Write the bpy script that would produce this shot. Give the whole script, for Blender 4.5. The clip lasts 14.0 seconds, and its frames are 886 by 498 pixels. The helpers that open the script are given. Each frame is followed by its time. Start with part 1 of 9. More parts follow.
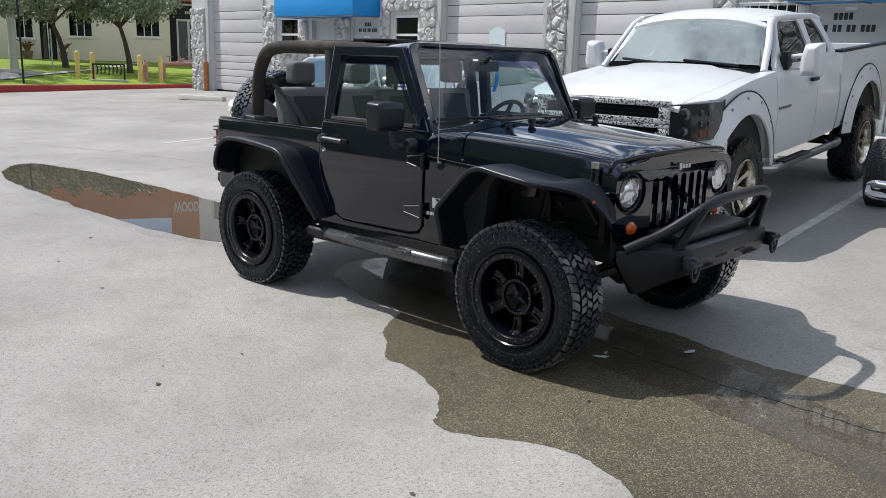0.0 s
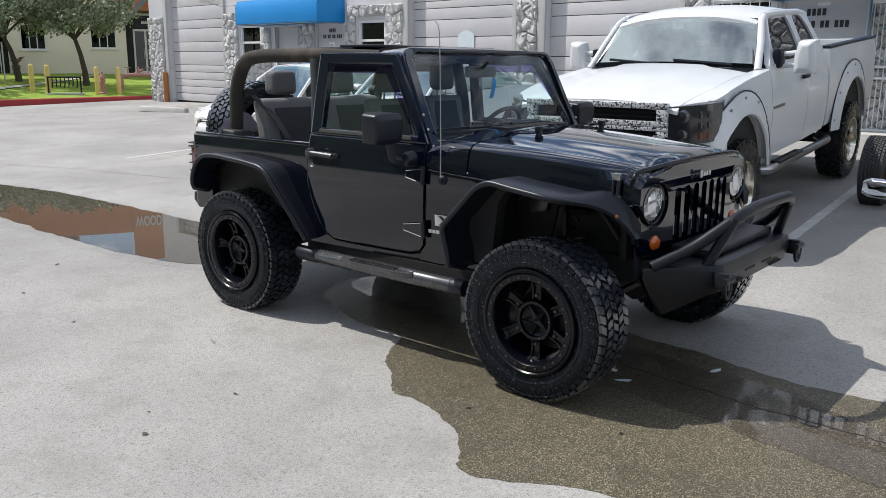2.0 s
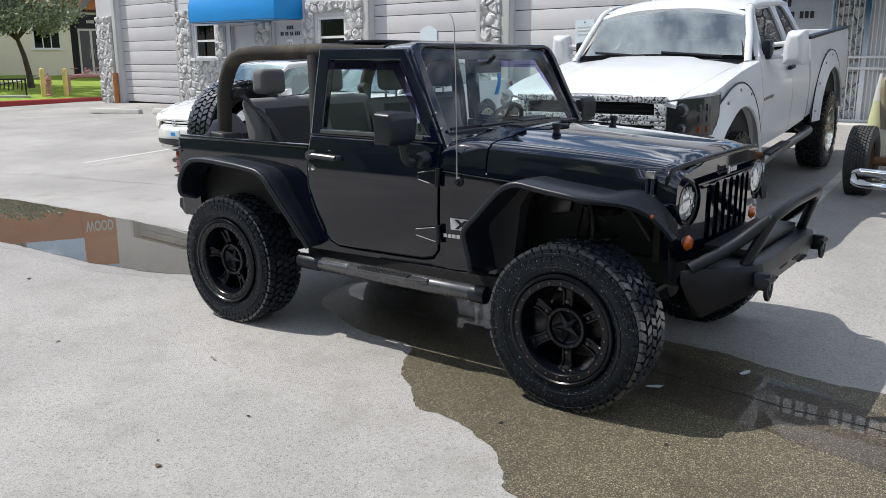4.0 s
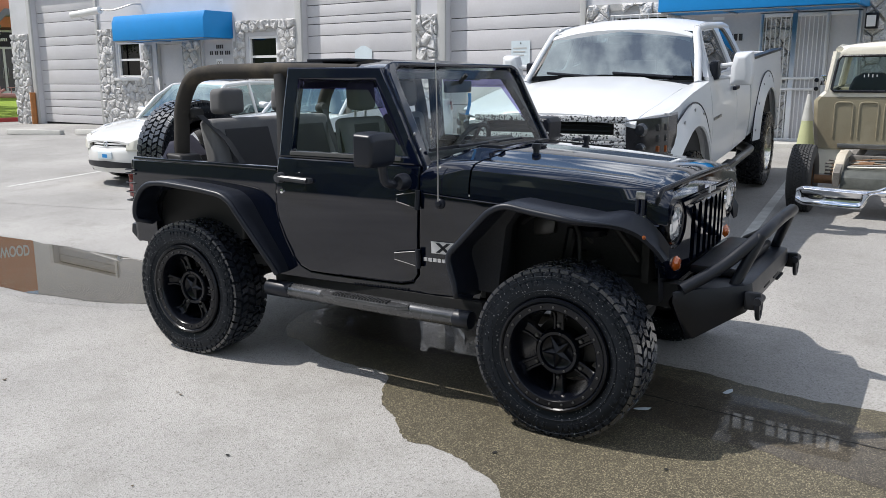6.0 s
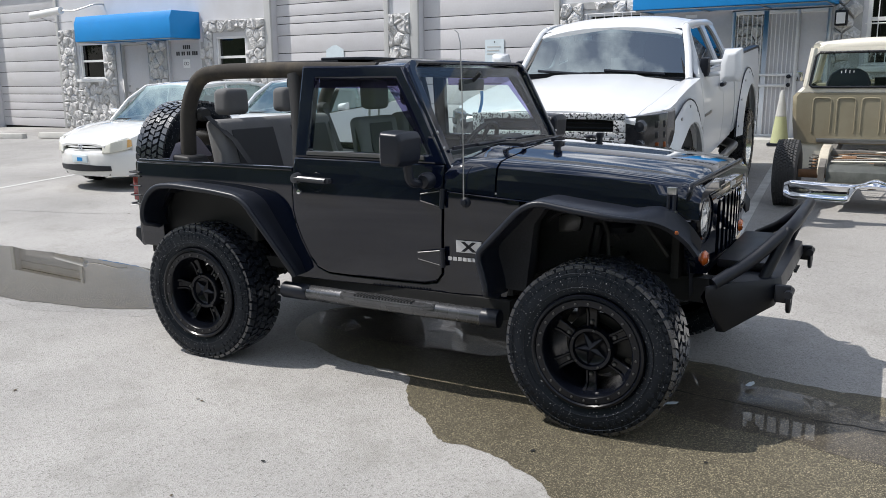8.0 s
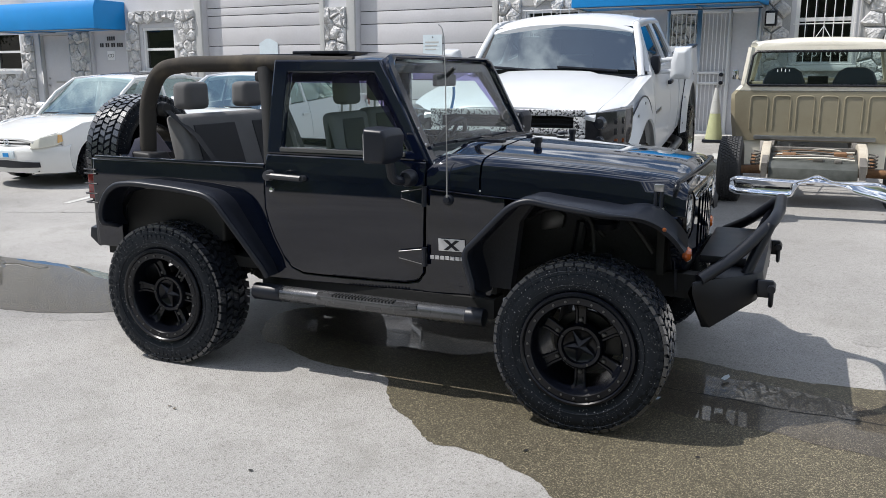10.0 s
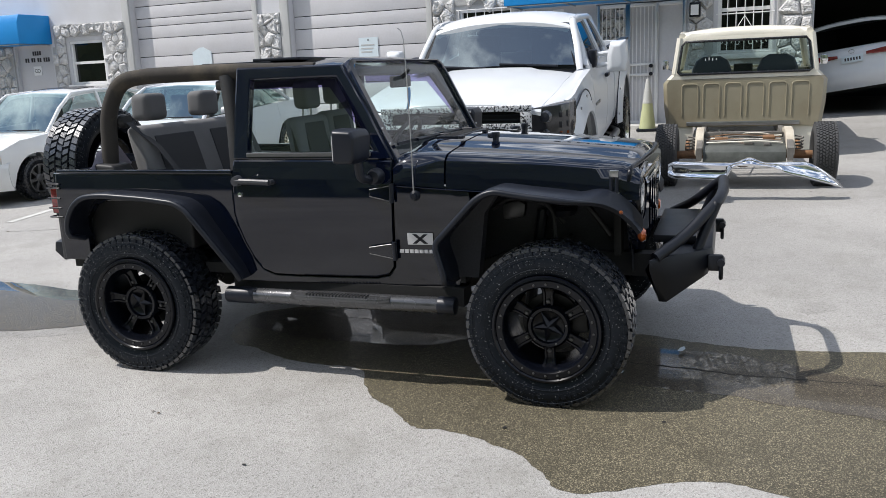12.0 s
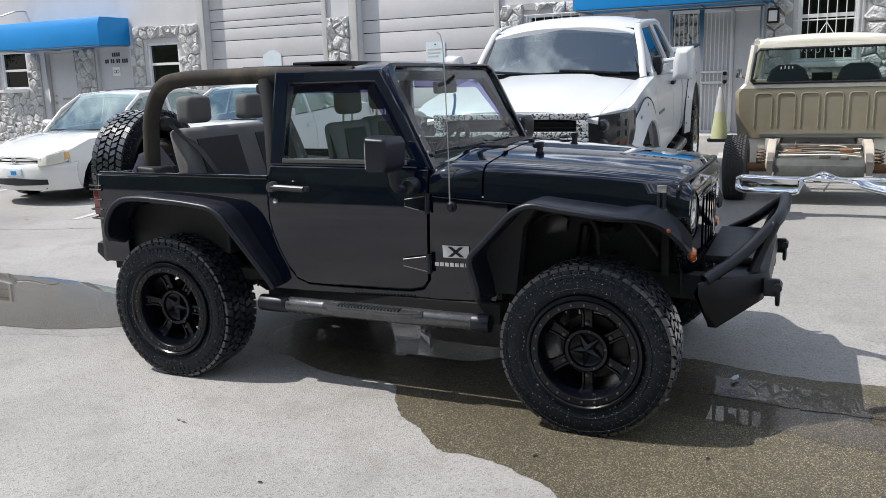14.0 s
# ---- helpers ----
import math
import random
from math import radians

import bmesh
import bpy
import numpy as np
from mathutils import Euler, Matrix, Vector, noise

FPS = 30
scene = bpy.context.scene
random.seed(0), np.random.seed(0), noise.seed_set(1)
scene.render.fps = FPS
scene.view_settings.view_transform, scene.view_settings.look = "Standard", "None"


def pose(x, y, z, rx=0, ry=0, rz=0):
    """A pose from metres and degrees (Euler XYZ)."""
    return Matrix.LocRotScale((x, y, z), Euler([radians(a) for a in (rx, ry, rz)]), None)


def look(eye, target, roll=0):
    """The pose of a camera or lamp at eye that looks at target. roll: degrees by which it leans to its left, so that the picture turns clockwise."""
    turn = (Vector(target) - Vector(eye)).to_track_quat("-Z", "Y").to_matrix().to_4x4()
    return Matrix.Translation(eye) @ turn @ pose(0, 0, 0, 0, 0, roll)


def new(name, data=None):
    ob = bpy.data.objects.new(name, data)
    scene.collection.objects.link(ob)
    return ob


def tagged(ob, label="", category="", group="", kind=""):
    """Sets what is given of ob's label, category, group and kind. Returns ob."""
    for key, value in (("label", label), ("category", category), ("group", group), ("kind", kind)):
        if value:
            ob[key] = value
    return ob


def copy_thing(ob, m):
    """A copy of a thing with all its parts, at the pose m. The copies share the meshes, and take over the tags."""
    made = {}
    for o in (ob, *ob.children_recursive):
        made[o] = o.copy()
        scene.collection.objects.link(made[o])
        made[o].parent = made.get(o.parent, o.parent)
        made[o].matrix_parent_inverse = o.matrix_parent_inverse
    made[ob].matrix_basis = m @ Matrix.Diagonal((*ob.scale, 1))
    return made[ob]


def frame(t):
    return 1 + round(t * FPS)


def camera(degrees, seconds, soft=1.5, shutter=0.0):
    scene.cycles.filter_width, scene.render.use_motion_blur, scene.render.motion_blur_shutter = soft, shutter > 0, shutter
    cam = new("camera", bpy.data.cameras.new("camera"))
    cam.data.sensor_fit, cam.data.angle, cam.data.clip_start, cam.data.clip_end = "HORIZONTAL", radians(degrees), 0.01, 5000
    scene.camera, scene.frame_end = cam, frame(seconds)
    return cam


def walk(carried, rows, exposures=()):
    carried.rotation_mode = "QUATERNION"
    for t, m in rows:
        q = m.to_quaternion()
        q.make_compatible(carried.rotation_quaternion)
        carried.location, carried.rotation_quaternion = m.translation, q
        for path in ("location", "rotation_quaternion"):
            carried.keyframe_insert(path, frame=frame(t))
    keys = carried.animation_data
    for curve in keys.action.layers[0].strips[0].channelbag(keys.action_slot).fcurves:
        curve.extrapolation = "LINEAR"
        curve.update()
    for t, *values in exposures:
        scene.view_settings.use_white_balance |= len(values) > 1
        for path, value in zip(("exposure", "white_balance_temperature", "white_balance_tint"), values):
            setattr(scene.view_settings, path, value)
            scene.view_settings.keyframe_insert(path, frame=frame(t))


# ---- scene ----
cam = camera(56.2, 14.0, 0.65)
PATH = [
    (0, (5.045, -4.35, 1.659), (3.735, -2.907, 1.21), 1.8),
    (0.5, (4.927, -4.384, 1.661), (3.634, -2.919, 1.233), 1.8),
    (1, (4.827, -4.341, 1.659), (3.567, -2.85, 1.228), 1.7),
    (1.5, (4.71, -4.264, 1.664), (3.458, -2.767, 1.229), 0.9),
    (2, (4.625, -4.219, 1.664), (3.376, -2.719, 1.226), 0.5),
    (2.5, (4.555, -4.212, 1.661), (3.323, -2.7, 1.218), 0.3),
    (5, (3.995, -4.26, 1.658), (2.904, -2.638, 1.235), -0.3),
    (5.5, (3.942, -4.253, 1.657), (2.892, -2.599, 1.252), -0.1),
    (6, (3.891, -4.294, 1.654), (2.874, -2.619, 1.253), -0.1),
    (6.5, (3.798, -4.362, 1.663), (2.802, -2.674, 1.269), -0.7),
    (7, (3.73, -4.419, 1.656), (2.765, -2.713, 1.26), -0.7),
    (9.5, (3.368, -4.454, 1.645), (2.512, -2.695, 1.23), -0.1),
    (10, (3.3, -4.496, 1.649), (2.526, -2.699, 1.235), 0.0),
    (10.5, (3.239, -4.588, 1.65), (2.522, -2.769, 1.231), -0.3),
    (11, (3.209, -4.682, 1.645), (2.528, -2.849, 1.225), -0.4),
    (11.5, (3.213, -4.727, 1.641), (2.556, -2.885, 1.223), -0.7),
    (12, (3.229, -4.731, 1.651), (2.591, -2.882, 1.236), -2.3),
    (12.5, (3.23, -4.703, 1.655), (2.606, -2.848, 1.241), -2.6),
    (13, (3.237, -4.641, 1.653), (2.578, -2.798, 1.242), -2.5),
    (13.5, (3.27, -4.545, 1.649), (2.531, -2.73, 1.246), -1.9),
    (14, (3.322, -4.486, 1.652), (2.527, -2.695, 1.253), -1.6),
]
walk(cam, [(t, look(eye, target, roll)) for t, eye, target, roll in PATH], [(0.0, 0.03), (2.5, 0.09), (5.0, 0.18), (14.0, 0.15)])

# ---- light ----
SUN_TO = Vector((-0.64, -0.26, 1.0)).normalized()
world = bpy.data.worlds.new("sky")
scene.world = world
world.use_nodes = True
wn = world.node_tree
wn.nodes.clear()
sky = wn.nodes.new("ShaderNodeTexSky")
sky.sky_type = "NISHITA"
sky.sun_disc = False
sky.sun_elevation = math.asin(SUN_TO.z)
sky.sun_rotation = math.atan2(SUN_TO.x, SUN_TO.y)
sky.dust_density = 0.6
# broken cumulus over the whole sky
geo = wn.nodes.new("ShaderNodeTexCoord")
cloud = wn.nodes.new("ShaderNodeTexNoise")
cloud.inputs["Scale"].default_value, cloud.inputs["Detail"].default_value, cloud.inputs["Roughness"].default_value = 6.5, 9.0, 0.58
cmap = wn.nodes.new("ShaderNodeMapping")
cmap.inputs["Scale"].default_value = (1, 1, 2.2)
ramp = wn.nodes.new("ShaderNodeValToRGB")
ramp.color_ramp.elements[0].position, ramp.color_ramp.elements[1].position = 0.47, 0.64
cmix = wn.nodes.new("ShaderNodeMix")
cmix.data_type = "RGBA"
cmix.inputs[7].default_value = (14.0, 14.4, 15.2, 1)
back = wn.nodes.new("ShaderNodeBackground")
back.inputs["Strength"].default_value = 0.12
wout = wn.nodes.new("ShaderNodeOutputWorld")
wn.links.new(geo.outputs["Generated"], cmap.inputs["Vector"])
wn.links.new(cmap.outputs["Vector"], cloud.inputs["Vector"])
wn.links.new(cloud.outputs["Fac"], ramp.inputs["Fac"])
wn.links.new(ramp.outputs["Color"], cmix.inputs[0])
wn.links.new(sky.outputs["Color"], cmix.inputs[6])
wn.links.new(cmix.outputs[2], back.inputs["Color"])
wn.links.new(back.outputs["Background"], wout.inputs["Surface"])

sun = new("sun", bpy.data.lights.new("sun", "SUN"))
sun.data.energy, sun.data.angle, sun.data.color = 4.3, radians(0.53), (1.0, 0.955, 0.905)
sun.matrix_world = look(SUN_TO * 50, (0, 0, 0))

# ---- materials ----
def mat(name, base, rough=0.5, metal=0.0, vary=0.12, scale=6.0, fine=90.0, bump=0.15, depth=0.004, coat=0.0, spec=0.5, dirt=None, dirt_amount=0.35, island=0.0, ob_random=0.0, rough_vary=0.08):
    """A surface with colour variation at two scales, fine relief, and stains of a second colour."""
    m = bpy.data.materials.new(name)
    m.use_nodes = True
    nt = m.node_tree
    n, link = nt.nodes, nt.links
    b = n["Principled BSDF"]
    b.inputs["Metallic"].default_value = metal
    b.inputs["Coat Weight"].default_value = coat
    b.inputs["Coat Roughness"].default_value = 0.04
    b.inputs["Specular IOR Level"].default_value = spec
    tc = n.new("ShaderNodeTexCoord")
    big, small = n.new("ShaderNodeTexNoise"), n.new("ShaderNodeTexNoise")
    big.inputs["Scale"].default_value, big.inputs["Detail"].default_value = scale, 5
    small.inputs["Scale"].default_value, small.inputs["Detail"].default_value = fine, 3
    for t in (big, small):
        link.new(tc.outputs["Object"], t.inputs["Vector"])
    add = n.new("ShaderNodeMath")
    add.operation = "ADD"
    link.new(big.outputs["Fac"], add.inputs[0])
    link.new(small.outputs["Fac"], add.inputs[1])
    val = n.new("ShaderNodeMapRange")
    val.inputs["From Min"].default_value, val.inputs["From Max"].default_value = 0.65, 1.35
    val.inputs["To Min"].default_value, val.inputs["To Max"].default_value = 1 - vary, 1 + vary
    link.new(add.outputs[0], val.inputs["Value"])
    hue = n.new("ShaderNodeMix")
    hue.data_type, hue.blend_type = "RGBA", "MULTIPLY"
    hue.inputs[0].default_value = 1
    hue.inputs[6].default_value = (*base, 1)
    last = val.outputs["Result"]
    if island or ob_random:
        info = n.new("ShaderNodeNewGeometry") if island else n.new("ShaderNodeObjectInfo")
        rr = n.new("ShaderNodeMapRange")
        k = island or ob_random
        rr.inputs["To Min"].default_value, rr.inputs["To Max"].default_value = 1 - k, 1 + k
        link.new(info.outputs["Random Per Island" if island else "Random"], rr.inputs["Value"])
        mul = n.new("ShaderNodeMath")
        mul.operation = "MULTIPLY"
        link.new(last, mul.inputs[0])
        link.new(rr.outputs["Result"], mul.inputs[1])
        last = mul.outputs[0]
    link.new(last, hue.inputs[7])
    colour = hue.outputs[2]
    if dirt:
        st = n.new("ShaderNodeTexNoise")
        st.inputs["Scale"].default_value, st.inputs["Detail"].default_value, st.inputs["Roughness"].default_value = scale * 0.45, 9, 0.65
        link.new(tc.outputs["Object"], st.inputs["Vector"])
        sr = n.new("ShaderNodeMapRange")
        sr.inputs["From Min"].default_value, sr.inputs["From Max"].default_value = 0.48, 0.72
        sr.inputs["To Max"].default_value = dirt_amount
        link.new(st.outputs["Fac"], sr.inputs["Value"])
        dm = n.new("ShaderNodeMix")
        dm.data_type = "RGBA"
        dm.inputs[7].default_value = (*dirt, 1)
        link.new(sr.outputs["Result"], dm.inputs[0])
        link.new(colour, dm.inputs[6])
        colour = dm.outputs[2]
    link.new(colour, b.inputs["Base Color"])
    rv = n.new("ShaderNodeMapRange")
    rv.inputs["To Min"].default_value, rv.inputs["To Max"].default_value = max(0.0, rough - rough_vary), min(1.0, rough + rough_vary)
    link.new(big.outputs["Fac"], rv.inputs["Value"])
    link.new(rv.outputs["Result"], b.inputs["Roughness"])
    if bump:
        bp = n.new("ShaderNodeBump")
        bp.inputs["Strength"].default_value, bp.inputs["Distance"].default_value = bump, depth
        link.new(small.outputs["Fac"], bp.inputs["Height"])
        link.new(bp.outputs["Normal"], b.inputs["Normal"])
    return m


def glass(name, tint, rough=0.0, dark=0.0, sheen=(0.95, 0.97, 1)):
    """A thin pane: clear by Fresnel gloss over a tinted see-through."""
    m = bpy.data.materials.new(name)
    m.use_nodes = True
    n, link = m.node_tree.nodes, m.node_tree.links
    n.clear()
    out, mix = n.new("ShaderNodeOutputMaterial"), n.new("ShaderNodeMixShader")
    see, gl, fr = n.new("ShaderNodeBsdfTransparent"), n.new("ShaderNodeBsdfGlossy"), n.new("ShaderNodeLayerWeight")
    see.inputs["Color"].default_value = (*tint, 1)
    gl.inputs["Roughness"].default_value = rough
    gl.inputs["Color"].default_value = (*sheen, 1)
    f0 = ((0.5 + dark) / (2.5 + dark)) ** 2
    steep, part_of = n.new("ShaderNodeMath"), n.new("ShaderNodeMath")
    steep.operation, part_of.operation = "POWER", "MULTIPLY_ADD"
    steep.inputs[1].default_value = 5.0
    part_of.inputs[1].default_value, part_of.inputs[2].default_value = 1 - f0, f0
    link.new(fr.outputs["Facing"], steep.inputs[0])
    link.new(steep.outputs[0], part_of.inputs[0])
    link.new(part_of.outputs[0], mix.inputs["Fac"])
    link.new(see.outputs["BSDF"], mix.inputs[1])
    link.new(gl.outputs["BSDF"], mix.inputs[2])
    link.new(mix.outputs["Shader"], out.inputs["Surface"])
    return m


BLACK_PAINT = mat("black_paint", (0.0015, 0.0030, 0.0092), 0.05, vary=0.08, bump=0, rough_vary=0.03, coat=0.9, spec=0.28)
BLACK_PLASTIC = mat("textured_black_plastic", (0.0070, 0.0094, 0.0165), 0.38, vary=0.2, fine=420, bump=0.3, depth=0.001, dirt=(0.020, 0.021, 0.024), dirt_amount=0.3, spec=0.38)
BLACK_STEEL = mat("powder_coated_steel", (0.0052, 0.0068, 0.0115), 0.40, spec=0.38, vary=0.15, fine=300, bump=0.2, depth=0.001)
BLACK_GLOSS = mat("satin_black_wheel", (0.0026, 0.0034, 0.0062), 0.24, vary=0.15, bump=0.06, spec=0.32)
RUBBER = mat("wet_tyre_rubber", (0.008, 0.009, 0.0115), 0.27, vary=0.3, fine=210, bump=0.75, depth=0.0016, dirt=(0.016, 0.017, 0.019), dirt_amount=0.3, scale=9, rough_vary=0.16, spec=0.55)
RUBBER_GREY = mat("worn_rubber", (0.05, 0.05, 0.051), 0.75, vary=0.2, fine=160, bump=0.3, depth=0.001)
# near-black with the shade of undersides, openings and cabins put into the colour
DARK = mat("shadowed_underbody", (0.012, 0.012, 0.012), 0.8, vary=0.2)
HANDLE_GREY = mat("worn_satin_handle", (0.035, 0.037, 0.043), 0.33, vary=0.2, fine=260, bump=0.15, depth=0.001)
LINER = mat("dusty_arch_liner", (0.020, 0.021, 0.026), 0.7, vary=0.35, scale=9, bump=0.3, dirt=(0.034, 0.034, 0.036), dirt_amount=0.5)
CHROME = mat("chrome", (0.82, 0.83, 0.85), 0.08, metal=1.0, vary=0.04, bump=0, rough_vary=0.04)
ALLOY = mat("polished_alloy", (0.78, 0.74, 0.64), 0.22, metal=1.0, vary=0.08, bump=0.05)
STEEL = mat("bare_steel", (0.42, 0.42, 0.42), 0.35, metal=1.0, vary=0.12)
SILVER = mat("silver_badge", (0.62, 0.62, 0.63), 0.35, metal=0.3, vary=0.05, bump=0)
CANVAS = mat("faded_black_canvas", (0.034, 0.030, 0.026), 0.92, vary=0.25, scale=5, fine=500, bump=0.35, depth=0.002, dirt=(0.26, 0.21, 0.14), dirt_amount=0.36)
VINYL = mat("black_vinyl", (0.02, 0.02, 0.021), 0.6, vary=0.15, fine=300, bump=0.2, depth=0.001)
SEAT_GREY = mat("grey_seat_cloth", (0.175, 0.173, 0.175), 0.9, vary=0.15, fine=600, bump=0.4, depth=0.002)
SEAT_MID = mat("grey_headrest_cloth", (0.125, 0.125, 0.128), 0.85, vary=0.12, fine=500, bump=0.3, depth=0.002)
SEAT_DARK = mat("dark_seat_cloth", (0.048, 0.049, 0.053), 0.9, vary=0.15, fine=600, bump=0.4, depth=0.002)
CLOTH_MAUVE = mat("mauve_cloth", (0.20, 0.19, 0.23), 0.9, vary=0.2, fine=200)
WHITE_PAINT = mat("white_car_paint", (0.64, 0.66, 0.685), 0.3, vary=0.03, bump=0, coat=0.35, rough_vary=0.05)
PEARL = mat("white_sedan_paint", (0.72, 0.72, 0.705), 0.22, vary=0.03, bump=0, coat=0.8, rough_vary=0.05)
TAN_PAINT = mat("tan_body_paint", (0.30, 0.27, 0.19), 0.33, vary=0.08, scale=3, bump=0.05, coat=0.4, dirt=(0.17, 0.12, 0.07), dirt_amount=0.55)
CREAM_PAINT = mat("cream_cab_paint", (0.76, 0.72, 0.61), 0.3, vary=0.05, bump=0, coat=0.5)
RUST = mat("rusty_steel", (0.20, 0.105, 0.05), 0.85, vary=0.35, scale=9, fine=120, bump=0.4, dirt=(0.07, 0.05, 0.04), dirt_amount=0.6)
FRAME_DIRTY = mat("grimy_frame_steel", (0.16, 0.15, 0.135), 0.75, vary=0.35, scale=8, bump=0.3, dirt=(0.05, 0.045, 0.04), dirt_amount=0.6)
PAN_METAL = mat("scraped_pale_metal", (0.075, 0.08, 0.072), 0.5, vary=0.3, scale=12, dirt=(0.035, 0.04, 0.032), dirt_amount=0.9)
BUFF = mat("buff_primer", (0.50, 0.455, 0.37), 0.7, vary=0.15, scale=9, dirt=(0.22, 0.13, 0.06), dirt_amount=0.4)
LENS_RED = mat("red_lens", (0.17, 0.008, 0.010), 0.12, vary=0.06, bump=0, coat=1)
LENS_MARKER = mat("dull_amber_lens", (0.22, 0.06, 0.015), 0.3, vary=0.06, bump=0)
LENS_AMBER = mat("amber_lens", (0.62, 0.12, 0.012), 0.15, vary=0.06, bump=0, coat=1)
LENS_CLEAR = mat("clear_lamp_lens", (0.72, 0.74, 0.76), 0.08, metal=0.6, vary=0.1, bump=0, coat=1)
LENS_MILKY = mat("milky_lamp_lens", (0.66, 0.65, 0.58), 0.16, vary=0.1, bump=0, coat=0.8)
LENS_SMOKE = mat("smoked_lamp_lens", (0.032, 0.032, 0.036), 0.12, vary=0.35, scale=14, bump=0, coat=0.6)
GLASS_CLEAR = glass("clear_glass", (0.88, 0.94, 0.93), dark=0.0)
GLASS_TINT = glass("door_glass", (0.90, 0.95, 0.94), dark=0.0)
GLASS_SHIELD = glass("windshield_glass", (0.89, 0.955, 0.95), dark=0.0)
GLASS_CAR = glass("car_glass", (0.36, 0.50, 0.50), dark=2.2, sheen=(0.82, 0.99, 0.98))
GLASS_TRUCK = glass("pickup_windshield_glass", (0.16, 0.25, 0.27), dark=1.9, sheen=(0.86, 0.98, 1.0))
GLASS_DARK = glass("dark_glass", (0.05, 0.055, 0.06), dark=0.2)
VISOR_TINT = glass("purple_visor_strip", (0.36, 0.30, 0.58), dark=-0.25)


def speckled(name, light, dark, scale):
    """A two-tone fleck over a ground colour: print, and painted glints on the tyres."""
    m = mat(name, light, 0.35, vary=0.06, bump=0)
    n, link = m.node_tree.nodes, m.node_tree.links
    b = n["Principled BSDF"]
    old = b.inputs["Base Color"].links[0].from_socket
    tc, v = n.new("ShaderNodeTexCoord"), n.new("ShaderNodeTexNoise")
    v.inputs["Scale"].default_value, v.inputs["Detail"].default_value = scale, 2
    link.new(tc.outputs["Object"], v.inputs["Vector"])
    r = n.new("ShaderNodeValToRGB")
    r.color_ramp.elements[0].position, r.color_ramp.elements[1].position = 0.53, 0.56
    link.new(v.outputs["Fac"], r.inputs["Fac"])
    mx = n.new("ShaderNodeMix")
    mx.data_type = "RGBA"
    mx.inputs[7].default_value = (*dark, 1)
    link.new(r.outputs["Color"], mx.inputs[0])
    link.new(old, mx.inputs[6])
    link.new(mx.outputs[2], b.inputs["Base Color"])
    return m


# pale flecks painted into the tyre colour as glints on fine water drops
RUBBER_GLINTS = speckled("wet_tyre_with_painted_glints", (0.0055, 0.0070, 0.0105), (0.26, 0.27, 0.285), 112)
nt = RUBBER_GLINTS.node_tree
glint_ramp = [n for n in nt.nodes if n.type == "VALTORGB"][0].color_ramp
glint_ramp.elements[0].position, glint_ramp.elements[1].position = 0.665, 0.69
tyre_bsdf = nt.nodes["Principled BSDF"]
tyre_bsdf.inputs["Specular IOR Level"].default_value = 0.26
tyre_bsdf.inputs["Specular Tint"].default_value = (0.80, 0.90, 1.0, 1)
bead = nt.nodes.new("ShaderNodeBump")
bead.inputs["Strength"].default_value, bead.inputs["Distance"].default_value = 0.8, 0.003
nt.links.new([n for n in nt.nodes if n.type == "VALTORGB"][0].outputs["Color"], bead.inputs["Height"])
nt.links.new(bead.outputs["Normal"], tyre_bsdf.inputs["Normal"])
# the same wet rubber, colour lifted for sky light on the tread
SKYLIT_TREAD = mat("glossy_wet_skylit_tread", (0.014, 0.017, 0.024), 0.26, vary=0.3, fine=150, bump=0.5, depth=0.0015, scale=9, rough_vary=0.12, spec=0.9, coat=0.5)
FLECK = speckled("flecked_grille_film", (0.72, 0.73, 0.74), (0.03, 0.03, 0.035), 62)


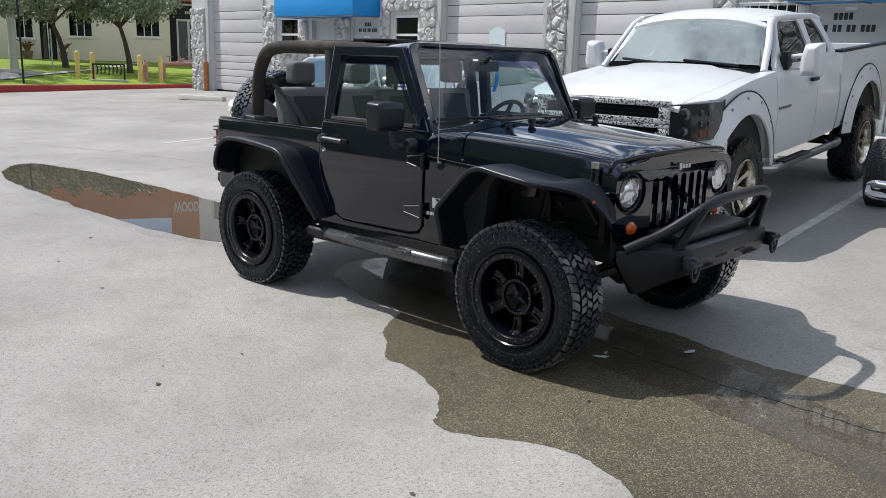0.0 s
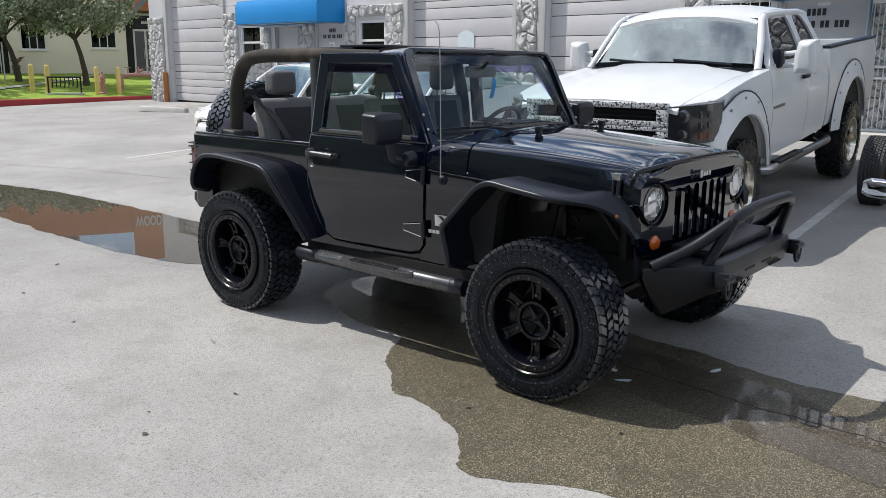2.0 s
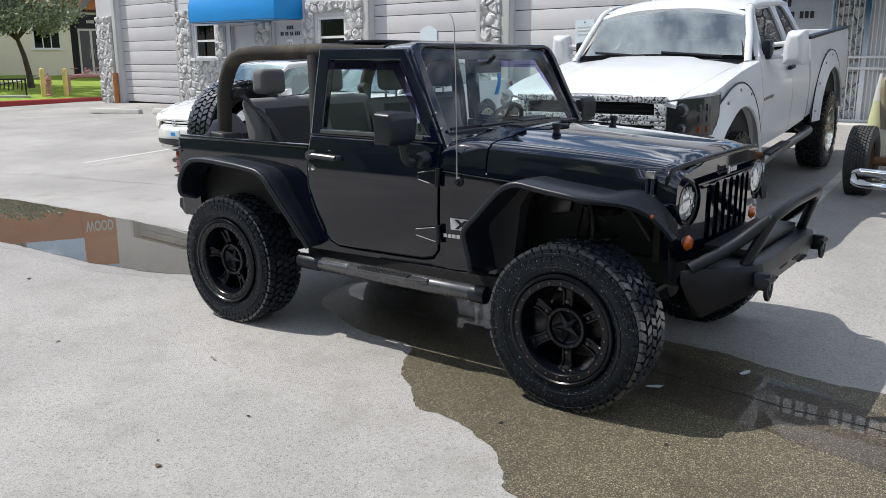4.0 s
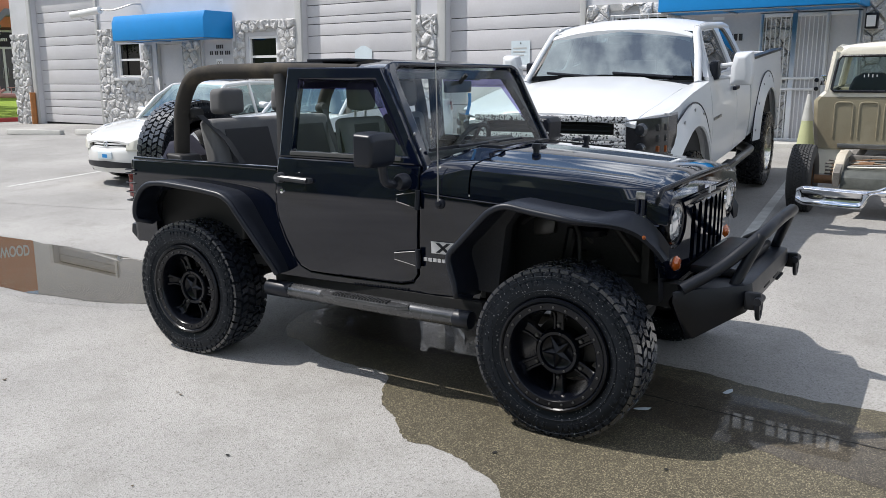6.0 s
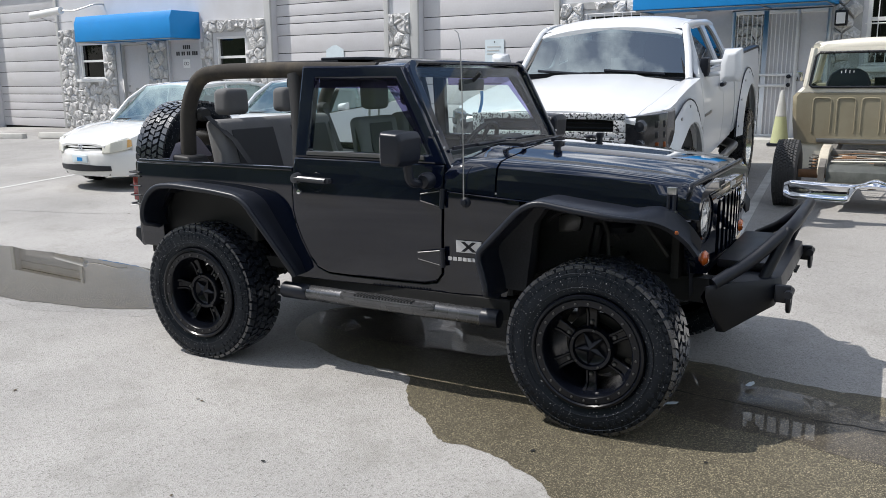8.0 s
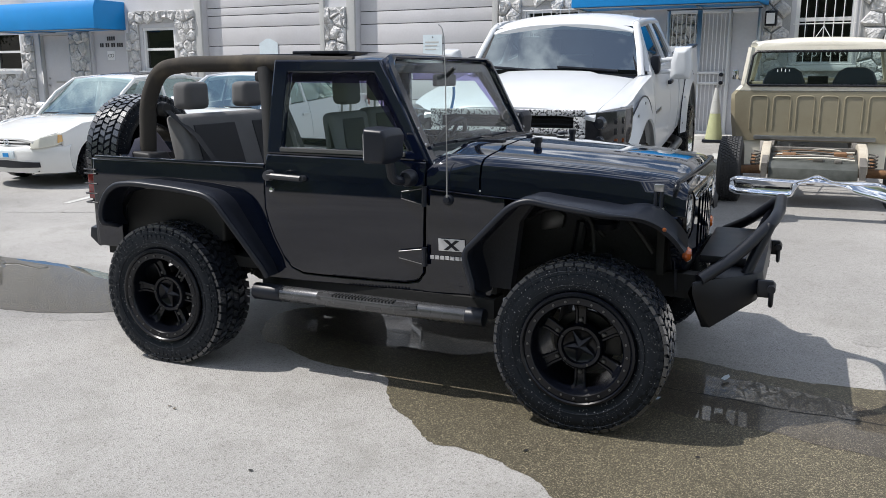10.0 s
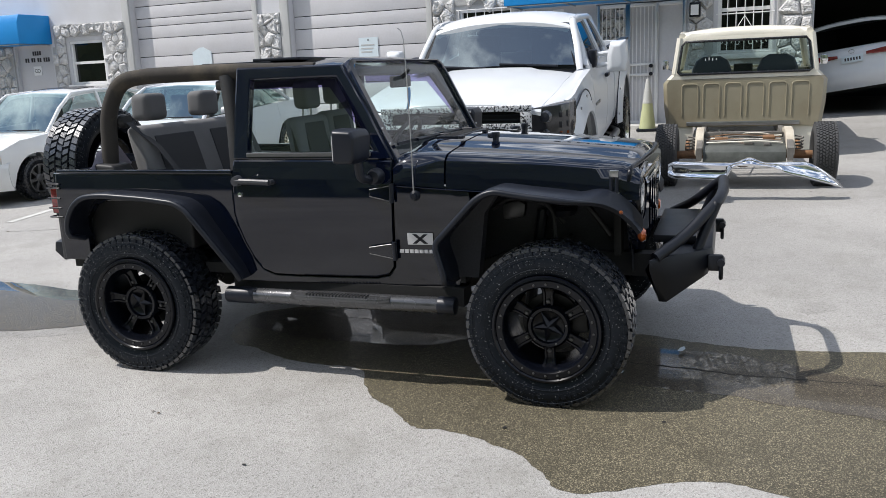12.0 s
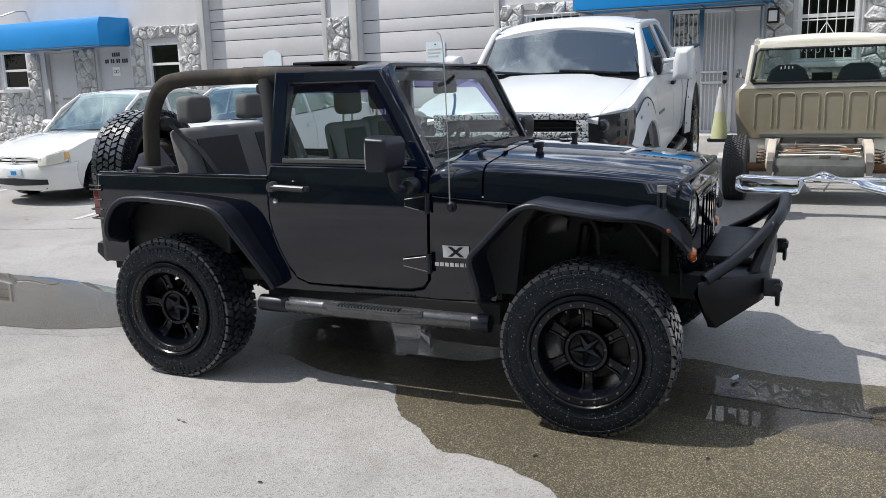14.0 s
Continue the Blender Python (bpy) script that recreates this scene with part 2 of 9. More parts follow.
def asphalt(name, base, rough, wet):
    """Worn pale asphalt: fine stones of light and dark, sealed patches, hairline stains."""
    m = bpy.data.materials.new(name)
    m.use_nodes = True
    n, link = m.node_tree.nodes, m.node_tree.links
    b = n["Principled BSDF"]
    tc = n.new("ShaderNodeTexCoord")
    vor, fine, big, blot = n.new("ShaderNodeTexVoronoi"), n.new("ShaderNodeTexNoise"), n.new("ShaderNodeTexNoise"), n.new("ShaderNodeTexNoise")
    vor.inputs["Scale"].default_value = 235 if wet else 135
    fine.inputs["Scale"].default_value, fine.inputs["Detail"].default_value = 130, 3
    big.inputs["Scale"].default_value, big.inputs["Detail"].default_value = 0.42, 10
    blot.inputs["Scale"].default_value, blot.inputs["Detail"].default_value, blot.inputs["Roughness"].default_value = 2.3, 12, 0.72
    for t in (vor, fine, big, blot):
        link.new(tc.outputs["Object"], t.inputs["Vector"])
    grain = n.new("ShaderNodeValToRGB")
    e = grain.color_ramp.elements
    if wet:
        e[0].position, e[0].color = 0.0, (0.50, 0.50, 0.50, 1)
        e[1].position, e[1].color = 0.50, (0.84, 0.84, 0.84, 1)
        for at, c in ((0.62, 1.3), (0.75, 2.1), (0.90, 4.2)):
            q = e.new(at)
            q.color = (c, c * 0.98, c * 0.93, 1)
    else:
        e[0].position, e[0].color = 0.0, (0.46, 0.45, 0.43, 1)
        e[1].position, e[1].color = 0.30, (0.90, 0.88, 0.88, 1)
        q = e.new(1.0)
        q.color = (1.14, 1.14, 1.14, 1)
    link.new(vor.outputs["Color"], grain.inputs["Fac"])
    mul = n.new("ShaderNodeMix")
    mul.data_type, mul.blend_type = "RGBA", "MULTIPLY"
    mul.inputs[0].default_value = 1
    mul.inputs[6].default_value = (*base, 1)
    link.new(grain.outputs["Color"], mul.inputs[7])
    tone = n.new("ShaderNodeMapRange")
    tone.inputs["From Min"].default_value, tone.inputs["From Max"].default_value = 0.3, 0.7
    tone.inputs["To Min"].default_value, tone.inputs["To Max"].default_value = 0.74, 1.14
    link.new(big.outputs["Fac"], tone.inputs["Value"])
    mul2 = n.new("ShaderNodeMix")
    mul2.data_type, mul2.blend_type = "RGBA", "MULTIPLY"
    mul2.inputs[0].default_value = 1
    link.new(mul.outputs[2], mul2.inputs[6])
    link.new(tone.outputs["Result"], mul2.inputs[7])
    sr = n.new("ShaderNodeMapRange")
    sr.inputs["From Min"].default_value, sr.inputs["From Max"].default_value, sr.inputs["To Max"].default_value = 0.50, 0.72, 0.55
    link.new(blot.outputs["Fac"], sr.inputs["Value"])
    stain = n.new("ShaderNodeMix")
    stain.data_type = "RGBA"
    stain.inputs[7].default_value = (base[0] * 0.55, base[1] * 0.54, base[2] * 0.5, 1)
    link.new(sr.outputs["Result"], stain.inputs[0])
    link.new(mul2.outputs[2], stain.inputs[6])
    link.new(stain.outputs[2], b.inputs["Base Color"])
    b.inputs["Roughness"].default_value = rough
    bp = n.new("ShaderNodeBump")
    bp.inputs["Strength"].default_value, bp.inputs["Distance"].default_value = (0.45 if wet else 0.7), 0.004
    both = n.new("ShaderNodeMath")
    both.operation = "ADD"
    link.new(vor.outputs["Distance"], both.inputs[0])
    link.new(fine.outputs["Fac"], both.inputs[1])
    link.new(both.outputs[0], bp.inputs["Height"])
    link.new(bp.outputs["Normal"], b.inputs["Normal"])
    return m


ASPHALT = asphalt("worn_pale_asphalt", (0.345, 0.340, 0.325), 0.85, False)
ASPHALT_WET = asphalt("wet_asphalt", (0.086, 0.077, 0.055), 0.6, True)
ASPHALT_DAMP = asphalt("damp_asphalt", (0.325, 0.32, 0.305), 0.6, False)
ASPHALT_POOL = asphalt("flooded_asphalt", (0.058, 0.050, 0.038), 0.5, True)
for m, k, r in ((ASPHALT_WET, 0.25, 0.25), (ASPHALT_DAMP, 0.15, 0.25), (ASPHALT_POOL, 1.0, 0.006)):
    bs = m.node_tree.nodes["Principled BSDF"]
    bs.inputs["Coat Weight"].default_value, bs.inputs["Coat Roughness"].default_value, bs.inputs["Coat IOR"].default_value = k, r, 1.33
    bs.inputs["Specular IOR Level"].default_value = 0.22
WATER = asphalt("flooded_lot", (0.052, 0.046, 0.034), 0.9, True)
bs = WATER.node_tree.nodes["Principled BSDF"]
bs.inputs["Coat Weight"].default_value, bs.inputs["Coat Roughness"].default_value, bs.inputs["Coat IOR"].default_value = 0.9, 0.006, 1.36
bs.inputs["Specular IOR Level"].default_value = 0.1
STUCCO = mat("white_stucco", (0.59, 0.59, 0.61), 0.85, vary=0.06, scale=1.2, fine=60, bump=0.3, depth=0.006, dirt=(0.42, 0.41, 0.40), dirt_amount=0.45)
TRIM_GREY = mat("grey_trim_paint", (0.46, 0.46, 0.45), 0.6, vary=0.06, scale=2)
STONE = mat("white_painted_stone", (0.63, 0.625, 0.62), 0.8, vary=0.2, scale=7, fine=24, bump=1.0, depth=0.05, dirt=(0.34, 0.33, 0.32), dirt_amount=0.5, ob_random=0.06)
MORTAR = mat("stone_mortar", (0.40, 0.40, 0.395), 0.9, vary=0.15, scale=8)
DOOR_PANEL = mat("painted_steel_door", (0.575, 0.565, 0.58), 0.45, vary=0.05, scale=1.5, fine=25, bump=0.06, dirt=(0.47, 0.46, 0.45), dirt_amount=0.4)
AWNING_BLUE = mat("blue_vinyl_awning", (0.002, 0.235, 0.60), 0.45, vary=0.07, scale=2.5, fine=200, bump=0.1)
WHITE_TRIM = mat("white_trim_paint", (0.74, 0.74, 0.73), 0.5, vary=0.05, scale=3)
# shade of unlit rooms put into the colour; also the sign board's own black
UNLIT_ROOM_AND_SIGN = mat("unlit_room_and_sign_black", (0.03, 0.03, 0.032), 0.9, vary=0.2)
BAY_FLOOR = mat("bay_concrete", (0.33, 0.32, 0.30), 0.7, vary=0.2, scale=2, dirt=(0.14, 0.13, 0.12), dirt_amount=0.5)
CONCRETE = mat("pale_concrete", (0.50, 0.49, 0.46), 0.85, vary=0.12, scale=3, fine=70, bump=0.3, dirt=(0.28, 0.27, 0.25), dirt_amount=0.5)
KERB_RED = mat("red_kerb_paint", (0.36, 0.035, 0.035), 0.7, vary=0.15, scale=4, dirt=(0.20, 0.05, 0.04), dirt_amount=0.5)
GRASS = mat("lawn_grass", (0.21, 0.31, 0.03), 0.9, vary=0.3, scale=2.5, fine=60, bump=0.6, depth=0.03)
BARK = mat("dark_bark", (0.075, 0.058, 0.045), 0.95, vary=0.3, scale=9, fine=60, bump=0.8, depth=0.02)
LEAF = mat("olive_green_leaf", (0.19, 0.225, 0.135), 0.6, vary=0.2, island=0.45, bump=0)
CREAM_WALL = mat("cream_stucco", (0.80, 0.72, 0.60), 0.85, vary=0.05, scale=0.8, fine=40, bump=0.15)
ORANGE_WALL = mat("terracotta_stucco", (0.68, 0.25, 0.13), 0.85, vary=0.07, scale=0.8, fine=40, bump=0.15)
GREY_ROOF = mat("grey_metal_canopy", (0.17, 0.17, 0.18), 0.6, vary=0.08)
BROWN_SOFFIT = mat("brown_soffit", (0.13, 0.065, 0.045), 0.7, vary=0.15)
YELLOW_POST = mat("faded_yellow_paint", (0.66, 0.50, 0.16), 0.65, vary=0.12, scale=5, dirt=(0.42, 0.33, 0.16), dirt_amount=0.5)
ORANGE_POST = mat("orange_rust_paint", (0.42, 0.17, 0.055), 0.8, vary=0.2, scale=6, dirt=(0.16, 0.08, 0.04), dirt_amount=0.6)
PINK_PIPE = mat("faded_red_pipe", (0.42, 0.22, 0.20), 0.7, vary=0.2, scale=8)
CONE_LIME = mat("lime_cone_plastic", (0.42, 0.44, 0.24), 0.5, vary=0.1, scale=6, dirt=(0.3, 0.31, 0.2), dirt_amount=0.4)
CONE_WHITE = mat("reflective_collar", (0.46, 0.46, 0.43), 0.4, vary=0.08)
PAPER = mat("blue_white_notice", (0.62, 0.70, 0.74), 0.6, vary=0.06, scale=8)
INK = mat("black_lettering", (0.03, 0.03, 0.035), 0.6, vary=0.1)
SIGN_WHITE = mat("white_lettering", (0.8, 0.8, 0.8), 0.5, vary=0.05)
FADED_LINE = mat("faded_line_paint", (0.50, 0.50, 0.48), 0.8, vary=0.25, scale=8, dirt=(0.37, 0.36, 0.34), dirt_amount=0.95)
POT_CLAY = mat("clay_pot", (0.25, 0.15, 0.10), 0.8, vary=0.15)
PLANT_RED = mat("bronze_leaf", (0.16, 0.10, 0.04), 0.6, vary=0.3, island=0.4, bump=0)
SEAT_BLUE = mat("dark_blue_seat_vinyl", (0.035, 0.042, 0.065), 0.55, vary=0.15, scale=8)

LEAF_DRY = mat("dry_leaf", (0.09, 0.065, 0.04), 0.85, vary=0.25)
GLASS_SIDE = glass("smoked_side_glass", (0.02, 0.022, 0.025), dark=0.0)
LENS_REFLECT = mat("smoked_reflector", (0.11, 0.11, 0.115), 0.18, metal=0.5, vary=0.4, scale=40, bump=0, coat=0.6)
LENS_DIM = mat("dim_projector_glass", (0.035, 0.038, 0.045), 0.10, vary=0.1, bump=0, coat=1)
BOLT_GREY = mat("dull_bolt_steel", (0.10, 0.10, 0.10), 0.4, metal=0.6, vary=0.1, bump=0)
DISC = mat("dark_brake_steel", (0.016, 0.016, 0.016), 0.5, metal=0.2, vary=0.2)
STEP_METAL = mat("worn_satin_step_tube", (0.12, 0.122, 0.128), 0.27, metal=0.7, vary=0.15, scale=10, fine=200, bump=0.1, depth=0.001)
FRAME_PAINT = mat("dark_frame_paint", (0.0025, 0.0045, 0.0135), 0.07, vary=0.08, bump=0, rough_vary=0.03, spec=0.5, coat=0.4)
nt = ASPHALT_POOL.node_tree
patch, patch_range, tco = nt.nodes.new("ShaderNodeTexNoise"), nt.nodes.new("ShaderNodeMapRange"), nt.nodes.new("ShaderNodeTexCoord")
patch.inputs["Scale"].default_value, patch.inputs["Detail"].default_value = 3.5, 8
patch_range.inputs["From Min"].default_value, patch_range.inputs["From Max"].default_value = 0.42, 0.58
patch_range.inputs["To Min"].default_value, patch_range.inputs["To Max"].default_value = 0.55, 1.0
nt.links.new(tco.outputs["Object"], patch.inputs["Vector"])
nt.links.new(patch.outputs["Fac"], patch_range.inputs["Value"])
nt.links.new(patch_range.outputs["Result"], nt.nodes["Principled BSDF"].inputs["Coat Weight"])
LENS_WARM = mat("warm_lamp_lens", (0.72, 0.42, 0.14), 0.12, vary=0.1, bump=0, coat=1)
MURAL = speckled("painted_billboard", (0.72, 0.55, 0.05), (0.12, 0.25, 0.04), 1.3)
GLASS_OLD = glass("old_green_glass", (0.55, 0.64, 0.62), dark=0.0)

# ---- mesh helpers ----
def vec(*a):
    return Vector(a)


def box(bm, x0, x1, y0, y1, z0, z1, m=None):
    v = [bm.verts.new((x, y, z)) for z in (z0, z1) for x, y in ((x0, y0), (x1, y0), (x1, y1), (x0, y1))]
    for f in ((3, 2, 1, 0), (4, 5, 6, 7), (0, 1, 5, 4), (1, 2, 6, 5), (2, 3, 7, 6), (3, 0, 4, 7)):
        bm.faces.new([v[i] for i in f])
    if m is not None:
        for w in v:
            w.co = m @ w.co
    return v


def ring_faces(bm, a, b):
    k = len(a)
    for i in range(k):
        bm.faces.new((a[i], a[(i + 1) % k], b[(i + 1) % k], b[i]))


def prism(bm, pts, axis, a, b, m=None):
    """A polygon in the plane across the axis, drawn out from a to b. For y the points are (x, z), for x (y, z), for z (x, y)."""
    def place(p, d):
        return {"y": (p[0], d, p[1]), "x": (d, p[0], p[1]), "z": (p[0], p[1], d)}[axis]
    A, B = [bm.verts.new(place(p, a)) for p in pts], [bm.verts.new(place(p, b)) for p in pts]
    ring_faces(bm, A, B)
    bm.faces.new(A[::-1])
    bm.faces.new(B)
    if m is not None:
        for w in A + B:
            w.co = m @ w.co
    return A + B


def tube(bm, pts, r, k=10, closed=False, flat=1.0):
    """A round bar along points. r: one radius or one for each point."""
    pts = [Vector(p) for p in pts]
    rs = r if isinstance(r, (list, tuple)) else [r] * len(pts)
    rings, up, count = [], None, len(pts)
    for i, p in enumerate(pts):
        a, c = pts[(i - 1) % count if closed else max(i - 1, 0)], pts[(i + 1) % count if closed else min(i + 1, count - 1)]
        d = (c - a).normalized()
        if up is None:
            up = d.orthogonal().normalized()
        up = (up - d * up.dot(d)).normalized()
        side = d.cross(up)
        rings.append([bm.verts.new(p + rs[i] * (math.cos(2 * math.pi * j / k) * up + flat * math.sin(2 * math.pi * j / k) * side)) for j in range(k)])
    for a, b in zip(rings, rings[1:]):
        ring_faces(bm, a, b)
    if closed:
        ring_faces(bm, rings[-1], rings[0])
    else:
        bm.faces.new(rings[0][::-1])
        bm.faces.new(rings[-1])


def rounded(pts, radius, steps=4):
    """The polyline with its inner corners rounded."""
    pts = [Vector(p) for p in pts]
    out = [pts[0]]
    for a, b, c in zip(pts, pts[1:], pts[2:]):
        r = min(radius, (a - b).length * 0.48, (c - b).length * 0.48)
        p, q = b + (a - b).normalized() * r, b + (c - b).normalized() * r
        for i in range(steps + 1):
            t = i / steps
            out.append((1 - t) ** 2 * p + 2 * t * (1 - t) * b + t * t * q)
    return out + [pts[-1]]


def lathe(bm, prof, centre, axis="y", k=32, closed=False):
    """Turns a profile of (radius, along) about an axis through centre. closed: the profile is a loop."""
    c, rings = Vector(centre), []
    for r, h in prof:
        ring = []
        for j in range(k):
            a = 2 * math.pi * j / k
            u, w = r * math.cos(a), r * math.sin(a)
            ring.append(bm.verts.new(c + {"y": Vector((u, h, w)), "x": Vector((h, u, w)), "z": Vector((u, w, h))}[axis]))
        rings.append(ring)
    for a, b in zip(rings, rings[1:]):
        ring_faces(bm, a, b)
    if closed:
        ring_faces(bm, rings[-1], rings[0])
    else:
        if prof[0][0] > 1e-5:
            bm.faces.new(rings[0][::-1])
        if prof[-1][0] > 1e-5:
            bm.faces.new(rings[-1])


def loft(bm, sections, closed=True, caps=True):
    rings = [[bm.verts.new(p) for p in s] for s in sections]
    for a, b in zip(rings, rings[1:]):
        if closed:
            ring_faces(bm, a, b)
        else:
            for i in range(len(a) - 1):
                bm.faces.new((a[i], a[i + 1], b[i + 1], b[i]))
    if caps and closed:
        bm.faces.new(rings[0][::-1])
        bm.faces.new(rings[-1])
    return rings


def soften(bm, off, seg=2, angle=25):
    """Rounds the sharp edges."""
    bmesh.ops.remove_doubles(bm, verts=bm.verts, dist=1e-5)
    bmesh.ops.recalc_face_normals(bm, faces=bm.faces)
    edges = [e for e in bm.edges if len(e.link_faces) == 2 and e.calc_face_angle(0) > radians(angle)]
    bmesh.ops.bevel(bm, geom=edges, offset=off, segments=seg, affect="EDGES", profile=0.6, clamp_overlap=True)


def finish(bm, name, material, sharp=32):
    bmesh.ops.recalc_face_normals(bm, faces=bm.faces)
    me = bpy.data.meshes.new(name)
    bm.to_mesh(me)
    bm.free()
    for p in me.polygons:
        p.use_smooth = True
    me.set_sharp_from_angle(angle=radians(sharp))
    me.materials.append(material)
    return me


def thing(name, label, category, m=None, group="", kind=""):
    """An Empty at a thing's base, which carries its parts."""
    ob = new(name)
    ob.empty_display_size = 0.1
    if m is not None:
        ob.matrix_world = m
    return tagged(ob, label, category, group, kind)


def part(name, bm, material, parent=None, label="", bevel=0.0, sharp=32, m=None, seg=2):
    """Links a bmesh as one mesh object under a thing or a part."""
    if bevel:
        soften(bm, bevel, seg)
    ob = new(name, finish(bm, name, material, sharp))
    ob.parent = parent
    if m is not None:
        ob.matrix_basis = m
    return tagged(ob, label)


def setting(name, bm, material, label, category, m=None, bevel=0.0, sharp=32):
    ob = part(name, bm, material, None, "", bevel, sharp, m)
    return tagged(ob, label, category, kind="structure")


def B():
    return bmesh.new()


def boxed(*a, bevel=0.0):
    bm = B()
    box(bm, *a)
    if bevel:
        soften(bm, bevel)
    return bm

# ---- ground ----
from mathutils.geometry import tessellate_polygon

WALL_TURN = -4.0
W = pose(0, 11.0, 0, 0, 0, WALL_TURN)


def wall_y(x):
    return 11.0 - 0.0699 * x


def ground_z(x, y):
    """The lot is level round the jeep and rises to the building."""
    base = min(max(0.60 + 0.0155 * (x - 1.75), 0.15), 0.72)
    return base * min(max((y - 0.85) / (wall_y(x) - 0.85), 0.0), 1.0)


def steps(a, b, n):
    return [a + (b - a) * i / n for i in range(n + 1)]


gx = [-900, -300, -120, -60] + steps(-36, 16, 130) + [30, 80, 300, 900]
gy = [-900, -300, -100, -40, -20] + steps(-9, 14, 92) + [24, 60, 200, 900]
bm = B()
rows = [[bm.verts.new((x, y, ground_z(x, y))) for x in gx] for y in gy]
for a, b in zip(rows, rows[1:]):
    for i in range(len(gx) - 1):
        bm.faces.new((a[i], a[i + 1], b[i + 1], b[i]))
setting("ground", bm, ASPHALT, "worn pale grey asphalt parking lot with fine speckle", "ground")


def blob(outline, wobble, step=0.022, seed=3, grain=0.009):
    """A closed outline cut into short steps, with a wavering edge."""
    out, n = [], len(outline)
    for i in range(n):
        p0, p1, p2, p3 = (Vector((*outline[(i + k) % n], 0)) for k in (-1, 0, 1, 2))
        cnt = max(2, int((p2 - p1).length / step))
        for j in range(cnt):
            t = j / cnt
            q = 0.5 * ((2 * p1) + (p2 - p0) * t + (2 * p0 - 5 * p1 + 4 * p2 - p3) * t * t + (3 * p1 - p0 - 3 * p2 + p3) * t ** 3)
            w = noise.noise_vector(Vector((q.x * 2.3, q.y * 2.3, seed))) * wobble + noise.noise_vector(Vector((q.x * 9, q.y * 9, seed))) * wobble * 0.35 + noise.noise_vector(Vector((q.x * 34, q.y * 34, seed))) * grain
            out.append((q.x + w.x, q.y + w.y))
    return out


def sheet(name, outline, lift, material, label, category, kind="structure", level=None):
    """A thin film that lies on the ground within an outline."""
    bm = B()
    vs = [bm.verts.new((x, y, 0)) for x, y in outline]
    for tri in tessellate_polygon([[Vector((x, y, 0)) for x, y in outline]]):
        bm.faces.new([vs[i] for i in tri])
    for v in bm.verts:
        v.co.z = (ground_z(v.co.x, v.co.y) if level is None else level) + lift
    ob = part(name, bm, material)
    return tagged(ob, label, category, kind=kind)


WET = [(0.03, 0.12), (0.24, -0.28), (0.50, -0.43), (0.88, -0.57), (1.22, -0.62), (1.33, -0.80), (1.62, -1.08), (1.82, -1.27), (2.08, -1.30), (2.45, -1.50), (2.72, -1.70), (3.1, -1.53), (3.4, -1.55), (3.64, -1.63),
       (3.9, -2.1), (5.2, -2.5), (8, -2.4), (10, -1.2), (8, 0.15), (5.5, 0.2), (4.6, 0.12), (4.15, 0.28), (3.5, 0.22), (2.8, 0.33), (2.2, 0.42), (1.8, 0.68), (1.2, 0.70), (0.6, 0.60), (0.12, 0.42)]
sheet("wet_patch", blob(WET, 0.05, grain=0.010), 0.0015, ASPHALT_WET, "dark wet asphalt round a shallow puddle", "wet ground")
POOL = [(-1.0, -0.22), (-1.75, -0.50), (-2.6, -0.56), (-3.6, -0.56), (-5.0, -0.50), (-6.15, -0.38), (-7.0, -0.05), (-7.25, 0.45), (-6.0, 0.70), (-4.4, 0.76), (-2.9, 0.74), (-2.1, 0.66), (-1.5, 0.52), (-0.9, 0.2)]
DAMP = [(x - 0.12 if x < -3 else x + 0.1, y + (0.10 if y > 0 else -0.13)) for x, y in POOL]
sheet("damp_rim", blob(DAMP, 0.08, seed=5, grain=0.010), 0.0015, ASPHALT_DAMP, "damp grey asphalt round a puddle", "wet ground")
sheet("puddle", blob(POOL, 0.05, seed=8), 0.004, WATER, "still rainwater puddle mirroring the sky and a building", "puddle", level=0.0)
bm_pool2 = [(1.9, 0.0), (2.2, -0.42), (2.9, -0.52), (3.4, -0.60), (3.9, -0.72), (4.6, -0.9), (6.0, -1.1), (7.5, -0.9), (7.4, -0.35), (5.6, -0.3), (4.4, -0.3), (3.6, -0.02), (2.9, 0.12), (2.3, 0.14)]
sheet("puddle", blob(bm_pool2, 0.06, seed=12), 0.003, ASPHALT_POOL, "thin puddle of rainwater on the wet asphalt", "puddle", level=0.0)

under = [(0.06, 0.24), (0.26, -0.03), (0.6, -0.11), (1.05, -0.16), (1.5, -0.13), (1.75, 0.05), (1.92, 0.32), (1.72, 0.58), (1.2, 0.62), (0.6, 0.52), (0.2, 0.40)]
sheet("puddle", blob(under, 0.05, seed=31, grain=0.016), 0.003, ASPHALT_POOL, "still shallow puddle on the asphalt under the jeep", "puddle", level=0.0)


def strip(name, pts, width, lift, material, label, category, seed):
    """A narrow wavering line on the ground."""
    rng = random.Random(seed)
    bm = B()
    rows, n = [], 0
    for (xa, ya), (xb, yb) in zip(pts, pts[1:]):
        d = Vector((xb - xa, yb - ya))
        k = max(2, int(d.length / 0.06))
        nrm = Vector((-d.y, d.x)).normalized()
        for i in range(k + 1):
            p = Vector((xa, ya)) + d * (i / k) + nrm * rng.uniform(-0.012, 0.012)
            w = width * rng.uniform(0.35, 1.0) / 2
            rows.append([bm.verts.new((*(p + nrm * e), ground_z(p.x, p.y) + lift)) for e in (w, -w)])
    for a, b in zip(rows, rows[1:]):
        bm.faces.new((a[0], b[0], b[1], a[1]))
    return setting(name, bm, material, label, category)


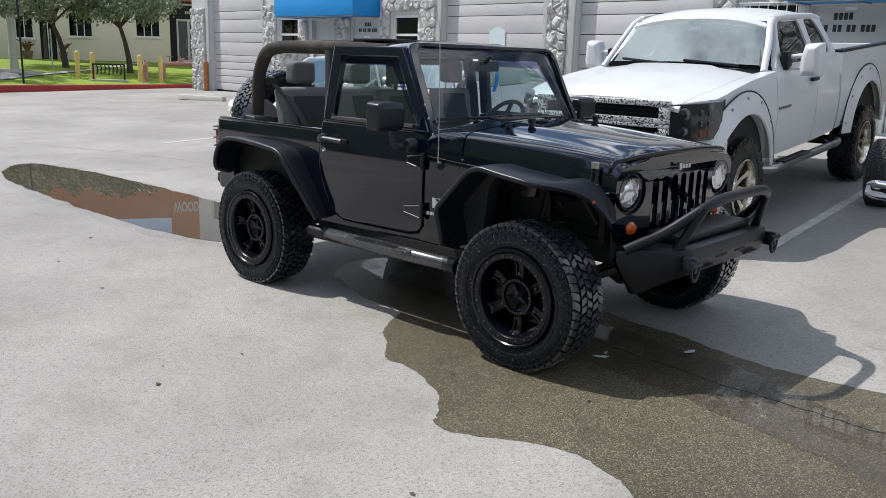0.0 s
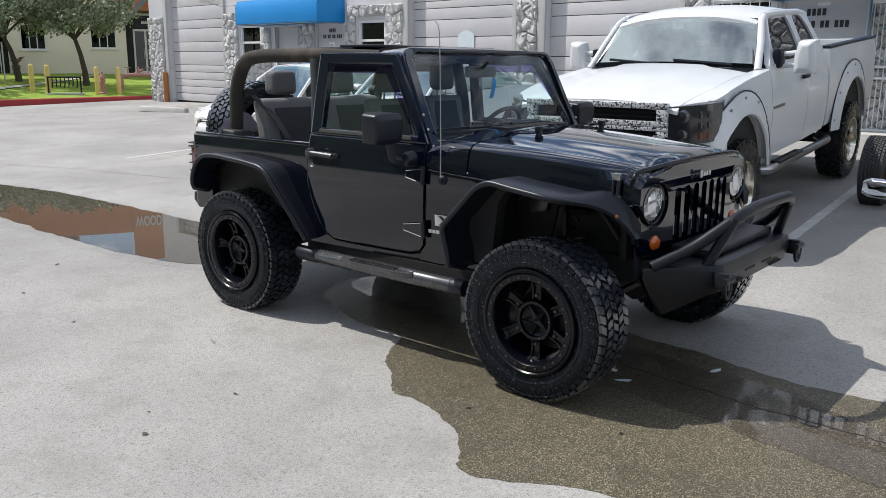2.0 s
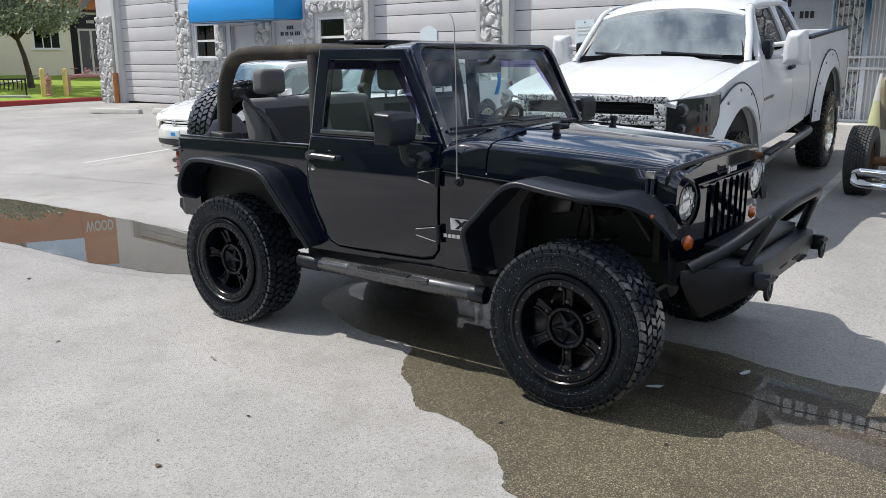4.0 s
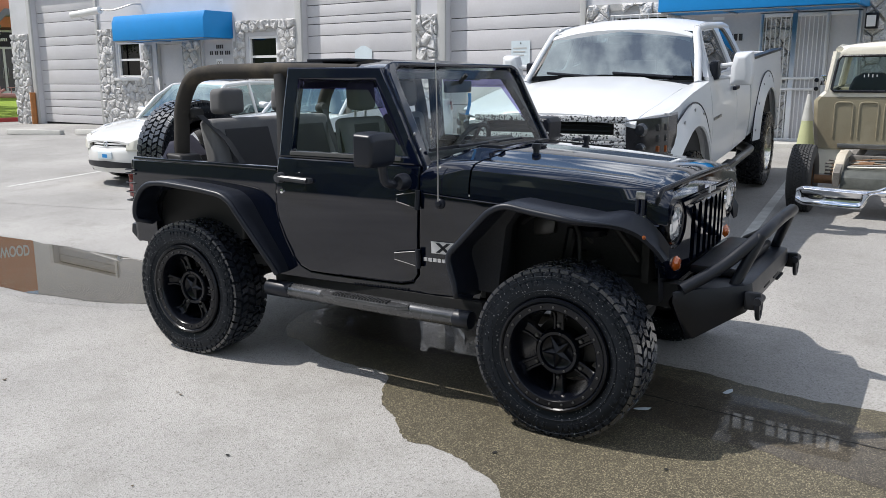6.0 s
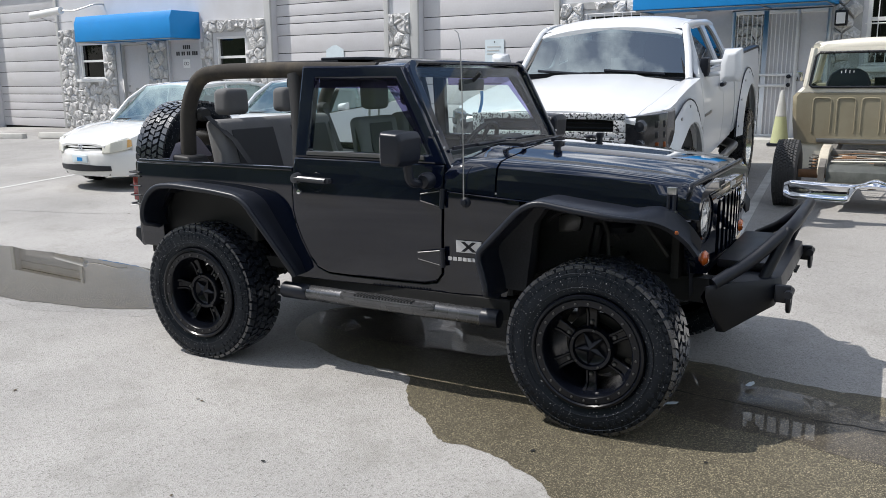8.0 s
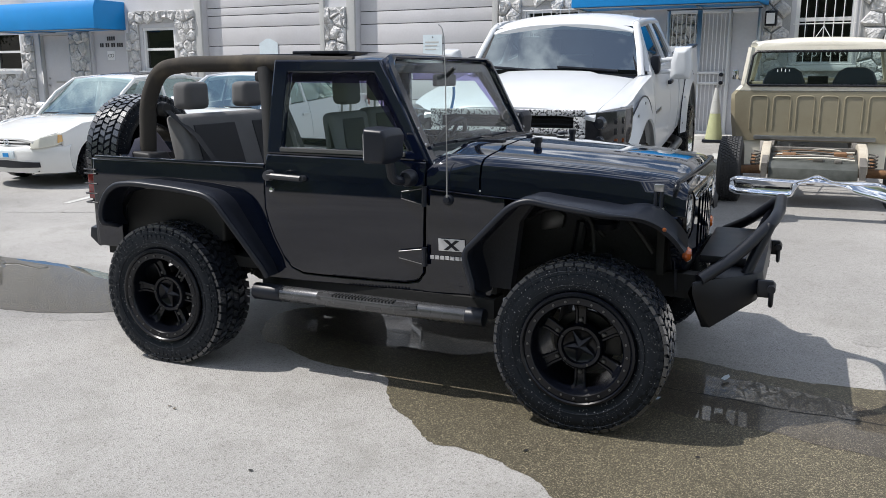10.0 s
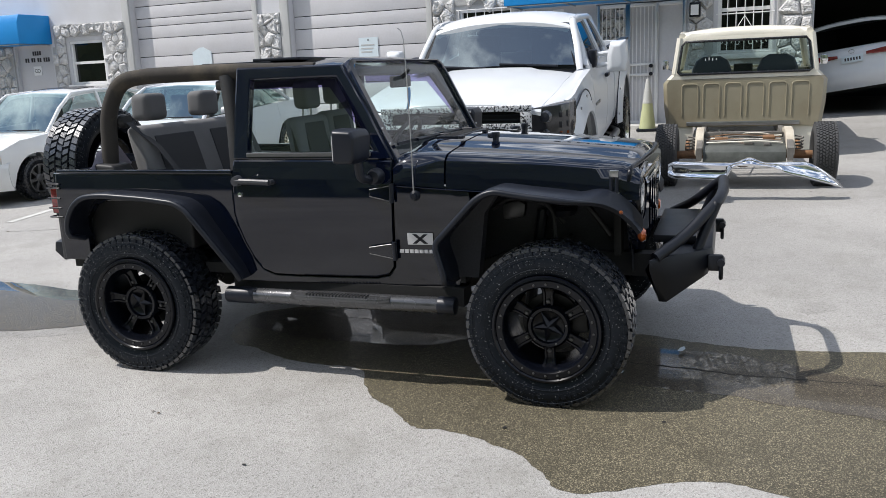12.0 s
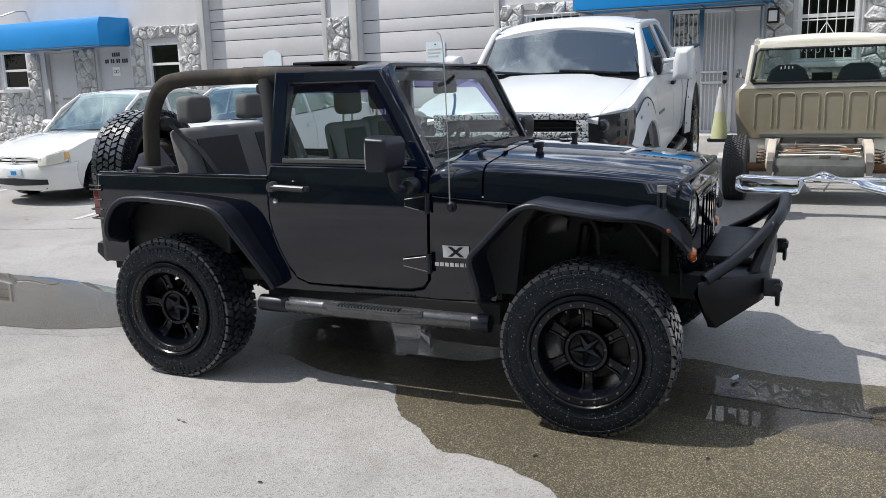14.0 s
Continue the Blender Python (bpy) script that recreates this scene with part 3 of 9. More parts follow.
strip("joint", [(2.0, -0.06), (2.75, -0.18), (3.35, -0.245), (4.1, -0.265), (5.2, -0.33)], 0.014, 0.0045, DARK, "dark open joint in the asphalt", "joint", 4)
for k, pts in enumerate(([(-2.7, 3.0), (-5.0, 2.3), (-7.6, 1.9), (-10.2, 1.2)], [(-3.0, 4.6), (-6.0, 4.2), (-9.5, 4.9)])):
    strip("crack", pts, 0.02, 0.002, ASPHALT_DAMP, "hairline crack in the asphalt", "crack", 10 + k)
rng = random.Random(77)
for k in range(46):
    x, y = (rng.uniform(-5, 6.5), rng.uniform(-2.6, -0.9)) if k < 26 else (rng.uniform(-8, 7), rng.uniform(1.6, 8))
    r0 = rng.uniform(0.008, 0.022)
    bm = B()
    vs = [bm.verts.new((r0 * rng.uniform(0.5, 1.2) * math.cos(a * 1.05), r0 * rng.uniform(0.4, 0.8) * math.sin(a * 1.05), 0.002 + 0.004 * rng.random())) for a in range(6)]
    bm.faces.new(vs)
    tagged(part("debris", bm, LEAF_DRY if k % 3 else DARK, None, m=pose(x, y, ground_z(x, y) + 0.002, 0, 0, rng.uniform(0, 360))), "small dark scrap of leaf litter on the asphalt", "debris", group="leaf litter on the lot")
for x, y, a in ((2.70, -0.40, 30), (3.02, 0.06, 70)):
    bm = B()
    pts = [(-0.045, -0.012), (-0.02, -0.018), (0.03, -0.012), (0.05, 0.004), (0.02, 0.016), (-0.03, 0.012)]
    A = [bm.verts.new((u, v, 0.003 + 0.012 * abs(math.sin(30 * u + 20 * v)))) for u, v in pts]
    Z = [bm.verts.new((p.co.x, p.co.y, p.co.z + 0.0015)) for p in A]
    ring_faces(bm, A, Z)
    bm.faces.new(A[::-1])
    bm.faces.new(Z)
    tagged(part("paper_scrap", bm, PAPER, None, m=pose(x, y, 0.009, 0, 0, a)), "crumpled pale paper scrap on the wet asphalt", "litter", group="paper scraps")
sheet("oil_spot", blob([(3.70, 1.02), (3.84, 1.0), (3.98, 1.08), (3.92, 1.22), (3.76, 1.18)], 0.05, seed=21), 0.0015, ASPHALT_DAMP, "dark oil spot on the asphalt", "stain")


# ---- front building ----
def wall_piece(bm, u0, u1, z0, z1, v0=0.0, v1=0.3):
    box(bm, u0, u1, v0, v1, z0, z1)


TOP, FOOT = 6.4, -0.3
OPEN = [(-21.9, -18.35, FOOT, 4.5), (-17.4, -16.3, 1.72, 2.73), (-15.56, -14.35, FOOT, 2.68), (-13.56, -12.36, FOOT, 2.68), (-11.75, -10.70, 1.72, 2.73), (-9.80, -6.36, FOOT, 4.5),
        (-5.55, -2.29, FOOT, 4.5), (-1.72, -0.62, 1.80, 2.82), (-0.42, 2.52, FOOT, 2.74), (3.04, 3.93, 1.78, 3.25), (4.56, 8.3, FOOT, 4.4)]
bm = B()
edge = -23.2
for u0, u1, z0, z1 in OPEN:
    wall_piece(bm, edge, u0, FOOT, TOP)
    if z0 > FOOT:
        wall_piece(bm, u0, u1, FOOT, z0)
    wall_piece(bm, u0, u1, z1, TOP)
    edge = u1
wall_piece(bm, edge, 14, FOOT, TOP)
setting("wall_front", bm, STUCCO, "white stucco warehouse front wall with stained paint", "wall", W)
setting("wall_side", boxed(-23.2, -22.9, 0.3, 13, FOOT, TOP), STUCCO, "white stucco warehouse side wall", "wall", W)
setting("wall_end", boxed(13.7, 14, 0.3, 13, FOOT, TOP), STUCCO, "white stucco warehouse side wall", "wall", W)
setting("wall_back", boxed(-23.2, 14, 13, 13.3, FOOT, TOP), STUCCO, "white stucco warehouse back wall", "wall", W)
# inside surfaces in near-black, which carries the bay's and rooms' shade
setting("ceiling", boxed(-22.9, 13.7, 0.3, 13, 4.9, 5.1), UNLIT_ROOM_AND_SIGN, "warehouse ceiling, coloured near-black for the unlit inside", "ceiling", W)
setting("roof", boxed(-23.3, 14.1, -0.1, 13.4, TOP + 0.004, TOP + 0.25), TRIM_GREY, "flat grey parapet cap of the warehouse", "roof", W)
setting("wall_inner", boxed(4.2, 4.5, 0.304, 12.99, FOOT, 4.89), UNLIT_ROOM_AND_SIGN, "partition inside the open bay, coloured near-black for its shade", "wall", W)
setting("wall_inner", boxed(8.35, 8.65, 0.304, 12.99, FOOT, 4.89), UNLIT_ROOM_AND_SIGN, "partition inside the open bay, coloured near-black for its shade", "wall", W)
setting("wall_inner", boxed(4.51, 8.34, 8.0, 8.3, FOOT, 4.89), UNLIT_ROOM_AND_SIGN, "rear wall inside the open bay, coloured near-black for its shade", "wall", W)
setting("wall_inner", boxed(-22.8, 4.19, 1.2, 1.4, FOOT, 4.89), UNLIT_ROOM_AND_SIGN, "near-black slab standing for unlit rooms behind the windows", "wall", W)
setting("bay_floor", boxed(4.5, 8.35, -0.02, 8.0, 0.2, 0.64), BAY_FLOOR, "oil-stained concrete floor of the open bay", "floor", W)
# apron step along the front, left of the bay
setting("apron", boxed(-0.5, 4.4, -0.75, -0.004, 0.2, 0.62), CONCRETE, "raised concrete step before the entrance", "step", W, bevel=0.015)


def garage_door(u0, u1, z0, z1, rows_z):
    t = thing("garage_door", "closed grey-white sectional garage door of ribbed panels", "garage door", W, kind="structure")
    for a, b in zip(rows_z, rows_z[1:]):
        bm = B()
        box(bm, u0 + 0.004, u1 - 0.004, 0.16, 0.20, a + 0.008, b - 0.008)
        part("panel", bm, DOOR_PANEL, t, bevel=0.004)
    bm = boxed(u0 + 0.002, u1 - 0.002, 0.196, 0.215, z0, z1)
    part("backing", bm, DARK, t)
    for a, b in ((u0 - 0.20, u0 - 0.003), (u1 + 0.003, u1 + 0.12)):
        part("jamb", boxed(a, b, -0.055, 0.155, z0, z1), TRIM_GREY, t, bevel=0.01)
    return t


garage_door(-21.9, -18.35, 0.10, 4.5, [0.30, 0.56, 0.80, 1.035, 1.287, 1.521, 1.966, 2.284, 2.721, 2.999, 3.447, 3.754, 4.20, 4.46])
garage_door(-9.80, -6.45, 0.25, 4.5, [0.42, 0.84, 1.13, 1.56, 1.85, 2.275, 2.685, 2.955, 3.13, 3.40, 3.82, 4.10, 4.46])
garage_door(-5.55, -2.40, 0.30, 4.5, [0.47, 0.82, 1.11, 1.53, 1.82, 2.248, 2.665, 2.925, 3.35, 3.63, 4.05, 4.46])


def stones(u0, u1, z0, z1, holes, size, seed, parent, v=-0.004):
    """Irregular flat rubble: jittered cells cut by their neighbours, each a domed stone with a gap round it."""
    rng = random.Random(seed)
    pts, w = [], size
    nu, nz = max(1, round((u1 - u0) / w)), max(1, round((z1 - z0) / (w * 0.86)))
    du, dz = (u1 - u0) / nu, (z1 - z0) / nz
    for j in range(-1, nz + 1):
        for i in range(-1, nu + 1):
            pts.append((u0 + (i + 0.5 + 0.5 * (j % 2) * 0.8 + rng.uniform(-0.36, 0.36)) * du, z0 + (j + 0.5 + rng.uniform(-0.36, 0.36)) * dz))
    for n, (cu, cz) in enumerate(pts):
        poly = [(u0, z0), (u1, z0), (u1, z1), (u0, z1)]
        for k, (ou, oz) in enumerate(pts):
            if k == n or abs(ou - cu) > 2.6 * du or abs(oz - cz) > 2.6 * dz:
                continue
            mu, mz, nu_, nz_ = (cu + ou) / 2, (cz + oz) / 2, ou - cu, oz - cz
            cut = []
            for a, b in zip(poly, poly[1:] + poly[:1]):
                da, db = (a[0] - mu) * nu_ + (a[1] - mz) * nz_, (b[0] - mu) * nu_ + (b[1] - mz) * nz_
                if da <= 0:
                    cut.append(a)
                if da * db < 0:
                    s = da / (da - db)
                    cut.append((a[0] + s * (b[0] - a[0]), a[1] + s * (b[1] - a[1])))
            poly = cut
            if len(poly) < 3:
                break
        if len(poly) < 3:
            continue
        mu, mz = sum(p[0] for p in poly) / len(poly), sum(p[1] for p in poly) / len(poly)
        area = abs(sum(a[0] * b[1] - b[0] * a[1] for a, b in zip(poly, poly[1:] + poly[:1]))) / 2
        if area < size * size * 0.10 or any(h[0] < mu < h[1] and h[2] < mz < h[3] for h in holes):
            continue
        for h in holes:
            poly = [(min(max(p[0], h[1]), 1e9) if mu > h[1] and h[2] < p[1] < h[3] else (min(p[0], h[0]) if mu < h[0] and h[2] < p[1] < h[3] else p[0]), p[1]) for p in poly]
        proud = rng.uniform(0.045, 0.085)
        bm = B()
        def ring(s, d, jit=0.0):
            return [bm.verts.new((mu + (p[0] - mu) * s + rng.uniform(-jit, jit), v - d + rng.uniform(-jit, jit), mz + (p[1] - mz) * s + rng.uniform(-jit, jit))) for p in poly]
        a, b, c, d = ring(0.95, 0.0), ring(0.90, proud * 0.6, 0.010), ring(0.66, proud, 0.020), ring(0.33, proud * rng.uniform(0.7, 1.15), 0.024)
        for p, q in ((a, b), (b, c), (c, d)):
            ring_faces(bm, p, q)
        bm.faces.new(d)
        ob = part("stone", bm, STONE, parent, sharp=50)


def cladding(name, u0, u1, z0, z1, holes, seed, size=0.27):
    t = thing(name, "white-painted rubble stone cladding with recessed joints", "stone cladding", W, kind="structure")
    bm = B()
    us = sorted({u0, u1, *[h[0] for h in holes], *[h[1] for h in holes]})
    for a, b in zip(us, us[1:]):
        spans, z = [], z0
        for h in sorted((h for h in holes if h[0] <= a and b <= h[1]), key=lambda h: h[2]):
            if h[2] > z:
                spans.append((z, h[2]))
            z = h[3]
        if z < z1:
            spans.append((z, z1))
        for c, d in spans:
            box(bm, a, b, -0.03, -0.002, c, d)
    part("mortar", bm, MORTAR, t)
    stones(u0, u1, z0, z1, holes, size, seed, t, -0.028)
    return t


cladding("stone_pillar", -23.2, -22.2, 0.0, 3.13, [], 1)
cladding("stone_wall", -18.22, -9.99, 0.1, 3.12, [(-17.5, -16.2, 1.62, 3.2), (-15.75, -14.30, 0, 3.2), (-13.62, -12.28, 0, 3.2), (-11.85, -10.62, 1.62, 2.83), (-17.5, -12.2, 2.62, 3.2)], 2)
cladding("stone_pillar", -6.32, -5.77, 0.3, 3.03, [], 3)
cladding("stone_wall", -2.25, -0.46, 0.4, 3.02, [(-1.80, -0.54, 1.70, 2.90)], 4)
cladding("stone_wall", 2.56, 4.54, 0.45, 4.2, [(2.97, 4.0, 1.70, 3.33)], 5)


def window_unit(u0, u1, z0, z1, bars=False):
    t = thing("window", "white-framed window with dark panes" + (" behind white scrolled security bars" if bars else " and a cross rail"), "window", W, kind="structure")
    bm = B()
    for a, b, c, d in ((u0, u1, z0, z0 + 0.06), (u0, u1, z1 - 0.06, z1), (u0, u0 + 0.06, z0 + 0.06, z1 - 0.06), (u1 - 0.06, u1, z0 + 0.06, z1 - 0.06)):
        box(bm, a, b, 0.02, 0.14, c, d)
    part("window_frame", bm, WHITE_TRIM, t, bevel=0.006)
    zm = (z0 + z1) / 2
    part("rail", boxed(u0 + 0.06, u1 - 0.06, 0.05, 0.12, zm - 0.03, zm + 0.03), WHITE_TRIM, t)
    for c, d in ((z0 + 0.06, zm - 0.03), (zm + 0.03, z1 - 0.06)):
        part("pane", boxed(u0 + 0.06, u1 - 0.06, 0.085, 0.092, c, d), GLASS_DARK, t)
    part("window_sill", boxed(u0 - 0.08, u1 + 0.08, -0.12, 0.019, z0 - 0.09, z0 - 0.004), WHITE_TRIM, t, bevel=0.012)
    if bars:
        for k in range(7):
            u = u0 + 0.03 + (u1 - u0 - 0.06) * k / 6
            bm = B()
            tube(bm, [(u, -0.10, z0), (u, -0.10, z1)], 0.008, 6)
            part("bar", bm, WHITE_TRIM, t)
        for z in (z0 + 0.02, z0 + 0.34, z0 + 0.66, z1 - 0.02):
            bm = B()
            tube(bm, [(u0 - 0.02, -0.10, z), (u1 + 0.02, -0.10, z)], 0.010, 6)
            part("cross_bar", bm, WHITE_TRIM, t)
        um = (u0 + u1) / 2
        for s in (-1, 1):
            for r0, cu in ((0.09, 0.12), (0.06, 0.30)):
                bm = B()
                tube(bm, [(um + s * (cu + r0 * (1 - 0.11 * k) * math.cos(k * 0.7)), -0.11, z0 + 0.17 + r0 * (1 - 0.11 * k) * math.sin(k * 0.7)) for k in range(9)], 0.007, 6)
                part("scroll", bm, WHITE_TRIM, t)
            bm = B()
            tube(bm, [(um, -0.11, z0 + 0.62), (um + s * 0.16, -0.11, z0 + 0.36)], 0.007, 6)
            part("scroll", bm, WHITE_TRIM, t)
    return t


window_unit(-17.4, -16.3, 1.72, 2.73)
window_unit(-11.75, -10.70, 1.72, 2.73)
window_unit(3.04, 3.93, 1.78, 3.25, True)
window_unit(-1.72, -0.62, 1.80, 2.82, True)


def lettering(t, u, z, words, h, material, depth):
    """Words as plain bars: each a row of upright strokes of the letters' size."""
    x = u
    for wl in words:
        for k in range(wl):
            part("letter_bar", boxed(x, x + h * 0.52, depth - 0.006, depth, z, z + h), material, t)
            x += h * 0.74
        x += h * 0.55


# entrance of the first unit: plain door, and a flush panel with a street number
d1 = thing("door", "closed pale steel door with a small latch plate", "door", W, kind="structure")
part("leaf", boxed(-15.50, -14.41, 0.10, 0.15, 0.30, 2.62), DOOR_PANEL, d1, bevel=0.006)
bm = B()
for a, b, c, d in ((-15.56, -15.505, 0.2, 2.68), (-14.405, -14.35, 0.2, 2.68), (-15.505, -14.405, 2.625, 2.68)):
    box(bm, a, b, 0.0, 0.17, c, d)
part("door_frame", bm, TRIM_GREY, d1, bevel=0.006)
bm = B()
lathe(bm, [(0.0, -0.06), (0.03, -0.055), (0.034, -0.03), (0.014, -0.02), (0.014, 0.0)], (-15.38, 0.10, 1.34), "y", 14)
part("door_knob", bm, STEEL, d1)
bm = B()
lathe(bm, [(0.0, -0.02), (0.026, -0.018), (0.028, 0.0)], (-15.38, 0.10, 1.52), "y", 14)
part("deadbolt", bm, STEEL, d1)
part("mail_slot", boxed(-15.12, -14.78, 0.088, 0.10, 1.40, 1.46), STEEL, d1, bevel=0.004)
p1 = thing("door", "closed pale door bearing a black unit sign and a notice", "door", W, kind="structure")
part("leaf", boxed(-13.56, -12.36, 0.08, 0.14, 0.25, 2.68), DOOR_PANEL, p1, bevel=0.006)
lettering(p1, -13.08, 2.46, [4], 0.10, INK, 0.08)
lettering(p1, -13.35, 2.30, [2, 2, 2, 3], 0.10, INK, 0.08)
part("notice", boxed(-13.10, -12.84, 0.070, 0.079, 1.98, 2.20), SIGN_WHITE, p1)
bm = B()
for s in (-1, 1):
    tube(bm, [(-12.97 + s * 0.045 + 0.05 * math.cos(k * 0.63), 0.068, 2.09 + 0.04 * math.sin(k * 0.63)) for k in range(10)], 0.006, 5, True)
part("notice_print", bm, INK, p1)


def awning(u0, u1, z0, z1, out, slant):
    t = thing("awning", "bright blue vinyl box awning over an entrance", "awning", W)
    prof = [(-0.002, z0), (-out, z0), (-out, z0 + (z1 - z0) * 0.72), (-out * slant, z1), (-0.002, z1)]
    bm = B()
    prism(bm, prof, "x", u0, u1)
    part("cover", bm, AWNING_BLUE, t, bevel=0.012)
    bm = B()
    for k in range(4):
        u = u0 + 0.06 + (u1 - u0 - 0.12) * k / 3
        tube(bm, [(u, -0.02, z0 - 0.014), (u, -out + 0.03, z0 - 0.014)], 0.012, 6)
    tube(bm, [(u0 + 0.05, -out + 0.03, z0 - 0.014), (u1 - 0.05, -out + 0.03, z0 - 0.014)], 0.012, 6)
    part("frame", bm, STEEL, t)
    return t


awning(-16.15, -12.30, 2.70, 3.36, 0.95, 0.92)
awning(-0.50, 2.62, 2.76, 3.45, 0.95, 0.92)
# conduit box and arm above the first awning
t = thing("conduit_box", "white tubular light fixture with a bent arm", "light fixture", W)
bm = B()
tube(bm, [(-18.35, -0.75, 3.50), (-16.95, -0.75, 3.58)], 0.10, 14)
part("body", bm, WHITE_TRIM, t)
bm = B()
tube(bm, rounded([(-16.95, -0.75, 3.58), (-16.6, -0.6, 3.56), (-16.2, -0.2, 3.75), (-16.1, 0.01, 3.75)], 0.1), 0.018, 6)
part("arm", bm, STEEL, t)
bm = B()
tube(bm, rounded([(-18.0, -0.75, 3.44), (-17.8, -0.4, 3.3), (-17.6, 0.01, 3.35)], 0.1), 0.012, 6)
part("arm", bm, STEEL, t)

# second entrance: number panel, lattice gate, barred security door, side panel
e2 = thing("door", "white entrance panel with a black painted unit sign", "door", W, kind="structure")
part("leaf", boxed(-0.42, 0.93, 0.06, 0.12, 0.3, 2.74), DOOR_PANEL, e2, bevel=0.006)
lettering(e2, -0.05, 2.50, [4], 0.115, INK, 0.06)
lettering(e2, -0.28, 2.30, [2, 2, 2, 3], 0.115, INK, 0.06)
part("notice", boxed(0.12, 0.32, 0.053, 0.059, 2.66, 2.71), SIGN_WHITE, e2)
sd = thing("security_door", "closed white steel security door beside a barred side light", "security door", W, kind="structure")
bm = B()
for a, b, c, d in ((0.95, 1.01, 0.55, 2.72), (1.47, 1.55, 0.55, 2.72), (1.99, 2.05, 0.55, 2.72), (2.46, 2.52, 0.55, 2.72), (1.01, 1.47, 2.66, 2.72), (1.55, 1.99, 2.66, 2.72), (2.05, 2.46, 2.66, 2.72)):
    box(bm, a, b, -0.02, 0.10, c, d)
part("door_frame", bm, WHITE_TRIM, sd, bevel=0.006)
for k in range(6):
    u = 1.05 + 0.39 * k / 5
    bm = B()
    tube(bm, [(u, 0.0, 0.62), (u, 0.0, 2.66)], 0.010, 6)
    part("bar", bm, WHITE_TRIM, sd)
for k in range(6):
    u = 1.60 + 0.34 * k / 5
    bm = B()
    tube(bm, [(u, -0.01, 0.62), (u, -0.01, 2.66)], 0.008, 6)
    part("bar", bm, WHITE_TRIM, sd)
for z in (0.64, 1.48, 1.66):
    bm = B()
    box(bm, 1.02, 1.98, -0.035, -0.012, z - 0.02, z + 0.02)
    part("cross_bar", bm, WHITE_TRIM, sd, bevel=0.005)
part("leaf", boxed(1.55, 1.99, 0.03, 0.06, 0.60, 2.66), DOOR_PANEL, sd)
part("side_panel", boxed(2.05, 2.46, 0.03, 0.07, 0.60, 2.66), DOOR_PANEL, sd)
part("backing", boxed(1.01, 1.47, 0.10, 0.13, 0.55, 2.66), MORTAR, sd)
stones(1.01, 1.47, 0.62, 2.66, [], 0.2, 9, sd, 0.098)
for z in (1.49, 1.63):
    bm = B()
    lathe(bm, [(0.0, -0.05), (0.032, -0.045), (0.036, -0.012), (0.036, 0.0)], (1.93, -0.03, z), "y", 14)
    part("lock", bm, BLACK_STEEL, sd)
lp = thing("wall_lamp", "small black wall lantern with a white lens", "lamp", W)
part("housing", boxed(2.59, 2.77, -0.22, -0.075, 2.42, 2.66), BLACK_STEEL, lp, bevel=0.015)
part("lens", boxed(2.615, 2.745, -0.232, -0.221, 2.45, 2.62), SIGN_WHITE, lp)
# notices on the garage doors
def notice(u0, u1, z0, z1, pointed):
    t = thing("notice", "pale blue paper notice taped to a door" + (", pointed" if pointed else ", faint print"), "notice", W)
    bm = B()
    um = (u0 + u1) / 2
    pts = [(u0, z0), (u1, z0), (u1, z1 - 0.10), (um + 0.05, z1), (um - 0.05, z1), (u0, z1 - 0.10)] if pointed else [(u0, z0), (u1, z0), (u1, z1), (u0, z1)]
    prism(bm, pts, "y", 0.142, 0.15)
    part("sheet", bm, PAPER, t)
    if not pointed:
        bm = B()
        lathe(bm, [(0.0, -0.004), (0.016, -0.004), (0.016, 0.0)], (um, 0.141, z1 - 0.05), "y", 10)
        part("pin", bm, INK, t)
        for k in range(3):
            part("print_bar", boxed(u0 + 0.05, u1 - 0.08 - 0.03 * k, 0.138, 0.1415, z1 - 0.16 - 0.07 * k, z1 - 0.135 - 0.07 * k), TRIM_GREY, t)


notice(-8.27, -7.75, 1.75, 2.42, True)
notice(-4.02, -3.58, 1.85, 2.42, False)
# painted pipe guard at the corner
t = thing("pipe_guard", "rusty orange painted pipe guard at the pillar foot", "bollard", W)
bm = B()
tube(bm, [(-22.06, -0.13, 0.1), (-22.06, -0.13, 1.25)], 0.09, 12)
part("post", bm, ORANGE_POST, t)
# signboard letters high on the facade, seen only as a mirror image in the wet ground
sb = thing("sign_board", "dark sign board with white letter shapes on the warehouse wall", "sign", W)
part("board", boxed(0.42, 2.98, -0.06, -0.003, 4.26, 4.88), UNLIT_ROOM_AND_SIGN, sb, bevel=0.01)
lettering(sb, 0.56, 4.42, [4, 6], 0.29, SIGN_WHITE, -0.062)


def parking_stop(m):
    t = thing("parking_stop", "weathered white concrete wheel stop", "wheel stop", m, "wheel stops")
    bm = B()
    prism(bm, [(-0.10, 0.0), (0.10, 0.0), (0.07, 0.14), (-0.07, 0.14)], "x", -0.9, 0.9)
    part("block", bm, CONCRETE, t, bevel=0.02)
    return t


ps = parking_stop(pose(-16.85, 9.05, ground_z(-16.85, 9.05), 0, 0, 12))
for x, y, a in ((-14.6, 9.45, 6), (-9.6, 9.2, -3)):
    copy_thing(ps, pose(x, y, ground_z(x, y), 0, 0, a))


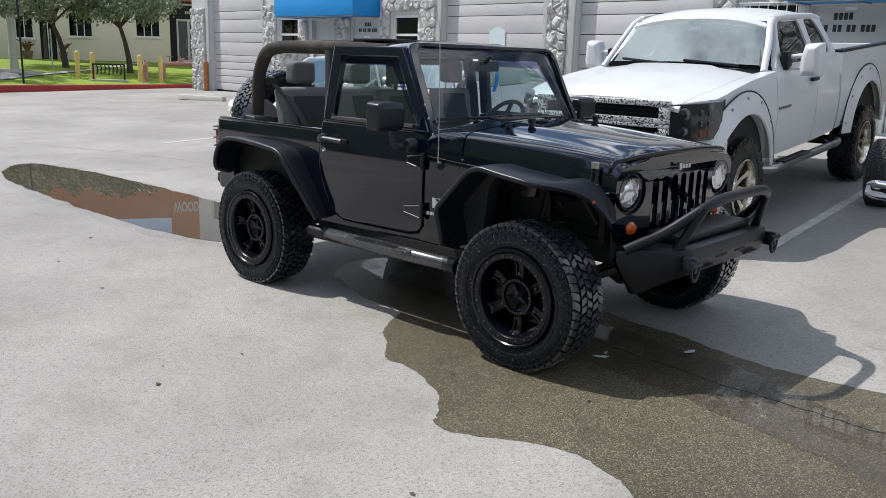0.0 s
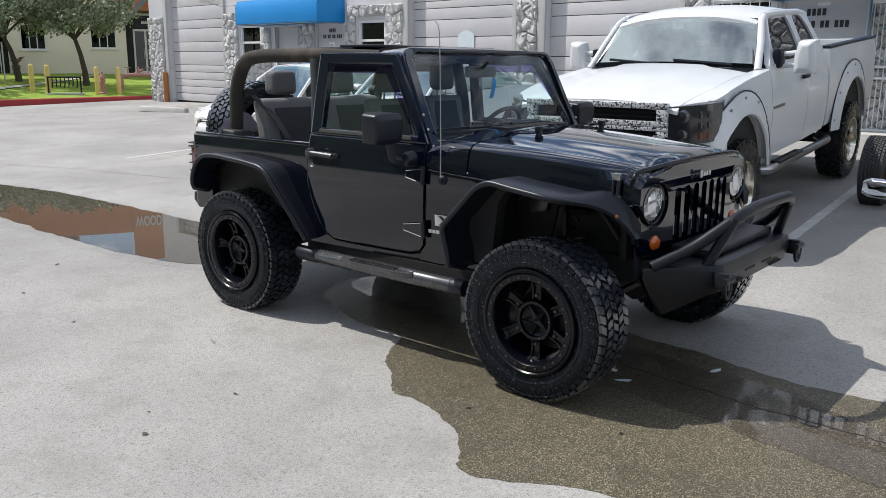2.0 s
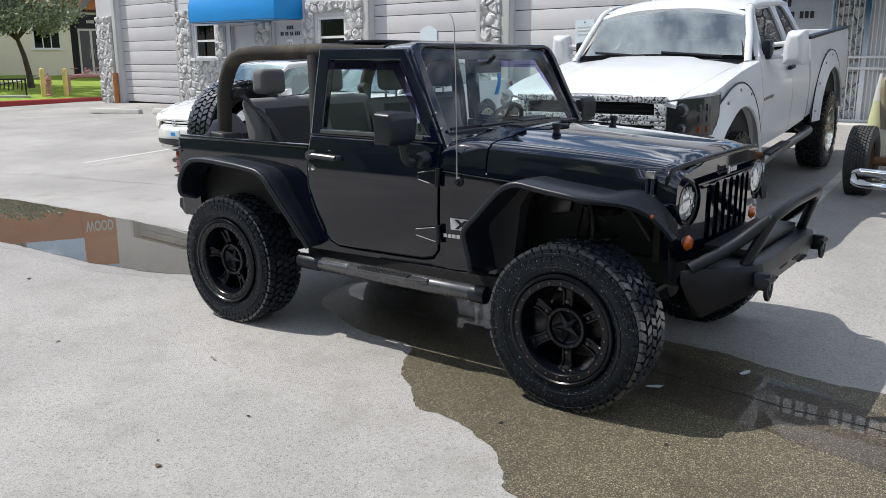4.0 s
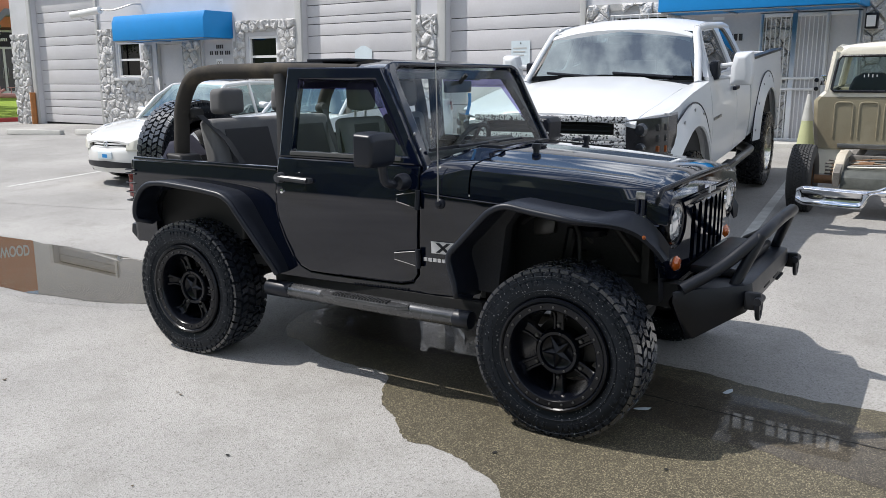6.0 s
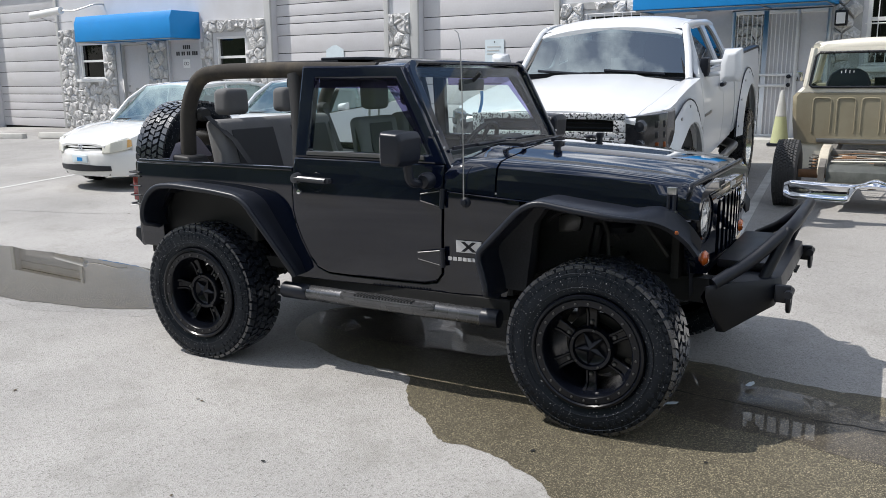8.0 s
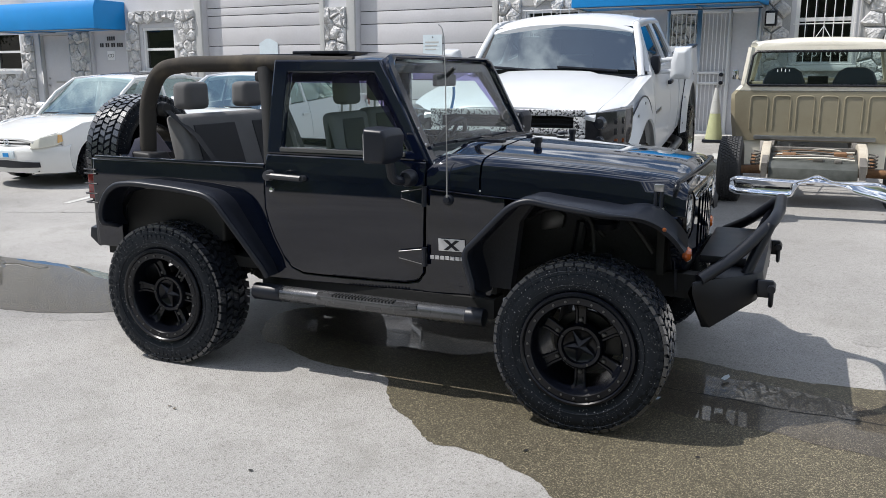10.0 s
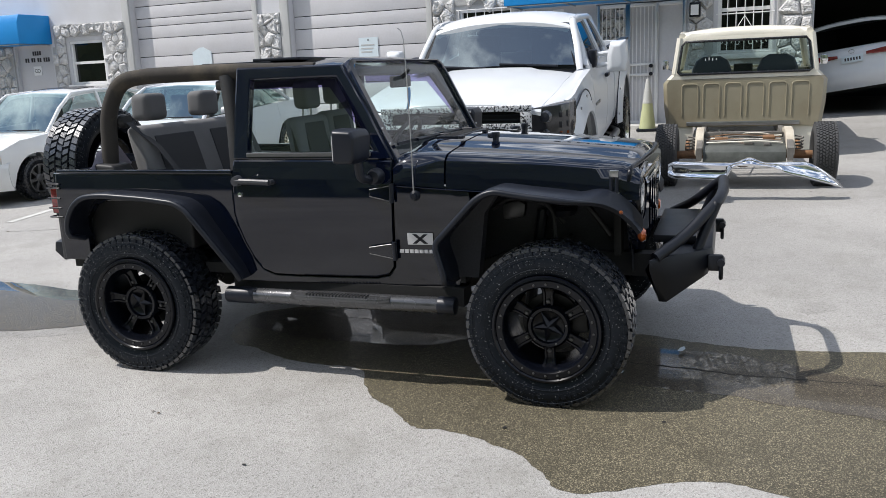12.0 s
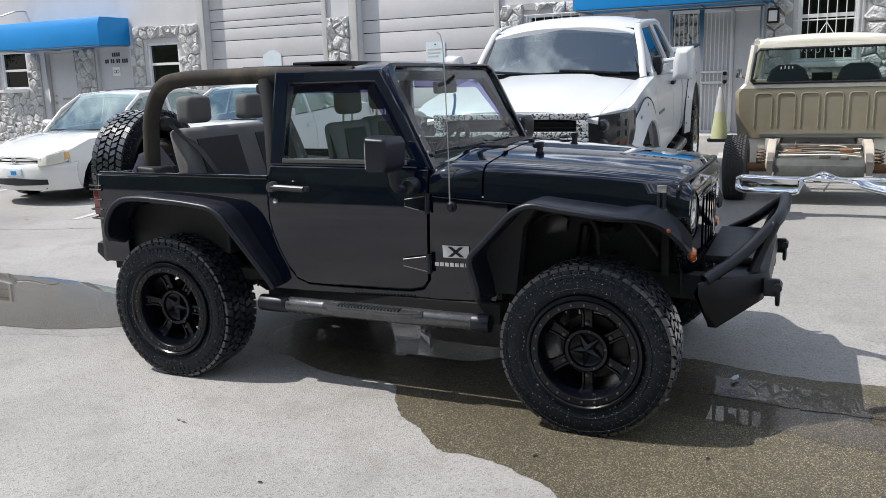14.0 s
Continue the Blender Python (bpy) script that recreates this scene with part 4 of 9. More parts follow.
def paint_line(x0, y0, x1, y1, w=0.10):
    d = Vector((x1 - x0, y1 - y0)).normalized()
    s = Vector((-d.y, d.x)) * w / 2
    bm = B()
    rows_ = []
    n = 14
    for i in range(n + 1):
        x, y = x0 + (x1 - x0) * i / n, y0 + (y1 - y0) * i / n
        a, b = Vector((x, y)) + s, Vector((x, y)) - s
        rows_.append([bm.verts.new((p.x, p.y, ground_z(p.x, p.y) + 0.004)) for p in (a, b)])
    for a, b in zip(rows_, rows_[1:]):
        bm.faces.new((a[0], a[1], b[1], b[0]))
    setting("stall_line", bm, FADED_LINE, "faded white parking stall line", "road marking")


for x in (-8.2, -5.0, -1.75, 2.28):
    paint_line(x + 0.1, 2.9, x - 0.15, 8.6)

# traffic cone beside the security door
cone = thing("traffic_cone", "tall faded lime traffic cone with a white collar", "traffic cone", pose(1.95, 9.93, ground_z(1.95, 9.93)) @ Matrix.Diagonal((0.85, 0.85, 0.92, 1.0)))
part("base", boxed(-0.20, 0.20, -0.20, 0.20, 0.0, 0.045), BLACK_PLASTIC, cone, "square black rubber base", bevel=0.012)
bm = B()
lathe(bm, [(0.165, 0.045), (0.160, 0.07), (0.098, 0.50), (0.092, 0.50)], (0, 0, 0), "z", 28)
part("body", bm, CONE_LIME, cone)
bm = B()
lathe(bm, [(0.100, 0.502), (0.068, 0.73), (0.060, 0.73)], (0, 0, 0), "z", 28)
part("collar", bm, CONE_WHITE, cone, "white reflective collar")
bm = B()
lathe(bm, [(0.066, 0.732), (0.034, 0.93), (0.028, 0.945), (0.0, 0.945)], (0, 0, 0), "z", 28)
part("tip", bm, CONE_WHITE, cone)

# ---- the black off-roader ----
# Its rear axle stands over the origin; it faces +x.
def half_width(x, z):
    """Half the body's width: it narrows to the front, and leans in above the belt line."""
    pts = ((-9, 0.765), (0.7, 0.765), (1.6, 0.722), (1.9, 0.70), (2.75, 0.595), (9, 0.58))
    for (xa, wa), (xb, wb) in zip(pts, pts[1:]):
        if xa <= x <= xb:
            w = wa + (wb - wa) * (x - xa) / (xb - xa)
            return w - max(0.0, min(z, 1.16) - 1.0) * 0.085 - max(0.0, z - 1.16) * 0.17 - max(0.0, 0.85 - z) * 0.06


def skin(verts, s):
    """Lays depths, given as y below the body's side, onto that side."""
    for v in verts:
        v.co.y = s * (half_width(v.co.x, v.co.z) - v.co.y)


def side_plate(name, pts, d0, d1, s, material, parent, label="", bevel=0.0, seg=2):
    bm = B()
    prism(bm, pts, "y", d0, d1)
    for co, no in (((0, 0, 0.85), (0, 0, 1)), ((0, 0, 1.0), (0, 0, 1)), ((0, 0, 1.16), (0, 0, 1)), ((0.7, 0, 0), (1, 0, 0)), ((1.6, 0, 0), (1, 0, 0)), ((1.9, 0, 0), (1, 0, 0))):
        bmesh.ops.bisect_plane(bm, geom=bm.verts[:] + bm.edges[:] + bm.faces[:], plane_co=co, plane_no=no)
    skin(bm.verts, s)
    return part(name, bm, material, parent, label, bevel=bevel, seg=seg, sharp=14)


def tread_blocks(bm, r, y0, y1, rows, count, rng, skew=0.5):
    """Staggered tread blocks round a tyre that turns about y."""
    w = (y1 - y0) / rows
    for row in range(rows):
        edge = row in (0, rows - 1)
        for i in range(count):
            a0 = 2 * math.pi * (i + skew * (row % 2) + rng.uniform(-0.06, 0.06)) / count
            span = 2 * math.pi / count * (0.87 if edge else 0.74)
            ya, yb = y0 + row * w + 0.004, y0 + (row + 1) * w - 0.004
            if edge:
                ya, yb = (ya - 0.004, yb) if row == 0 else (ya, yb + 0.004)
            sl = rng.uniform(0.12, 0.3) * span * (1 if row % 2 else -1)
            h0, h1 = r - 0.020, r + (0.0 if not edge else -0.004)
            vs = []
            for h in (h0, h1):
                k = 1.0 if h == h0 else 0.88
                mid = a0 + span / 2
                for a, y, d in ((a0, ya, -sl), (a0 + span, ya, -sl), (a0 + span, yb, sl), (a0, yb, sl)):
                    aa = mid + (a - mid) * k + d
                    yy = (ya + yb) / 2 + (y - (ya + yb) / 2) * (1.0 if h == h0 else 0.92)
                    vs.append(bm.verts.new((h * math.cos(aa), yy, h * math.sin(aa))))
            for f in ((4, 5, 6, 7), (0, 1, 5, 4), (1, 2, 6, 5), (2, 3, 7, 6), (3, 0, 4, 7)):
                bm.faces.new([vs[k] for k in f])


def tyre_parts(parent, r, rim, width, rubber, count, rows, seed, lug=True, name="tyre", tread=None):
    """A tyre about the y axis, outer side at -y; centre of its width at y = 0."""
    h = width / 2
    bm = B()
    prof = [(rim, -h + 0.03), (rim + 0.012, -h + 0.012), (rim + 0.035, -h + 0.002), (rim + (r - rim) * 0.5, -h - 0.006), (r - 0.050, -h + 0.002), (r - 0.024, -h + 0.012), (r - 0.015, -h + 0.030),
            (r - 0.015, h - 0.030), (r - 0.024, h - 0.012), (r - 0.050, h - 0.002), (rim + (r - rim) * 0.5, h + 0.006), (rim + 0.03, h - 0.004), (rim, h - 0.03)]
    lathe(bm, prof, (0, 0, 0), "y", 64, True)
    t = part(name, bm, rubber, parent, "black all-terrain tyre with worn wet tread")
    bm = B()
    rng = random.Random(seed)
    tread_blocks(bm, r, -h + 0.012, h - 0.012, rows, count, rng)
    tagged(part("tread", bm, tread or rubber, t), kind="stuff")
    if lug:
        bm = B()
        for s in (-1, 1):
            for i in range(count):
                a = 2 * math.pi * (i + 0.3) / count
                ln = 0.038 if i % 2 else 0.022
                m = Matrix.Rotation(-a, 4, "Y")
                y = s * (h - 0.002)
                box(bm, r - 0.028 - ln, r - 0.022, min(y - s * 0.014, y), max(y - s * 0.014, y), -0.016, 0.016, m)
        for i in range(72):
            if i % 18 in (0, 1, 2, 9, 10) or rng.random() < 0.12:
                continue
            a, w = 2 * math.pi * i / 72, rng.uniform(0.004, 0.010)
            mid = rim + (r - rim) * 0.52
            box(bm, mid - 0.014, mid + 0.014, -h - 0.0065, -h - 0.001, -w, w, Matrix.Rotation(-a, 4, "Y"))
        for rr in (rim + (r - rim) * 0.30, rim + (r - rim) * 0.74):
            tube(bm, [(rr * math.cos(a * math.pi / 24), -h - 0.003, rr * math.sin(a * math.pi / 24)) for a in range(48)], 0.0018, 5, True)
        tagged(part("sidewall_lug", bm, rubber, t), kind="stuff")
    return t


def black_wheel(m, name_of="wheel", seed=1, parent=None, spare=False):
    """Twenty-inch black wheel: bolted lip, six channelled spokes set deep, star cap in a ring."""
    w = new(name_of)
    w.parent = parent
    w.matrix_basis = m
    tagged(w, "satin black six-spoke wheel with a bolted outer lip")
    tyre_parts(w, 0.414, 0.266, 0.292, RUBBER_GLINTS, 52, 5, seed, tread=SKYLIT_TREAD)
    f = -0.142
    bm = B()
    lathe(bm, [(0.269, f + 0.02), (0.275, f), (0.270, f - 0.010), (0.259, f - 0.012), (0.252, f - 0.003), (0.248, f - 0.006), (0.220, f - 0.006), (0.214, f + 0.002), (0.211, f + 0.020), (0.205, f + 0.045), (0.198, f + 0.11), (0.196, f + 0.25), (0.21, f + 0.25), (0.255, f + 0.05)], (0, 0, 0), "y", 64, True)
    rim = part("rim", bm, BLACK_GLOSS, w)
    if spare:
        return w
    for i in range(24):
        a = 2 * math.pi * i / 24
        bm = B()
        lathe(bm, [(0.0, -0.007), (0.0052, -0.006), (0.0058, 0.0)], (0.233 * math.cos(a), f - 0.006, 0.233 * math.sin(a)), "y", 6)
        part("rim_bolt", bm, BOLT_GREY, rim)
    for i in range(6):
        rot = Matrix.Rotation(-2 * math.pi * (i + 0.28) / 6, 4, "Y")
        bm = B()
        sec = []
        for rr, ww, dep, th in ((0.085, 0.027, f + 0.066, 0.05), (0.13, 0.027, f + 0.070, 0.05), (0.17, 0.028, f + 0.070, 0.05), (0.193, 0.032, f + 0.060, 0.06), (0.208, 0.038, f + 0.034, 0.08)):
            sec.append([rot @ vec(rr, dep + dy, k * ww) for k, dy in ((-1, 0.004), (-0.85, 0.0), (-0.55, 0.0), (-0.42, 0.010), (0.42, 0.010), (0.55, 0.0), (0.85, 0.0), (1, 0.004), (0.8, th), (-0.8, th))])
        loft(bm, sec)
        spoke = part("spoke", bm, BLACK_GLOSS, w)
        p = rot @ vec(0.128, f + 0.078, 0)
        bm = B()
        lathe(bm, [(0.0, -0.012), (0.009, -0.010), (0.011, 0.0), (0.011, 0.01)], p, "y", 6)
        part("spoke_bolt", bm, BOLT_GREY, spoke)
    bm = B()
    lathe(bm, [(0.078, f + 0.070), (0.086, f + 0.052), (0.100, f + 0.050), (0.110, f + 0.062), (0.114, f + 0.085), (0.112, f + 0.14), (0.078, f + 0.14)], (0, 0, 0), "y", 40, True)
    hub = part("hub", bm, BLACK_GLOSS, w)
    bm = B()
    lathe(bm, [(0.0, f + 0.078), (0.060, f + 0.078), (0.080, f + 0.066), (0.080, f + 0.12)], (0, 0, 0), "y", 32)
    cap = part("centre_cap", bm, BLACK_GLOSS, hub)
    bm = B()
    star = []
    for k in range(10):
        a, rr = math.pi * k / 5 + math.pi / 2, (0.082 if k % 2 == 0 else 0.028)
        star.append((rr * math.cos(a), rr * math.sin(a)))
    A = [bm.verts.new((x, f + 0.062, z)) for x, z in star]
    Z = [bm.verts.new((x, f + 0.079, z)) for x, z in star]
    c = bm.verts.new((0, f + 0.044, 0))
    for a, b in zip(A, A[1:] + A[:1]):
        bm.faces.new((a, b, c))
    ring_faces(bm, A, Z)
    part("star", bm, BLACK_GLOSS, hub, sharp=5)
    for i in range(5):
        a = 2 * math.pi * (i + 0.5) / 5 + math.pi / 2
        bm = B()
        lathe(bm, [(0.0, -0.006), (0.005, -0.005), (0.006, 0.0)], (0.093 * math.cos(a), f + 0.050, 0.093 * math.sin(a)), "y", 6)
        part("cap_screw", bm, BOLT_GREY, hub)
    bm = B()
    lathe(bm, [(0.0, f + 0.15), (0.150, f + 0.15), (0.152, f + 0.158), (0.150, f + 0.175), (0.0, f + 0.175)], (0, 0, 0), "y", 36)
    part("brake_disc", bm, DISC, w)
    part("brake_caliper", boxed(0.09, 0.185, f + 0.115, f + 0.20, -0.055, 0.055), DISC, w, bevel=0.010, m=Matrix.Rotation(-0.9, 4, "Y"))
    return w


jeep = thing("off_roader", "black two-door off-road vehicle, open at the rear, on black wheels", "car")

# wheels: outer lips about 0.905 from the middle line
HUB = 0.402
for x, s, seed in ((0.0, -1, 1), (2.424, -1, 2), (0.0, 1, 3), (2.424, 1, 4)):
    spin = 23 * seed
    black_wheel(pose(x, s * 0.768, HUB, 0, spin, 0) if s < 0 else pose(x, s * 0.768, HUB, 0, -spin, 180), "wheel", seed, jeep)
sp = black_wheel(pose(-1.01, 0.02, 1.095, 0, 0, -90), "spare_wheel", 5, jeep, True)

# tub sides with sill and cowl, leaving the door openings
ARCH_R = [(0.625, 0.56), (0.58, 0.66), (0.49, 0.81), (0.41, 0.94), (0.31, 0.985), (-0.20, 0.99), (-0.32, 0.965), (-0.395, 0.87), (-0.41, 0.62)]
DOOR_LOW = [(0.640, 1.155), (0.640, 0.93), (0.658, 0.86), (0.690, 0.77), (0.735, 0.675), (0.785, 0.615), (0.855, 0.587), (1.0, 0.583), (1.25, 0.583), (1.46, 0.585), (1.53, 0.60), (1.562, 0.645), (1.568, 0.80), (1.575, 1.155)]
for s in (-1, 1):
    pts = [(-0.60, 1.15)] + [(x - 0.006 if k < 4 else x, z - (0.008 if 4 <= k <= 10 else 0)) for k, (x, z) in enumerate(DOOR_LOW[:-3])] + [(1.572, 0.64), (1.578, 0.8), (1.585, 1.10), (1.66, 1.105), (1.88, 1.085), (1.98, 1.06), (2.02, 0.9), (1.96, 0.72), (1.92, 0.54), (0.62, 0.535)] + ARCH_R + [(-0.60, 0.62)]
    pts[1] = (0.634, 1.15)
    side_plate("side_panel", pts, 0.0, 0.045, s, BLACK_PAINT, jeep, bevel=0.006)
    # chrome-edged rail on the tub
    bm = B()
    skin(prism(bm, [(-0.585, 1.152), (0.63, 1.147), (0.63, 1.168), (-0.585, 1.172)], "y", -0.006, 0.05), s)
    part("tub_rail", bm, BLACK_PAINT, jeep, bevel=0.006)
    # door, with its skin, frame, glass
    door = side_plate("door", DOOR_LOW[:-1] + [(1.578, 1.215), (0.648, 1.225), (0.640, 1.155)][:2], -0.008, 0.06, s, BLACK_PAINT, jeep, bevel=0.008)
    bm = B()
    outer = [(0.648, 1.226), (0.652, 1.50), (0.662, 1.722), (1.285, 1.718), (1.44, 1.47), (1.585, 1.216)]
    inner = [(0.735, 1.262), (0.742, 1.50), (0.752, 1.655), (1.255, 1.652), (1.375, 1.47), (1.492, 1.262)]
    for d0, d1 in ((-0.006, 0.045),):
        A, A2 = [bm.verts.new((x, d0, z)) for x, z in outer], [bm.verts.new((x, d1, z)) for x, z in outer]
        I, I2 = [bm.verts.new((x, d0, z)) for x, z in inner], [bm.verts.new((x, d1, z)) for x, z in inner]
        ring_faces(bm, A, I)
        ring_faces(bm, A2, I2)
        ring_faces(bm, A, A2)
        ring_faces(bm, I, I2)
        skin(A + A2 + I + I2, s)
    part("window_frame", bm, FRAME_PAINT, door, bevel=0.010, sharp=14)
    pane = side_plate("pane", inner, 0.018, 0.022, s, GLASS_TINT, door)
    pane.visible_shadow = False
    # smoked rain visor along the top and front of the window
    bm = B()
    vs = []
    for x, z in ((0.75, 1.655), (1.255, 1.652), (1.46, 1.32), (1.44, 1.32), (1.225, 1.60), (0.755, 1.602)):
        vs.append(bm.verts.new((x, -0.014, z)))
    bm.faces.new(vs)
    skin(vs, s)
    part("rain_visor", bm, VISOR_TINT, door, "purple-tinted smoked rain visor")
    side_plate("belt_strip", [(0.73, 1.240), (1.46, 1.236), (1.46, 1.258), (0.73, 1.262)], -0.012, 0.0, s, BOLT_GREY, door, "pale grey window seal", bevel=0.004)
    # ledge where the hood closes on the fender
    bm = B()
    for i in range(12):
        xa, xb = 1.60 + i * 0.1, 1.60 + (i + 1) * 0.1
        za, zb = 1.086 - (xa - 1.6) * 0.072, 1.086 - (xb - 1.6) * 0.072
        a = [bm.verts.new((xa, -0.001, za)), bm.verts.new((xb, -0.001, zb)), bm.verts.new((xb, -0.010, zb - 0.006)), bm.verts.new((xa, -0.010, za - 0.006)), bm.verts.new((xb, 0.001, zb - 0.012)), bm.verts.new((xa, 0.001, za - 0.012))]
        bm.faces.new((a[0], a[1], a[2], a[3]))
        bm.faces.new((a[3], a[2], a[4], a[5]))
    skin(bm.verts, s)
    part("fender_ledge", bm, BLACK_PAINT, jeep)
    # handle, lock, hinges, mirror
    bm = B()
    tube(bm, [(0.68, -0.035, 1.112), (0.88, -0.035, 1.104)], 0.016, 10)
    tube(bm, [(0.88, -0.035, 1.104), (0.885, -0.005, 1.104)], 0.016, 10)
    lathe(bm, [(0.0, -0.05), (0.026, -0.046), (0.03, -0.02), (0.03, 0.0)], (0.678, 0, 1.112), "y", 18)
    skin(bm.verts, s)
    h = part("door_handle", bm, HANDLE_GREY, door)
    bm = B()
    lathe(bm, [(0.0, 0.004), (0.035, 0.002), (0.05, -0.008), (0.052, -0.0085), (0.055, -0.006)], (0.80, -0.0, 1.092), "y", 20)
    skin(bm.verts, s)
    part("handle_cup", bm, BLACK_GLOSS, door)
    bm = B()
    lathe(bm, [(0.0, -0.018), (0.013, -0.017), (0.016, -0.008), (0.016, 0.0)], (0.688, 0, 1.035), "y", 14)
    skin(bm.verts, s)
    part("lock_cylinder", bm, CHROME, door, "bright key lock")
    for z, back in ((1.045, 1.455), (0.735, 1.435)):
        hinge = side_plate("hinge", [(back, z - 0.018), (1.575, z - 0.042), (1.575, z + 0.042), (back, z + 0.022)], -0.030, -0.010, s, BLACK_PAINT, door, bevel=0.006)
        bm = B()
        tube(bm, [(1.582, -0.026, z - 0.05), (1.582, -0.026, z + 0.05)], 0.013, 10)
        skin(bm.verts, s)
        part("hinge_pin", bm, BLACK_PLASTIC, hinge)
        # pale grey lines along the hinge's upper and lower edges
        for za, zb in ((0.0195, 0.039), (-0.0155, -0.039)):
            bm = B()
            tube(bm, [(back + 0.006, -0.031, z + za), (1.568, -0.031, z + zb)], 0.0028, 6)
            skin(bm.verts, s)
            part("worn_edge", bm, BOLT_GREY, hinge)
    bm = B()
    sec = []
    for y, k in ((0.83, 0.80), (0.845, 0.95), (0.90, 1.0), (1.0, 1.0), (1.035, 0.93), (1.045, 0.80)):
        cx, cz = 1.455, 1.312
        ring = []
        for dx, dz in ((-0.060, -0.085), (0.045, -0.085), (0.062, -0.06), (0.07, 0.05), (0.05, 0.082), (-0.060, 0.088)):
            ring.append((cx + dx * k, s * y, cz + dz * k))
        sec.append(ring)
    loft(bm, sec)
    mir = part("side_mirror", bm, BLACK_PLASTIC, door, "textured black side mirror", bevel=0.014, seg=3)
    bm = B()
    prism(bm, [(0.86, 1.245), (1.02, 1.245), (1.02, 1.37), (0.86, 1.375)], "x", 1.389, 1.394)
    for v in bm.verts:
        v.co.y *= s
    part("mirror_glass", bm, CHROME, mir)
    bm = B()
    tube(bm, rounded([(1.50, s * 0.74, 1.125), (1.49, s * 0.83, 1.128), (1.468, s * 0.87, 1.14), (1.46, s * 0.885, 1.24)], 0.03), 0.024, 10)
    lathe(bm, [(0.0, -0.05), (0.032, -0.045), (0.044, -0.02), (0.044, 0.02)], (1.512, s * 0.775, 1.138), "y", 20)
    part("mirror_arm", bm, BLACK_PLASTIC, mir)
    # rear quarter seal at the body step, fuel side kept plain
    # flat flares with rolled edge
    front = [(1.915, 0.585), (1.91, 0.66), (1.870, 0.79), (1.876, 0.83), (2.09, 1.055), (2.17, 1.090), (2.30, 1.070), (2.48, 1.050), (2.59, 1.034), (2.67, 1.010), (2.74, 0.962), (2.805, 0.905), (2.845, 0.845)]
    rear = [(-0.375, 0.775), (-0.405, 0.83), (-0.395, 0.90), (-0.345, 0.985), (-0.27, 1.035), (-0.14, 1.048), (0.16, 1.032), (0.36, 1.010), (0.435, 0.965), (0.665, 0.625), (0.685, 0.565)]
    for nm, path, cx in (("front_flare", front, 2.38), ("rear_flare", rear, 0.1)):
        smooth = [(p.x, p.z) for p in rounded([(x, 0, z) for x, z in path], 0.07, 3)]
        n = len(smooth)
        sec, edge = [], []
        for k, (x, z) in enumerate(smooth):
            out = Vector((x - cx, z - 0.45)).normalized()
            yb = half_width(x, min(z, 1.15)) - 0.01
            if cx > 1:
                q = min(1.0, max(0.0, (x - 2.50) / 0.28))
                yo = (0.935 - 0.265 * q * q * (3 - 2 * q) - max(0.0, x - 2.78) * 0.5) * (0.86 if k == 0 else 1.0)
            else:
                low = max(0.0, 0.90 - z) / 0.335 if x > 0.2 else 0.0
                yo = 0.935 - 0.085 * low ** 1.5 - (0.10 if k == 0 else 0.0)
            yo = max(yo, yb + 0.012)
            edge.append((x - out.x * 0.004, s * (yo - 0.012), z - out.y * 0.004))
            def at_(d, y):
                return (x + out.x * d, s * y, z + out.y * d)
            span = yo - yb
            lift = 0.075 * min(1.0, max(0.0, (x - 2.56) / 0.18)) if cx > 1 else 0.0
            root, mid = at_(0.006, yb), at_(0.012, yb + span * 0.5)
            root, mid = (root[0] - lift * 0.3, root[1], root[2] + lift), (mid[0], mid[1], mid[2] + lift * 0.85)
            sec.append([root, mid, at_(0.011, yo - 0.035), at_(0.0, yo - 0.006), at_(-0.020, yo - 0.010), at_(-0.020, yo - 0.024), at_(-0.006, yo - 0.045), at_(-0.004, yb + span * 0.5), at_(-0.010, yb)])
        bm = B()
        loft(bm, sec)
        fl = part(nm, bm, BLACK_PLASTIC, jeep, "textured black flat fender flare", sharp=50)
        bm = B()
        tube(bm, edge, [0.0165 - (0.011 * min(1.0, max(0.0, (p[0] - 2.45) / 0.2)) if cx > 1 else 0.0) for p in edge], 10)
        part("rolled_edge", bm, BLACK_PLASTIC, fl, sharp=60)
    # splash shield between the front flare and the wheel opening
    bm = B()
    ring = [(1.895, 0.60), (1.865, 0.82), (2.09, 1.065), (2.16, 1.07), (2.07, 0.94), (2.03, 0.60)]
    loft(bm, [[(x, s * y, z) for x, z in ring] for y in (0.62, 0.700)])
    part("splash_shield", bm, LINER, jeep)
    # inner wheel housings
    for x0, x1, z1 in ((-0.42, 0.62, 1.02), (1.98, 2.80, 1.02)):
        bm = B()
        pts = [(x0, 0.62), (x0 + 0.02, z1 - 0.08), (x0 + 0.12, z1), (x1 - 0.12, z1), (x1 - 0.02, z1 - 0.08), (x1, 0.62)]
        A, C = [bm.verts.new((x, s * 0.44, z)) for x, z in pts], [bm.verts.new((x, s * (half_width(x, 1.0) - 0.05), z)) for x, z in pts]
        for i in range(len(pts) - 1):
            bm.faces.new((A[i], A[i + 1], C[i + 1], C[i]))
        bm.faces.new(A)
        part("wheel_housing", bm, LINER, jeep)
    # side step tube with a ribbed pad
    bm = B()
    tube(bm, [(0.625, s * 0.78, 0.462), (0.64, s * 0.78, 0.462), (1.895, s * 0.78, 0.462), (1.91, s * 0.78, 0.462)], [0.036, 0.044, 0.044, 0.036], 18)
    step = part("side_step", bm, STEP_METAL, jeep, "satin dark round-tube side step with a ribbed tread pad")
    for xa, xb in ((0.56, 0.74), (1.83, 1.925)):
        bm = B()
